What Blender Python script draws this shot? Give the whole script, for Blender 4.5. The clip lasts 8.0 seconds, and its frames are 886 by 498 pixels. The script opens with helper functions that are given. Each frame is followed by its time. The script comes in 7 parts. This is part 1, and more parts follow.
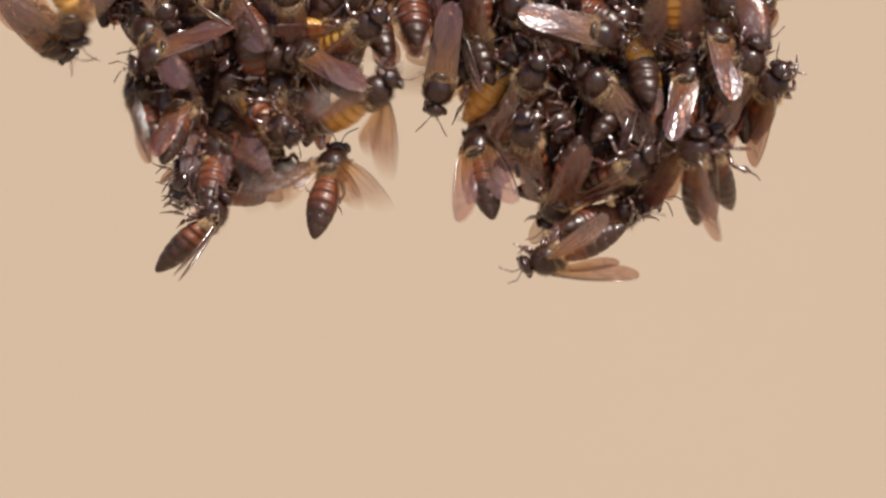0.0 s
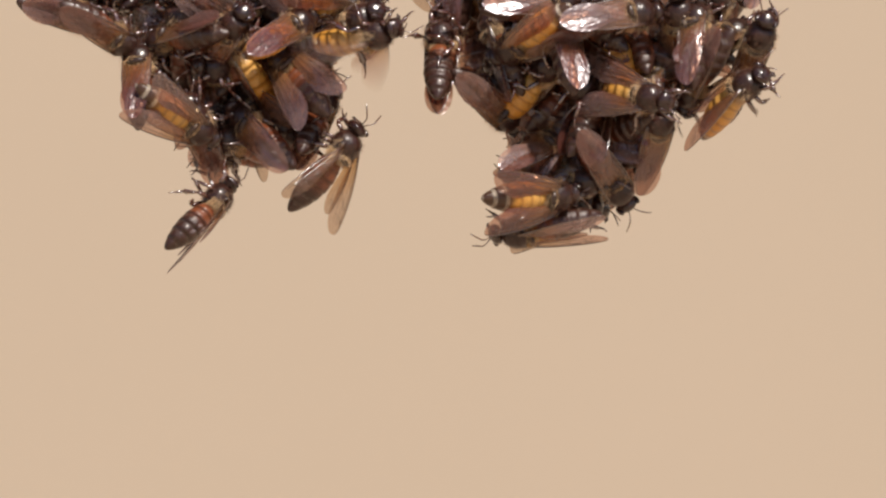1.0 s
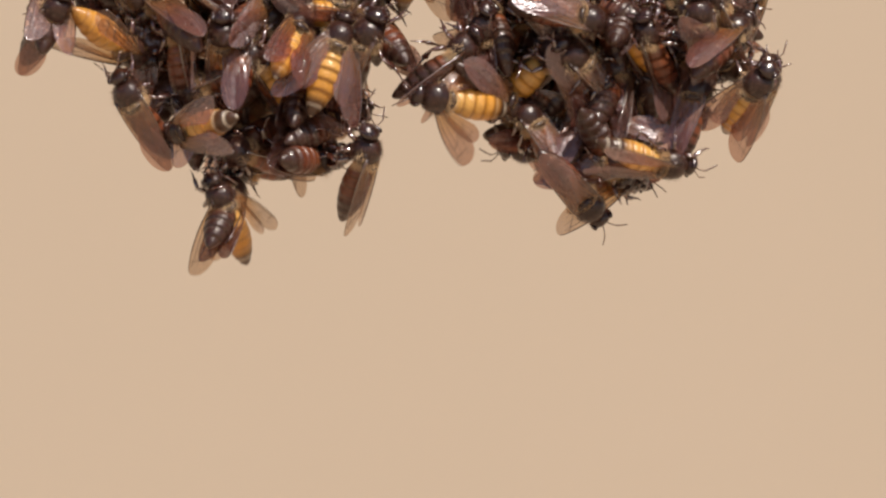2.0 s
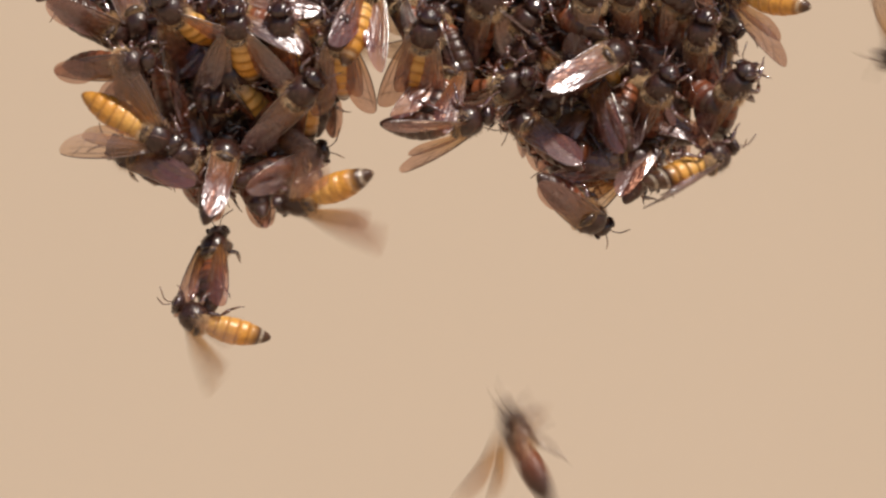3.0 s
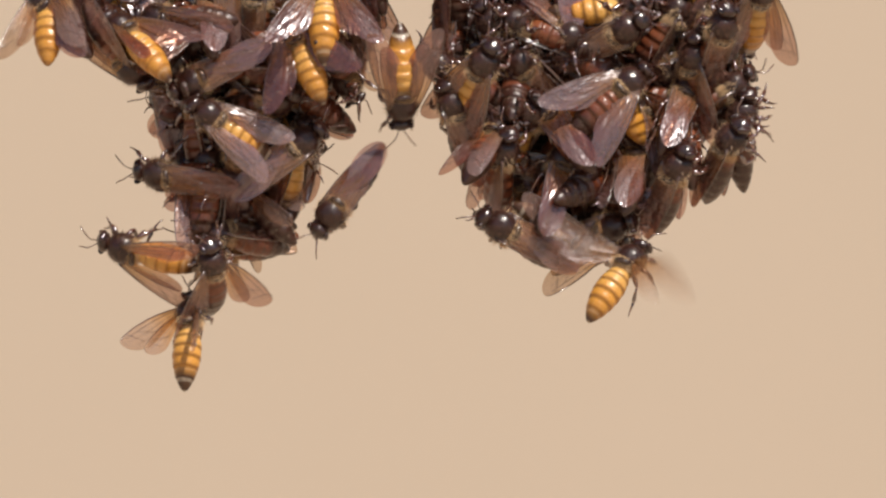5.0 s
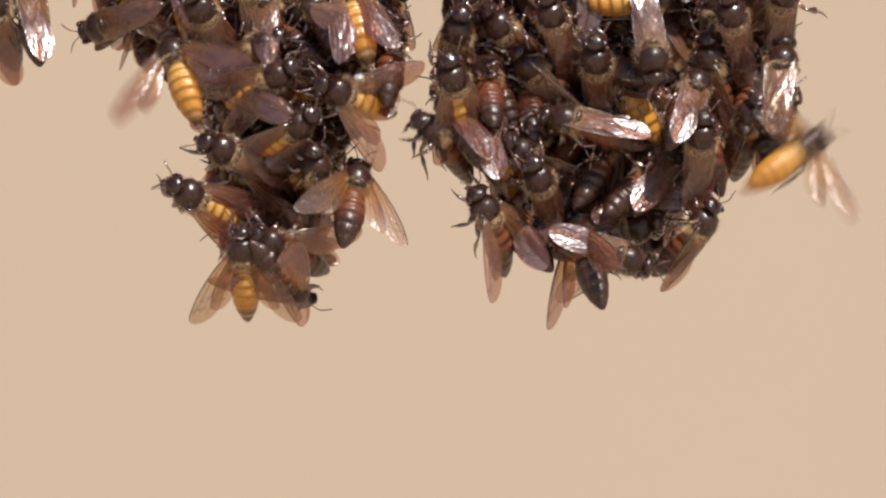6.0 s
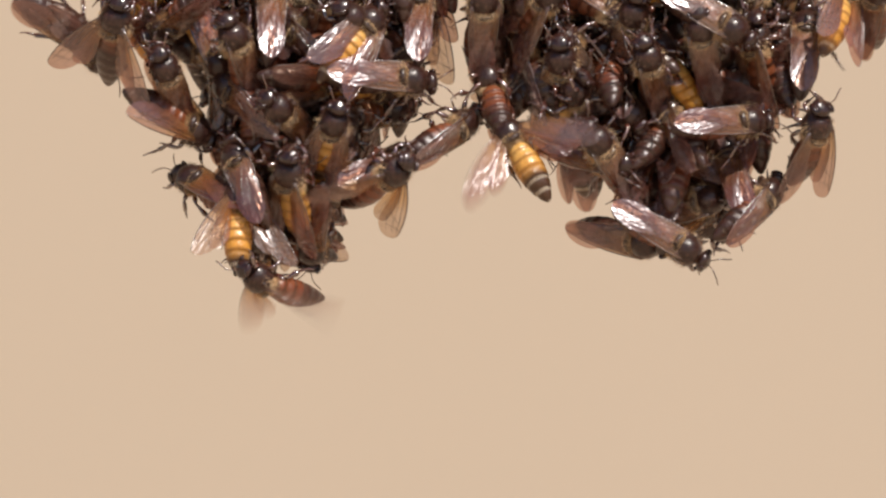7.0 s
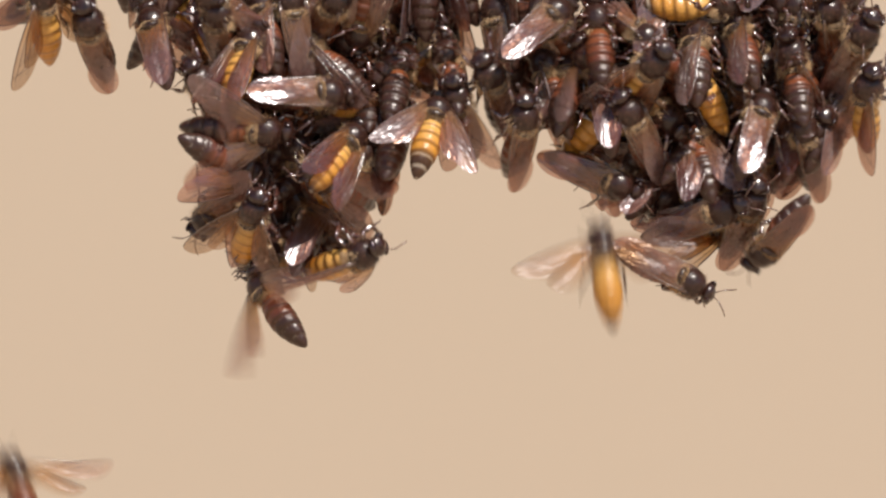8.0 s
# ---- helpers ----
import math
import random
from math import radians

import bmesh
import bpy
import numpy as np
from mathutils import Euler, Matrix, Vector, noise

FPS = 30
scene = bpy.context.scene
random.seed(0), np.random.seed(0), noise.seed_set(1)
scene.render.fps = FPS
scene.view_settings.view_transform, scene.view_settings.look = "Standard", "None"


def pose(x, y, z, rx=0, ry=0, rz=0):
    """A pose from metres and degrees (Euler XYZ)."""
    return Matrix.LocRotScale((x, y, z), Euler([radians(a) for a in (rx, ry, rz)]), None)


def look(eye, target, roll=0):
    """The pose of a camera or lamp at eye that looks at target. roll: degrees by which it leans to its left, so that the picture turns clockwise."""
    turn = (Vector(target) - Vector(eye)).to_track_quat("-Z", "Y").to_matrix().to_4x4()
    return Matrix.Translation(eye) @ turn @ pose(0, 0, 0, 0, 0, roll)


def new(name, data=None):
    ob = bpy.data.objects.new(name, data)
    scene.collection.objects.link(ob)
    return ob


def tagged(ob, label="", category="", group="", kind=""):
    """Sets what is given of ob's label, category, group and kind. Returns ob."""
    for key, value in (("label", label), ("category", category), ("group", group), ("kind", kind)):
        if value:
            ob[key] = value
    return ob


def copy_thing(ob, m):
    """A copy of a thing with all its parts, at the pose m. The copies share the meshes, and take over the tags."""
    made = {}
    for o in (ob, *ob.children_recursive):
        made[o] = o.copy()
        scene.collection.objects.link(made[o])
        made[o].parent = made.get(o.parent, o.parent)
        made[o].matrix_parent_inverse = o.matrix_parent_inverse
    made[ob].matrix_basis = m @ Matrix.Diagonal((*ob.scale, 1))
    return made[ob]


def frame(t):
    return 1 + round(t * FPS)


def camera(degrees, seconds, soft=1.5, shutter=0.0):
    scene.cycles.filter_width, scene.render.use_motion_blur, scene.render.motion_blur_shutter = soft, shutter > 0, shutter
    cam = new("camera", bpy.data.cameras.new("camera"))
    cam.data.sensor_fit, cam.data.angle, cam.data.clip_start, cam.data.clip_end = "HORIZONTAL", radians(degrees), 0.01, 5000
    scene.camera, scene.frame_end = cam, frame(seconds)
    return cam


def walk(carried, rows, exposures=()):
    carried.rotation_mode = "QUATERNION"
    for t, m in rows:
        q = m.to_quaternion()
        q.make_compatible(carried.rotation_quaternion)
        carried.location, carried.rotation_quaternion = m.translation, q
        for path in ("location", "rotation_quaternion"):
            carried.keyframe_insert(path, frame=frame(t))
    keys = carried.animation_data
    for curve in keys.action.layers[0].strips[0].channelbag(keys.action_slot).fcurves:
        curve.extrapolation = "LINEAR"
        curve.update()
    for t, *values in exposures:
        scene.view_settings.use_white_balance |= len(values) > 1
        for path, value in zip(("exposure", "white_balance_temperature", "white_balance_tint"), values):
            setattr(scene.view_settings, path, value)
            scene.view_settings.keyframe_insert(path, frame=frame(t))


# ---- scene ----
Z0 = 1.6  # height of the view's axis above the ground
D = 1.596  # from the lens to the swarm
cam = camera(4.5, 8.0, soft=2.4, shutter=0.5)


def aim(dx, dz, roll=0.0):
    """The camera's pose when its axis meets the swarm's plane dx, dz millimetres off its middle."""
    return look((0, -D, Z0), (dx / 1000, 0, Z0 + dz / 1000), roll)


walk(cam, [
    (0.0, aim(0.00, 0.00)),
    (0.5, aim(0.64, -2.24)),
    (1.0, aim(2.00, -2.24)),
    (1.2, aim(2.00, -2.72)),
    (2.3, aim(0.64, -0.24)),
    (2.5, aim(0.00, 0.00)),
    (3.0, aim(2.00, 2.00)),
    (3.5, aim(4.40, 3.60)),
    (4.0, aim(1.20, 4.80)),
    (4.5, aim(0.40, 6.40)),
    (6.0, aim(-4.00, 5.44)),
    (6.5, aim(-6.40, 4.96)),
    (7.0, aim(-10.80, 4.80)),
    (7.5, aim(-12.80, 7.04)),
    (8.0, aim(-14.40, 8.96)),
], exposures=[(0.0, 0.0, 6500, 10), (1.0, -0.06, 6570, 10.3), (2.5, -0.11, 6700, 11), (3.5, -0.09, 6660, 10.7), (4.5, -0.05, 6570, 10.3),
              (6.0, 0.0, 6500, 10), (8.0, 0.0, 6500, 10)])

# ---- daylight ----
world = bpy.data.worlds.new("sky")
scene.world = world
world.use_nodes = True
sky = world.node_tree.nodes.new("ShaderNodeTexSky")
sky.sky_type, sky.sun_disc = "NISHITA", False
SUN = Vector((0.30, -0.50, 0.81)).normalized()  # towards the sun
sky.sun_elevation = math.asin(SUN.z)
sky.sun_rotation = math.atan2(SUN.x, SUN.y)
back = world.node_tree.nodes["Background"]
back.inputs["Strength"].default_value = 0.083
world.node_tree.links.new(sky.outputs[0], back.inputs["Color"])
sun = new("sun", bpy.data.lights.new("sun", "SUN"))
sun.data.energy, sun.data.angle, sun.data.color = 5.0, radians(0.55), (1.0, 0.93, 0.84)
sun.matrix_basis = look(SUN * 5, (0, 0, 0))


# ---- materials ----
class Mat:
    """A node material with a few short ways to add nodes."""

    def __init__(self, name):
        self.m = bpy.data.materials.new(name)
        self.m.use_nodes = True
        self.t = self.m.node_tree
        self.bsdf = self.t.nodes["Principled BSDF"]
        self.out = self.t.nodes["Material Output"]

    def node(self, kind, **values):
        n = self.t.nodes.new("ShaderNode" + kind)
        for key, value in values.items():
            if key == "operation":
                n.operation = value
            elif key == "blend_type":
                n.blend_type = value
            elif key == "data_type":
                n.data_type = value
            else:
                n.inputs[key.replace("_", " ")].default_value = value
        return n

    def link(self, a, b):
        self.t.links.new(a, b)

    def coords(self, scale=1.0):
        c = self.node("TexCoord")
        m = self.node("Mapping")
        m.inputs["Scale"].default_value = (scale, scale, scale)
        self.link(c.outputs["Object"], m.inputs["Vector"])
        return m.outputs[0]

    def noise(self, vec, scale, detail=3.0):
        n = self.node("TexNoise", Scale=scale, Detail=detail)
        self.link(vec, n.inputs["Vector"])
        return n.outputs["Fac"]

    def ramp(self, fac, stops):
        n = self.node("ValToRGB")
        el = n.color_ramp.elements
        while len(el) < len(stops):
            el.new(0.5)
        for e, (p, c) in zip(el, stops):
            e.position, e.color = p, (*c, 1)
        self.link(fac, n.inputs["Fac"])
        return n.outputs["Color"]

    def mix(self, fac, a, b, blend="MIX"):
        n = self.node("Mix", data_type="RGBA", blend_type=blend)
        if isinstance(fac, float):
            n.inputs[0].default_value = fac
        else:
            self.link(fac, n.inputs[0])
        for s, i in ((a, 6), (b, 7)):
            if isinstance(s, tuple):
                n.inputs[i].default_value = (*s, 1)
            else:
                self.link(s, n.inputs[i])
        return n.outputs[2]

    def math(self, op, a, b=0.0, c=0.0):
        n = self.node("Math", operation=op)
        for i, s in enumerate((a, b, c)):
            if isinstance(s, (int, float)):
                n.inputs[i].default_value = s
            else:
                self.link(s, n.inputs[i])
        return n.outputs[0]

    def bump(self, height, strength, distance):
        n = self.node("Bump", Strength=strength, Distance=distance)
        self.link(height, n.inputs["Height"])
        self.link(n.outputs[0], self.bsdf.inputs["Normal"])
        self.bump_node = n

    def set(self, color=None, rough=None, **more):
        for key, value in (("Base Color", color), ("Roughness", rough)):
            if value is None:
                continue
            if isinstance(value, (tuple, float)):
                self.bsdf.inputs[key].default_value = (*value, 1) if isinstance(value, tuple) else value
            else:
                self.link(value, self.bsdf.inputs[key])
        for key, value in more.items():
            self.bsdf.inputs[key.replace("_", " ")].default_value = value
        return self.m


def chitin(name, dark, light, rough, grain=3000.0, coat=0.6, dent=0.0, sheen_ior=1.5, coat_rough=0.16):
    """Glossy insect shell: dark, mottled, finely pitted."""
    m = Mat(name)
    v = m.coords()
    tone = m.mix(m.noise(v, 700.0, 4.0), dark, light)
    fine = m.noise(v, grain, 2.0)
    dents = m.noise(v, 900.0, 1.0)
    r = m.math("MULTIPLY_ADD", fine, 0.18, rough)
    m.bump(m.math("MULTIPLY_ADD", dents, dent, fine), 0.6, 0.000032)
    m.link(m.bump_node.outputs[0], m.bsdf.inputs["Coat Normal"])
    return m.set(tone, r, Coat_Weight=coat, Coat_Roughness=coat_rough, Coat_IOR=sheen_ior, Specular_IOR_Level=0.35)


def abdomen_shell(name, fore, mid, rim, plain, pale_weight, coat):
    """Coloured fore rings, then dark rings with a pale band of hair each; plain says how far back the colour reaches."""
    m = Mat(name)
    c = m.node("TexCoord")
    s = m.node("SeparateXYZ")
    m.link(c.outputs["Object"], s.inputs[0])
    along = m.math("MULTIPLY_ADD", s.outputs["X"], -1000.0 / 9.4, 0.149)  # 0 at the waist, 1 at the tip
    wob = m.math("MULTIPLY_ADD", m.noise(m.coords(), 600.0), 0.06, -0.03)
    info = m.node("ObjectInfo")
    saw = m.math("FRACT", m.math("ADD", m.math("MULTIPLY", along, 6.0), m.math("MULTIPLY", wob, 2.0)))
    reach = m.math("MULTIPLY_ADD", info.outputs["Random"], 0.55, plain)
    far = m.ramp(m.math("ADD", m.math("SUBTRACT", m.math("ADD", along, wob), reach), 0.5), [(0.0, (0, 0, 0)), (0.44, (0, 0, 0)), (0.60, (1, 1, 1)), (1.0, (1, 1, 1))])
    base = m.ramp(along, [(0.0, fore), (0.55, mid), (1.0, tuple(x * 0.75 for x in mid))])
    line = m.ramp(saw, [(0.0, (0.25, 0.25, 0.25)), (0.10, (0, 0, 0)), (0.72, (0, 0, 0)), (0.90, (1, 1, 1)), (1.0, (1, 1, 1))])
    tone = m.mix(m.math("MULTIPLY", line, 0.48), base, rim)
    tone = m.mix(m.math("MULTIPLY", far, 0.94), tone, (0.034, 0.012, 0.009))
    band = m.ramp(saw, [(0.0, (0, 0, 0)), (0.06, (1, 1, 1)), (0.26, (1, 1, 1)), (0.40, (0, 0, 0)), (1.0, (0, 0, 0))])
    hairy = m.math("MULTIPLY", m.math("MULTIPLY", band, far), m.math("MULTIPLY_ADD", m.noise(m.coords(), 2600.0, 2.0), 0.9, pale_weight - 0.45))
    tone = m.mix(hairy, tone, (0.70, 0.60, 0.47))
    grime = m.noise(m.coords(), 1400.0, 4.0)
    tone = m.mix(m.math("MULTIPLY", grime, 0.46), tone, (0.06, 0.026, 0.012))
    m.bump(m.math("MULTIPLY_ADD", m.noise(m.coords(), 1300.0, 3.0), 4.0, m.noise(m.coords(), 4000.0)), 0.5, 0.00007)
    m.link(m.bump_node.outputs[0], m.bsdf.inputs["Coat Normal"])
    return m.set(tone, m.math("MULTIPLY_ADD", grime, 0.30, 0.22), Coat_Weight=coat, Coat_Roughness=0.10)


def wing_skin(name, tint, body, clear, gloss_least=0.07, relief=0.00055):
    """Smoky membrane: partly clear, crinkled, shining."""
    m = Mat(name)
    v = m.coords()
    c = m.node("TexCoord")
    s = m.node("SeparateXYZ")
    m.link(c.outputs["Object"], s.inputs[0])
    far = m.math("MULTIPLY", s.outputs["X"], -1000.0 / 12.2)  # 0 at the root, 1 at the tip
    cloud = m.noise(v, 420.0, 4.0)
    info = m.node("ObjectInfo")
    skin = m.mix(cloud, tuple(x * 0.35 for x in body), tuple(x * 1.9 for x in body))
    rare = m.math("POWER", info.outputs["Random"], 1.9)
    skin = m.mix(m.math("MULTIPLY", rare, 0.8), skin, (0.60, 0.43, 0.41))
    root = m.ramp(m.math("MULTIPLY_ADD", cloud, 0.35, m.math("ADD", far, -0.17)), [(0.0, (1, 1, 1)), (0.18, (0.85, 0.85, 0.85)), (0.60, (0, 0, 0))])
    skin = m.mix(root, skin, (0.55, 0.25, 0.075))
    long = m.node("Mapping")
    long.inputs["Scale"].default_value = (0.28, 1.0, 1.0)
    m.link(c.outputs["Object"], long.inputs["Vector"])
    w = m.node("TexNoise", Scale=480.0, Detail=1.0, Distortion=1.0)
    m.link(long.outputs[0], w.inputs["Vector"])
    creases = m.math("MULTIPLY_ADD", m.noise(long.outputs[0], 2200.0, 1.0), 0.30, w.outputs["Fac"])
    m.bump(creases, 1.0, relief)
    m.set(skin, m.math("MULTIPLY_ADD", cloud, 0.2, 0.27), Specular_IOR_Level=0.55)
    glow = m.node("BsdfTranslucent")
    m.link(skin, glow.inputs["Color"])
    both = m.node("MixShader", Fac=0.38)
    m.link(m.bsdf.outputs[0], both.inputs[1])
    m.link(glow.outputs[0], both.inputs[2])
    thin = m.node("BsdfTransparent")
    m.link(m.mix(root, tint, (0.84, 0.58, 0.30)), thin.inputs["Color"])
    mixer = m.node("MixShader")
    m.link(m.math("MULTIPLY_ADD", cloud, 0.30, clear), mixer.inputs["Fac"])
    m.link(both.outputs[0], mixer.inputs[1])
    m.link(thin.outputs[0], mixer.inputs[2])
    shine = m.node("BsdfGlossy", Roughness=0.23)
    shine.inputs["Color"].default_value = (0.84, 0.82, 0.88, 1)
    m.link(m.bump_node.outputs[0], shine.inputs["Normal"])
    facing = m.node("LayerWeight", Blend=0.25)
    m.link(m.bump_node.outputs[0], facing.inputs["Normal"])
    gloss = m.node("MixShader")
    m.link(m.math("MULTIPLY_ADD", facing.outputs["Fresnel"], 0.6, gloss_least), gloss.inputs["Fac"])
    m.link(mixer.outputs[0], gloss.inputs[1])
    m.link(shine.outputs[0], gloss.inputs[2])
    m.link(gloss.outputs[0], m.out.inputs["Surface"])
    return m.m


def dusty(name, a, b, big, fine, rough=0.85, relief=0.002):
    m = Mat(name)
    v = m.coords()
    tone = m.mix(m.noise(v, big, 5.0), a, b)
    grit = m.noise(v, fine, 4.0)
    tone = m.mix(m.math("MULTIPLY", grit, 0.12 if relief else 0.02), tone, tuple(x * 0.6 for x in a))
    if relief:
        m.bump(grit, 0.3, relief)
    return m.set(tone, rough)


SHELL = chitin("black_shell", (0.010, 0.005, 0.004), (0.050, 0.016, 0.011), 0.22, 3000.0, 0.9, 6.0, 1.5)
THORAX = chitin("thorax_shell", (0.009, 0.005, 0.004), (0.056, 0.017, 0.011), 0.34, 4000.0, 0.6, 9.0, 1.5, 0.20)
EYE = chitin("eye_surface", (0.014, 0.006, 0.005), (0.050, 0.016, 0.012), 0.12, 9000.0, 0.9)
LEG = chitin("leg_shell", (0.030, 0.009, 0.006), (0.150, 0.040, 0.020), 0.16, 3000.0, 1.0, 3.0, 2.5, 0.20)
FUZZ = chitin("tan_hair", (0.50, 0.29, 0.13), (0.90, 0.68, 0.42), 0.6, 3000.0, 0.0)
FUZZ_DARK = chitin("brown_hair", (0.05, 0.019, 0.010), (0.24, 0.105, 0.055), 0.6, 3000.0, 0.0)
AMBER = abdomen_shell("amber_abdomen", (0.84, 0.49, 0.14), (0.76, 0.34, 0.05), (0.30, 0.10, 0.02), 0.52, 0.55, 0.35)
BANDED = abdomen_shell("banded_abdomen", (0.84, 0.49, 0.14), (0.76, 0.34, 0.05), (0.30, 0.10, 0.02), 0.05, 0.95, 0.35)
UMBER = abdomen_shell("brown_abdomen", (0.26, 0.074, 0.024), (0.15, 0.036, 0.016), (0.034, 0.012, 0.008), 0.12, 0.0, 0.30)
WING = wing_skin("smoky_wing", (0.83, 0.61, 0.49), (0.25, 0.086, 0.065), 0.47, 0.080, 0.00042)
WING_PALE = wing_skin("clear_wing", (0.86, 0.72, 0.58), (0.26, 0.15, 0.10), 0.52, 0.020, 0.0003)
VEIN = chitin("wing_vein", (0.04, 0.016, 0.010), (0.14, 0.060, 0.032), 0.22, 3000.0, 1.0, 3.0, 2.5, 0.20)
WALL = dusty("sunlit_plaster", (0.486, 0.394, 0.298), (0.531, 0.430, 0.330), 2.2, 160.0, 0.9, 0.0)
SAND = dusty("dry_earth", (0.38, 0.28, 0.19), (0.48, 0.36, 0.25), 0.8, 60.0, 0.9, 0.01)
STONE = dusty("grey_ledge_stone", (0.20, 0.16, 0.13), (0.32, 0.27, 0.22), 14.0, 260.0)


# ---- mesh helpers: sizes of the bee in millimetres ----
def to_mesh(name, bm, *materials):
    for v in bm.verts:
        v.co *= 0.001
    me = bpy.data.meshes.new(name)
    bmesh.ops.recalc_face_normals(bm, faces=bm.faces)
    bm.to_mesh(me)
    bm.free()
    for m in materials:
        me.materials.append(m)
    for p in me.polygons:
        p.use_smooth = True
    return me


def rings(bm, stations, seg, mat=0):
    """A closed skin through rings; a station is a centre, two half-axes (across and up) and the ring's normal turn."""
    loops = []
    for (cx, cy, cz), ry, rz in stations:
        loops.append([bm.verts.new((cx, cy + ry * math.cos(a), cz + rz * math.sin(a)))
                      for a in (2 * math.pi * i / seg for i in range(seg))])
    for a, b in zip(loops, loops[1:]):
        for i in range(seg):
            bm.faces.new((a[i], a[(i + 1) % seg], b[(i + 1) % seg], b[i])).material_index = mat
    for end in (loops[0], loops[-1]):
        bm.faces.new(end).material_index = mat


def tube(bm, points, radii, seg=6, mat=0, flat=1.0):
    """A bent limb through points; flat under 1 squeezes it."""
    pts = [Vector(p) for p in points]
    loops = []
    for i, p in enumerate(pts):
        way = (pts[min(i + 1, len(pts) - 1)] - pts[max(i - 1, 0)]).normalized()
        u = way.cross(Vector((0.13, 0.21, 1))).normalized()
        w = way.cross(u)
        loops.append([bm.verts.new(p + (u * math.cos(a) * flat + w * math.sin(a)) * radii[i])
                      for a in (2 * math.pi * k / seg for k in range(seg))])
    for a, b in zip(loops, loops[1:]):
        for i in range(seg):
            bm.faces.new((a[i], a[(i + 1) % seg], b[(i + 1) % seg], b[i])).material_index = mat
    for end in (loops[0], loops[-1]):
        bm.faces.new(end).material_index = mat


def head_mesh():
    bm = bmesh.new()
    st = [((8.0, 0, -0.55), 0.35, 0.45), ((7.75, 0, -0.45), 1.0, 0.98), ((7.3, 0, -0.25), 1.6, 1.5),
          ((6.8, 0, -0.1), 1.8, 1.65), ((6.2, 0, 0), 1.55, 1.45), ((5.9, 0, 0.05), 0.7, 0.8), ((5.55, 0, 0.1), 0.45, 0.5)]
    rings(bm, st, 16)
    tube(bm, [(7.6, 0.3, -1.2), (7.9, 0.2, -1.75), (7.7, 0.05, -2.2)], [0.3, 0.22, 0.1])  # jaws
    tube(bm, [(7.6, -0.3, -1.2), (7.9, -0.2, -1.75), (7.7, -0.05, -2.2)], [0.3, 0.22, 0.1])
    return to_mesh("head", bm, SHELL)


def eye_mesh(side):
    bm = bmesh.new()
    bmesh.ops.create_uvsphere(bm, u_segments=12, v_segments=8, radius=1)
    for v in bm.verts:
        v.co = Vector((v.co.x * 0.62 + 6.95, side * (1.52 + v.co.y * 0.52), v.co.z * 1.25 + 0.05 - 0.1 * v.co.x))
    return to_mesh("eye", bm, EYE)


def antenna_mesh(side):
    bm = bmesh.new()
    tube(bm, [(7.7, side * 0.35, 0.25), (8.5, side * 0.85, 0.85), (9.1, side * 1.3, 1.0), (10.0, side * 1.9, 0.55), (10.7, side * 2.5, 0.15)],
         [0.10, 0.09, 0.12, 0.12, 0.09], 5)
    return to_mesh("antenna", bm, LEG)


def thorax_mesh():
    bm = bmesh.new()
    n = 11
    st = []
    for i in range(n):
        a = math.pi * (i + 0.35) / (n - 0.3)
        r = math.sin(a) ** 0.75
        st.append(((3.55 + 2.15 * math.cos(a), 0, 0.15 * math.sin(a)), 2.2 * r, 2.15 * r))
    rings(bm, st, 18)
    tube(bm, [(2.2, 1.35, 1.25), (1.85, 0.7, 1.75), (1.75, 0, 1.9), (1.85, -0.7, 1.75), (2.2, -1.35, 1.25)], [0.3, 0.45, 0.5, 0.45, 0.3], 8)  # scutellum
    for s in (1, -1):
        tube(bm, [(4.1, s * 1.75, 1.0), (3.3, s * 1.95, 1.0), (2.8, s * 1.85, 0.95)], [0.2, 0.36, 0.2], 6)  # wing scales
    return to_mesh("thorax", bm, THORAX)


def hair_mesh(ring, count, seed, length, material):
    """Fine hair on the thorax: a ring round the bare black disc of its back, or a thin all-over coat."""
    rnd = random.Random(seed)
    bm = bmesh.new()
    for _ in range(count):
        while True:
            a, b = rnd.uniform(0, math.pi), rnd.uniform(0, 2 * math.pi)
            up = math.sin(a) * math.sin(b)
            if not ring or (-0.1 < up < 0.5 and math.cos(a) < 0.75 and rnd.random() < 0.14 - 0.22 * math.cos(a)) or (up > -0.3 and math.cos(a) < -0.44):
                break
        r = math.sin(a) ** 0.75
        p = Vector((3.55 + 2.1 * math.cos(a), 2.15 * r * math.cos(b), 2.12 * r * math.sin(b) + 0.15 * math.sin(a)))
        way = Vector((math.cos(a) - 0.7, r * math.cos(b), r * math.sin(b))) + Vector([rnd.uniform(-0.5, 0.5) for _ in range(3)])
        way.normalize()
        u = way.orthogonal().normalized() * 0.021
        u.rotate(Matrix.Rotation(rnd.uniform(0, math.pi), 3, way))
        bm.faces.new((bm.verts.new(p + u), bm.verts.new(p - u), bm.verts.new(p + way * length * rnd.uniform(0.45, 1.1))))
    return to_mesh("hair", bm, material)


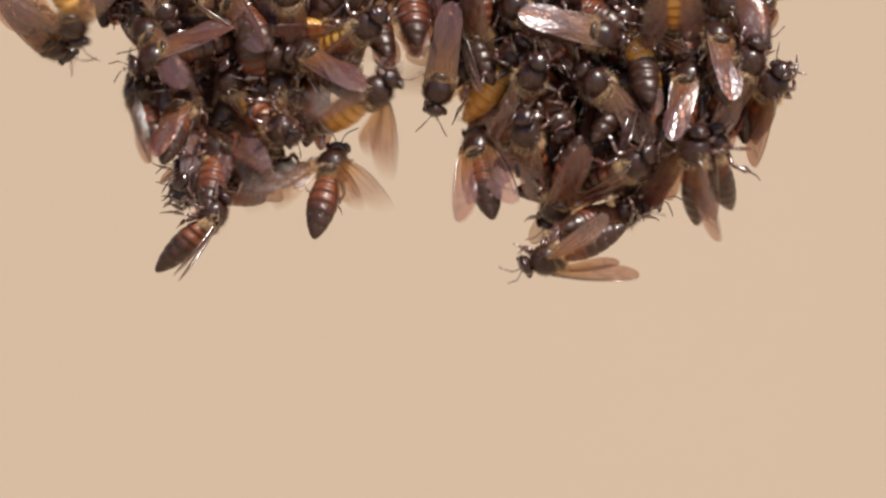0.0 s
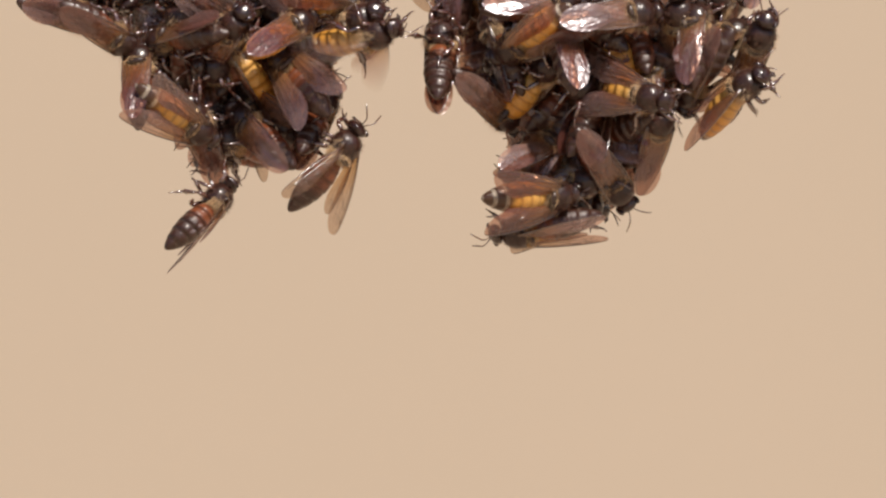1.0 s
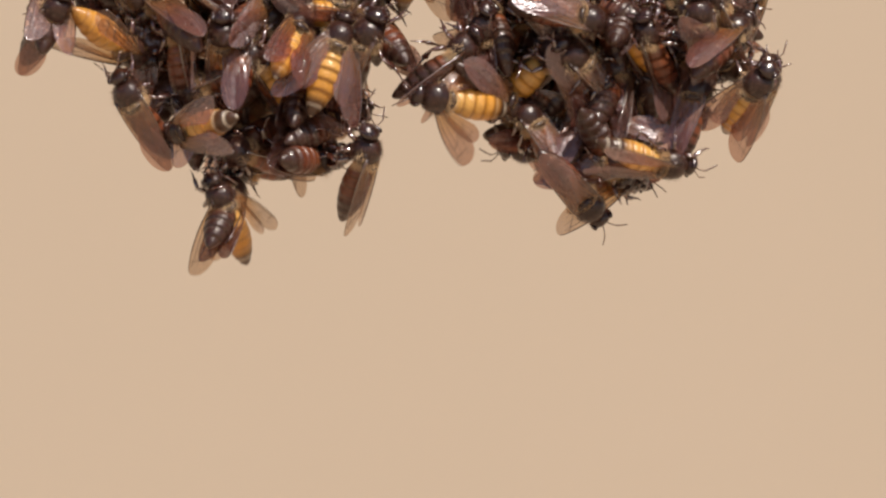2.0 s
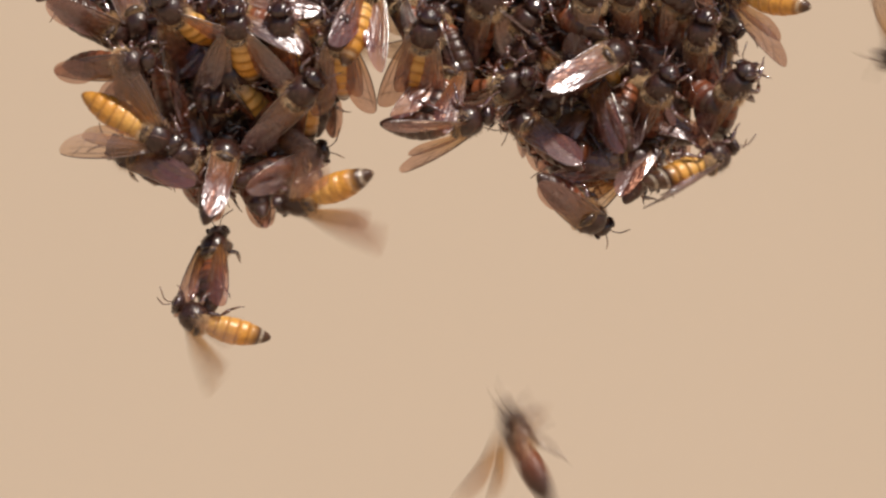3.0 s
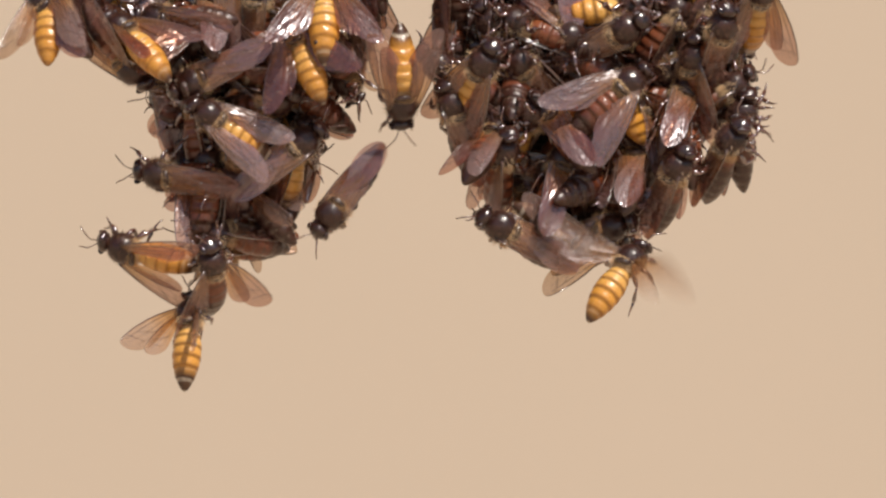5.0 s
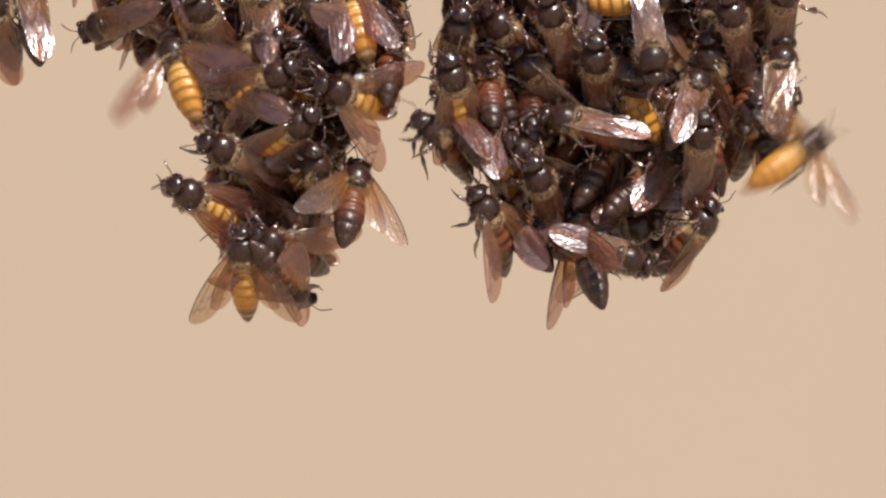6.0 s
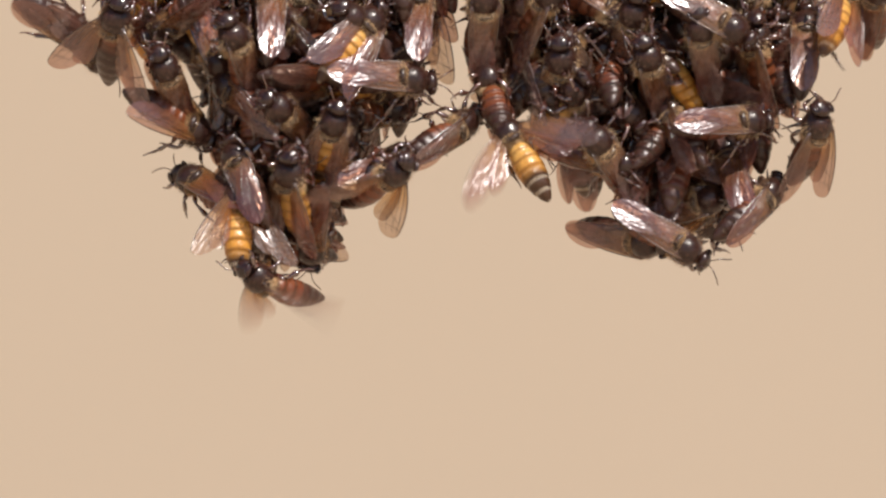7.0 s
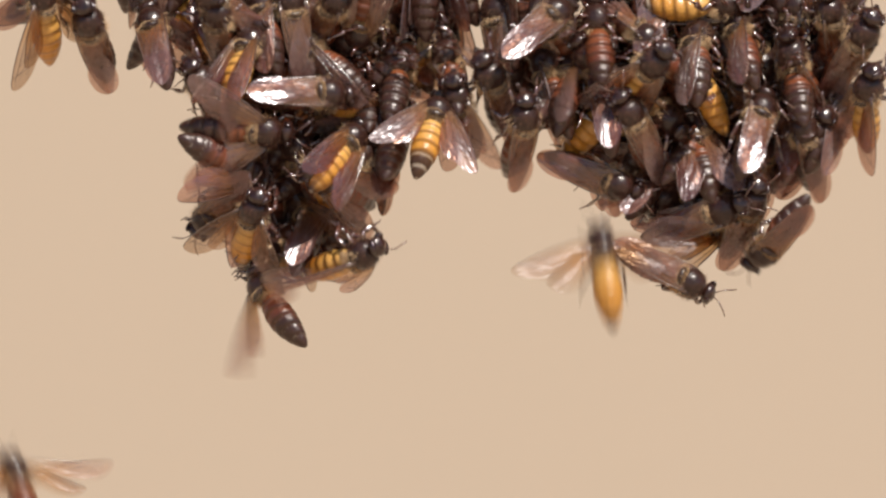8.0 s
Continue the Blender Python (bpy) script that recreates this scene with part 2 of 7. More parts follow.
def abdomen_mesh(material, bend):
    """Six overlapping rings from waist to tip, bent down by bend millimetres at the tip."""
    bm = bmesh.new()
    st = [((1.75, 0, 0.0), 0.35, 0.35), ((1.45, 0, 0.0), 0.55, 0.6)]
    for k in range(6):
        for j in range(4):
            f = (k + j / 3.0) / 6.0
            x = 1.4 - 9.4 * f - (0.02 if j == 0 else 0)
            r = 2.1 * math.sin(math.pi * min(1.0, 0.12 + 0.86 * f ** 0.9)) ** 0.62
            r *= 1.0 + 0.035 * (j / 3.0) - (0.035 if j == 0 and k else 0)
            st.append(((x, 0, -bend * f * f), r, r * 0.92))
    st.append(((-8.15, 0, -bend * 1.03), 0.12, 0.12))
    rings(bm, st, 18)
    return to_mesh("abdomen", bm, material)


def wing_mesh(name, side, length, chord, material):
    """A crinkled membrane from the root at the origin back along -x, its stiff front edge outwards, with raised veins."""
    bm = bmesh.new()
    nu, nv = 18, 7

    def point(u, v):
        u = math.sin(u * math.pi / 2) ** 1.15 if u < 1 else 1.0  # closer rows towards the tip
        tip_f = math.sqrt(max(0.0, 1 - (max(0.0, u - 0.70) / 0.30) ** 2))
        tip_r = math.sqrt(max(0.0, 1 - (max(0.0, u - 0.64) / 0.36) ** 2))
        grow = min(1.0, u / 0.64)
        grow = 0.10 + 0.90 * (0.55 * grow + 0.45 * grow * grow * (3 - 2 * grow))
        front = chord * (-0.12 + (0.26 + 0.10 * math.sin(math.pi * min(1.0, u * 1.2))) * tip_f)
        rear = chord * (-0.12 - 0.60 * grow * tip_r)
        y = rear + (front - rear) * v
        z = 0.04 * math.sin(v * 14 + u * 3) * u + 0.34 * math.sin(math.pi * v) * math.sin(math.pi * u) - 0.25 * u * u
        return Vector((-length * u, side * y, z))

    grid = [[bm.verts.new(point(i / (nu - 1), j / (nv - 1))) for j in range(nv)] for i in range(nu)]
    for i in range(nu - 1):
        for j in range(nv - 1):
            bm.faces.new((grid[i][j], grid[i + 1][j], grid[i + 1][j + 1], grid[i][j + 1]))
    for v, u1, r in ((1.0, 0.90, 0.14), (0.80, 0.74, 0.075), (0.55, 0.70, 0.045), (0.30, 0.62, 0.04)):
        steps = 9
        tube(bm, [point(u1 * k / (steps - 1), v) + Vector((0, 0, 0.02)) for k in range(steps)],
             [r * (1 - 0.55 * k / (steps - 1)) for k in range(steps)], 4, 1)
    for u, v0, v1 in ((0.32, 0.3, 0.55), (0.42, 0.55, 0.8), (0.52, 0.3, 0.8), (0.58, 0.55, 1.0)):
        tube(bm, [point(u + 0.04 * k, v0 + (v1 - v0) * k / 3) + Vector((0, 0, 0.02)) for k in range(4)], [0.035] * 4, 4, 1)
    return to_mesh(name, bm, material, VEIN)


LEG_PLAN = {"fore": (5.0, 1.1, (0.6, 0.68, -0.3), 0.8), "middle": (3.5, 1.3, (-0.1, 0.85, -0.35), 0.88), "hind": (2.1, 1.2, (-0.75, 0.7, -0.35), 1.08)}


def leg_mesh(which, side):
    """Thigh, shin and jointed foot, in the space of the bee less the hip's place."""
    _, _, (fx, fy, fz), size = LEG_PLAN[which]
    bm = bmesh.new()
    hip = Vector((0, 0, 0))
    knee = Vector((fx * 1.9, side * fy * 1.9, fz * 1.2 + 0.5)) * size
    heel = knee + Vector((fx * 1.3, side * fy * 0.9, -1.9)) * size
    foot = heel + Vector((fx * 1.1, side * 0.35 * fy, -0.9)) * size
    toe = foot + Vector((fx * 0.8, side * 0.25, -0.25)) * size
    broad = 0.55 if which == "hind" else 0.32
    tube(bm, [hip, hip.lerp(knee, 0.35), hip.lerp(knee, 0.75), knee], [0.26, 0.38, 0.34, 0.2], 6)
    tube(bm, [knee, knee.lerp(heel, 0.3), knee.lerp(heel, 0.8), heel], [0.2, 0.32, broad, 0.24], 6, 0, 0.6 if which == "hind" else 0.9)
    tube(bm, [heel, heel.lerp(foot, 0.5), foot, foot.lerp(toe, 0.5), toe], [0.22 if which == "hind" else 0.16, 0.17, 0.11, 0.09, 0.06], 5)
    return to_mesh("leg", bm, LEG)


MESHES = {
    "head": head_mesh(), "thorax": thorax_mesh(),
    "fringe": hair_mesh(True, 2300, 3, 1.25, FUZZ), "coat": hair_mesh(False, 1000, 4, 0.7, FUZZ_DARK),
    "a0": abdomen_mesh(AMBER, 0.7), "a1": abdomen_mesh(AMBER, 1.5), "b1": abdomen_mesh(BANDED, 1.5), "d0": abdomen_mesh(UMBER, 0.6), "d1": abdomen_mesh(UMBER, 1.6),
}
for side in (1, -1):
    MESHES["eye", side] = eye_mesh(side)
    MESHES["antenna", side] = antenna_mesh(side)
    for skin, mat in (("f", WING), ("w", WING_PALE)):
        MESHES["forewing", skin, side] = wing_mesh("forewing", side, 12.2, 3.9, mat)
        MESHES["hindwing", skin, side] = wing_mesh("hindwing", side, 8.6, 3.0, mat)
    for which in LEG_PLAN:
        MESHES[which, side] = leg_mesh(which, side)

# ---- the setting ----
def slab(name, lo, hi, material, label, bevel=0.0):
    bm = bmesh.new()
    bmesh.ops.create_cube(bm, size=1)
    for v in bm.verts:
        v.co = Vector([a + (b - a) * (c + 0.5) for a, b, c in zip(lo, hi, v.co)])
    if bevel:
        bmesh.ops.bevel(bm, geom=bm.edges[:], offset=bevel, segments=3, affect="EDGES")
    me = bpy.data.meshes.new(name)
    bm.to_mesh(me)
    bm.free()
    me.materials.append(material)
    return tagged(new(name, me), label, name.split("_")[0], kind="structure")


def ground():
    bm = bmesh.new()
    bmesh.ops.create_grid(bm, x_segments=60, y_segments=60, size=1)
    for v in bm.verts:
        far = max(abs(v.co.x), abs(v.co.y))
        v.co = Vector((v.co.x * 1500 * far ** 3 + v.co.x * 6, v.co.y * 1500 * far ** 3 + v.co.y * 6, 0.02 * noise.noise(v.co * 9)))
    me = bpy.data.meshes.new("ground")
    bm.to_mesh(me)
    bm.free()
    me.materials.append(SAND)
    return tagged(new("ground", me), "pale dry earth ground under the swarm", "ground", kind="structure")


ground()
slab("wall_back", (-4.5, 3.0, -0.1), (4.5, 3.3, 5.0), WALL, "smooth sunlit beige plaster wall far behind the swarm")
slab("ledge", (-0.22, -0.012, Z0 + 0.0585), (0.22, 0.06, Z0 + 0.10), STONE, "rough grey stone ledge from which the swarm hangs", 0.006)


# ---- the bees ----
def part(name, mesh, parent, m=None, label=""):
    ob = new(name, mesh)
    ob.parent = parent
    if m is not None:
        ob.matrix_basis = m
    return tagged(ob, label)


WING_ROOT = {"forewing": (3.45, 1.45, 1.45), "hindwing": (2.7, 1.35, 1.2)}


def wing_at(which, side, spread, lift=0.0, tilt=14.0):
    """A wing's pose on its bee: spread from straight back, lift above the back, tilt of its face, in degrees."""
    x, y, z = WING_ROOT[which]
    return pose(x / 1000, side * y / 1000, z / 1000, side * lift) @ pose(0, 0, 0, 0, 0, -side * spread) @ pose(0, 0, 0, -side * tilt)


SPREAD = {"f": (-4.5, -5, 1.5), "s": (15, 9, 4), "v": (35, 26, 7), "w": (54, 40, 10)}  # forewing, hindwing, lift


def wing_rows(state):
    a, b, lift = SPREAD[state]
    return {(w, s): wing_at(w, s, (a if w == "forewing" else b), lift + (2.5 if w == "forewing" and s > 0 else 0), 13 if state == "f" else 8)
            for w in WING_ROOT for s in (1, -1)}


LABELS = {
    ("f", "d"): "dark brown honey bee with folded smoky wings, clinging to others",
    ("v", "d"): "dark brown honey bee with half-spread smoky wings, on the swarm",
    ("w", "d"): "dark honey bee with wide-spread clear wings at the swarm's rim",
    ("f", "a"): "honey bee with a bright amber abdomen under folded wings",
    ("s", "a"): "honey bee with an amber abdomen showing between parted wings",
    ("s", "d"): "dark honey bee with parted smoky wings, clinging to others",
    ("v", "a"): "honey bee with an amber banded abdomen between half-spread wings",
    ("w", "a"): "honey bee with a golden amber abdomen and wide-spread clear wings",
}
made = {}


HEAD_SEAT = Matrix.Translation((0.00545, 0, 0.0001)) @ Matrix.Scale(0.87, 4) @ Matrix.Translation((-0.0057, 0, -0.0001))


def honey_bee(state, tone, shape, stance, label=""):
    """A bee by its wings' state, its abdomen's tone and bend, and its legs' stance; alike bees share their meshes."""
    key = (state, tone, shape, stance)
    if key in made:
        return tagged(copy_thing(made[key], Matrix()), label)
    bee = tagged(new("honey_bee"), label or LABELS[state, tone], "bee", "bees of the hanging swarm")
    bee.empty_display_size = 0.004
    head = part("head", MESHES["head"], bee, HEAD_SEAT, "glossy black head")
    for s in (1, -1):
        part("eye", MESHES["eye", s], head)
        part("antenna", MESHES["antenna", s], head, None, "thin bent brown antenna")
    thorax = part("thorax", MESHES["thorax"], bee, None, "round black thorax with tan hair")
    part("hair", MESHES["fringe"], thorax, None, "tan fringe of hair")
    part("hair", MESHES["coat"], thorax)
    part("abdomen", MESHES[tone + str(shape)], bee, None, "amber abdomen with pale-banded dark tip" if tone == "b" else "ringed amber abdomen" if tone == "a" else "ringed dark brown abdomen")
    skin = "w" if state in "wv" else "f"
    for (w, s), m in wing_rows(state).items():
        part(w, MESHES[w, skin, s], bee, m, "translucent veined wing")
    rnd = random.Random(stance * 7 + 1)
    for which, (x, y, _, _) in LEG_PLAN.items():
        for s in (1, -1):
            part("leg", MESHES[which, s], bee, pose(x / 1000, s * y / 1000, -0.0012, s * (rnd.uniform(-98, -45) if stance < 3 else rnd.uniform(-108, -62) if stance > 4 else rnd.uniform(-50, 15)), rnd.uniform(-25, 25), s * rnd.uniform(-25, 25)))
    made[key] = bee
    return bee


def bee_at(x, y, z, heading, nod, roll):
    """A bee's pose from millimetres off the swarm's middle and degrees: heading in the upright plane (0 to +x, 90 up),
    nod of the head towards the front, and roll from back-to-the-front, positive to the bee's right."""
    h, p = radians(heading), radians(nod)
    fore = Vector((math.cos(h) * math.cos(p), -math.sin(p), math.sin(h) * math.cos(p)))
    back_way = Vector((0, -1, 0)) + fore * fore.y
    back_way.normalize()
    back_way.rotate(Matrix.Rotation(radians(roll), 3, fore))
    left = back_way.cross(fore)
    m = Matrix((fore, left, back_way)).transposed().to_4x4()
    m.translation = Vector((x / 1000, y / 1000, Z0 + z / 1000))
    return m


def sized(bee, i):
    """Bees differ a little in size."""
    k = random.Random(i * 3 + 2).uniform(0.97, 1.06)
    bee.scale = (k, k, k)
    return bee


# bees that crawl in the front layer and on the rim: wings and abdomen of each
CRAWLERS = "fd fd fd fd fd fd fd fd vd fd fd fd fd fd fd fd fd fd fd fd fd fd fd fd fd fd fd fd fd fd fd fd fd fd fd fd fd fd fd fd fd fd fd fd fd fd fd sd fd sa sa sa sa sa sa sa va sa va sa".split()
crawlers = [sized(honey_bee(k[0], k[1], i % 2, i % 4), i) for i, k in enumerate(CRAWLERS)]
flyers = [honey_bee("w", tone, i % 2, 4, "honey bee in flight beside the swarm, its wings beating") for i, tone in enumerate("aadb")]

# bees of the swarm's body: two lobes that hang side by side and join above
# sides of the lobes over time: seconds, then x in millimetres at each level below the ledge
LEVELS = (58, 36, 28, 20, 12, 4)  # heights at which the lobes' sides are given, in millimetres
TOPS = (-72, -2, -2, 46)  # the sides at the ledge
LEFT_OUTER = [(0, -53.7, -46.2, -43.7, -37.5, -33.7), (0.5, -54.1, -47, -41.7, -35.6, -33.2), (1, -57.8, -46.2, -41.6, -33.8, -31), (2.5, -54.5, -48.3, -43.7, -33.1, -30.8), (3, -52.4, -48.3, -42.7, -34.9, -31.1), (3.5, -48.7, -42.3, -40.6, -33.2, -29.5), (4, -49.4, -42.3, -42.1, -37.5, -33.5), (4.5, -50.3, -45.9, -43.7, -39.8, -35.9), (6, -52.9, -42.8, -39.4, -40.3, -32.8), (6.5, -56.7, -49.5, -43, -42.7, -37.7), (7, -60.6, -49.4, -46.6, -43.6, -39.2), (7.5, -55.5, -47.1, -45.9, -43.9, -39.3), (8, -57.5, -49.9, -49, -46.3, -41.9)]
LEFT_INNER = [(0, -5, -8, -14.1, -25, -30.3), (0.5, -6.3, -6.9, -14.1, -17.5, -29.8), (1, -0.9, -7, -14.4, -17.2, -27.6), (2.5, 2.7, -3.6, -7.2, -11, -27.3), (3, -5.7, -9.6, -13.5, -17, -28.7), (3.5, -7.7, -11.6, -15.3, -19, -24.7), (4, -7.7, -10.4, -15.8, -20, -25.5), (4.5, -9.1, -13, -15.3, -20.2, -22.3), (6, -9.1, -12.3, -15.5, -18.2, -22.7), (6.5, -9.2, -13, -19.5, -20.7, -25.8), (7, -9.6, -11.7, -14.8, -22.3, -27.3), (7.5, -10.6, -14.4, -19, -24.2, -24.9), (8, -10.5, -17, -20.4, -23.5, -32.3)]
RIGHT_INNER = [(0, -5, -3.3, 0.2, 6.5, 12.4), (0.5, -6.3, -0.6, 4.8, 10.7, 13), (1, -0.9, 0.5, 5.8, 9.7, 11.3), (2.5, 2.7, 1.3, 9, 16.5, 20.4), (3, -5.5, -4.7, 10.4, 16.3, 20.9), (3.5, -4.8, -3.3, 10.8, 15.1, 20.9), (4, -5.2, -5.5, 3, 11.4, 22.5), (4.5, -2.8, -0, 3.4, 8, 15.3), (6, -4.9, -4.3, -0.1, 0.6, 9.5), (6.5, -5.4, -2.2, -0.1, 2.3, 15.9), (7, -7.8, -5.7, -1.3, 11.3, 18.3), (7.5, -10.6, -8.2, 3.2, 13.4, 17.6), (8, -9.9, -5, 3.3, 13.3, 20.5)]
RIGHT_OUTER = [(0, 44.5, 48.1, 45.6, 36.7, 23.3), (0.5, 47.3, 49.1, 41.2, 33.6, 27.6), (1, 47.8, 47.4, 36.7, 32.5, 25.2), (2.5, 47.6, 48.4, 39.8, 32.4, 25.6), (3, 45.5, 43.6, 42.5, 32.7, 25.7), (3.5, 45.8, 44.9, 41.4, 30.3, 24.9), (4, 45.5, 44, 38, 31.2, 25.7), (4.5, 44.6, 42.9, 37.7, 30.4, 24.9), (6, 44.5, 42.9, 37.2, 34.2, 27.3), (6.5, 46.7, 43.2, 35.7, 32.3, 25.7), (7, 42.8, 41.1, 36.2, 32.9, 28.3), (7.5, 42.9, 41.8, 35, 31.1, 26), (8, 45.1, 42.5, 35.5, 30.9, 24.5)]
LEFT_TIP = [(0, 5.7), (0.5, 6.6), (1, 9), (2.5, 8.1), (3, 9.3), (3.5, 10.9), (4, 4.1), (4.5, 4.9), (6, 1.5), (6.5, 1.8), (7, 1.7), (7.5, 1.5), (8, 4.2)]
RIGHT_TIP = [(0, 5.7), (0.5, 1), (1, 1), (2.5, 8.1), (3, 9.3), (3.5, 10.9), (4, 8.1), (4.5, 4.9), (6, 1.5), (6.5, 1.8), (7, 5.7), (7.5, 7.1), (8, 9)]


def at_time(rows, t):
    """The values of a table of rows (seconds, values) at t seconds."""
    for (t1, *a), (t2, *b) in zip(rows, rows[1:]):
        if t1 <= t <= t2:
            f = (t - t1) / (t2 - t1)
            return [p + (q - p) * f for p, q in zip(a, b)]


def lobe_span(t, side, z):
    """The reach in x of the left (0) or right (1) lobe at height z."""
    ends = []
    for top, rows in zip(TOPS[2 * side:], ((LEFT_OUTER, LEFT_INNER), (RIGHT_INNER, RIGHT_OUTER))[side]):
        ends.append(float(np.interp(-z, [-v for v in LEVELS], [top] + at_time(rows, t))))
    return ends


def body_place(t, side, across, down, heading):
    """Where a body bee sits at t seconds: across and down are shares of its lobe."""
    tip = at_time((LEFT_TIP, RIGHT_TIP)[side], t)[0]
    h = radians(heading)
    low = tip + 2.0 + 7.5 * abs(math.sin(h))
    z = 56 + (low - 56) * down
    a, b = lobe_span(t, side, z - 4.0 * abs(math.sin(h)))
    room = 2.5 + 6.0 * abs(math.cos(h))
    return ((a + b) / 2 if b - a < 2 * room else a + room + (b - a - 2 * room) * across), z


def swarm_places():
    """Places for the swarm's body bees, layer by layer from the front: side, across, down, y, heading, nod, roll."""
    rnd = random.Random(11)
    places = []
    for depth, count, gap in ((-4.0, 62, 6.2), (0.0, 96, 4.6), (4.5, 72, 5.0), (10.0, 34, 6.5), (15.0, 16, 8.5)):
        layer = []
        tries = 0
        while len(layer) < count and tries < 5000:
            tries += 1
            side, across, down = rnd.randrange(2), rnd.random(), rnd.random()
            heading = rnd.gauss(90, 46) if rnd.random() < 0.78 else rnd.uniform(0, 360)
            x, z = body_place(3.5, side, across, down, heading)
            if any((x - p[0]) ** 2 + (z - p[1]) ** 2 < gap * gap for p in layer):
                continue
            layer.append((x, z, side, across, down, depth + rnd.uniform(-2, 2), heading, rnd.uniform(-26, 32), rnd.gauss(0, 58) + (180 if rnd.random() < 0.12 else 0)))
        places += [p[2:] for p in layer]
    return places


PLACES = swarm_places()
body_rnd = random.Random(5)


def inner(place):
    """True for a bee of the outer layer that sits well inside its lobe's outline, where legs sprawl over neighbours."""
    _, across, down, y, *_ = place
    return y < 2.5 and 0.18 < across < 0.82 and down < 0.8


body_bees = []
for i in range(len(PLACES)):
    k = body_rnd.random()
    body_bees.append(sized(honey_bee("v" if k > 0.95 else "s" if k > 0.75 else "f", "a" if body_rnd.random() > 0.91 else "d", i % 2, (3 if inner(PLACES[i]) else 5) + i % 2), i + 500))


# ---- what moves ----
def kin(bee, name):
    return [o for o in bee.children if o.name.split(".")[0] == name]


def along(rows):
    """Rows for walk() from seconds and the numbers of bee_at()."""
    return [(t, bee_at(*r)) for t, *r in rows]


def wings(bee, rows):
    """Open and close a bee's wings: rows of seconds and a state; wide-spread wings flutter."""
    for w in WING_ROOT:
        for ob, s in zip(kin(bee, w), (1, -1)):
            keys = {}
            for t, state in rows:
                i = round(t * FPS)
                if state == "w":
                    a, b, lift = SPREAD["w"]
                    for k in range(max(0, i - 5), min(8 * FPS, i + 5) + 1):
                        keys[k] = wing_at(w, s, a if w == "forewing" else b, lift + 52 * STROKE[k % 6], 8)
                else:
                    keys[i] = wing_rows(state)[w, s]
            keys.setdefault(0, wing_rows(rows[0][1])[w, s])
            keys.setdefault(8 * FPS, wing_rows(rows[-1][1])[w, s])
            walk(ob, [(k / FPS, keys[k]) for k in sorted(keys)])


def curl(bee, rows):
    """Bend a bee's abdomen at the waist towards its belly: rows of seconds and degrees."""
    waist = Matrix.Translation((0.0016, 0, 0))
    walk(kin(bee, "abdomen")[0], [(t, waist @ pose(0, 0, 0, 0, -a) @ waist.inverted()) for t, a in rows])


STROKE = (0, 1, 1, 0, -1, -1)


def beat(bee, reach, wide=78, start=0):
    """Wings that beat up and down all the time, once in six frames."""
    for w in WING_ROOT:
        for ob, s in zip(kin(bee, w), (1, -1)):
            walk(ob, [(i / FPS, wing_at(w, s, wide if w == "forewing" else wide * 0.75, 18 + reach * STROKE[(i + start) % 6], 10))
                      for i in range(0, 8 * FPS + 1)])


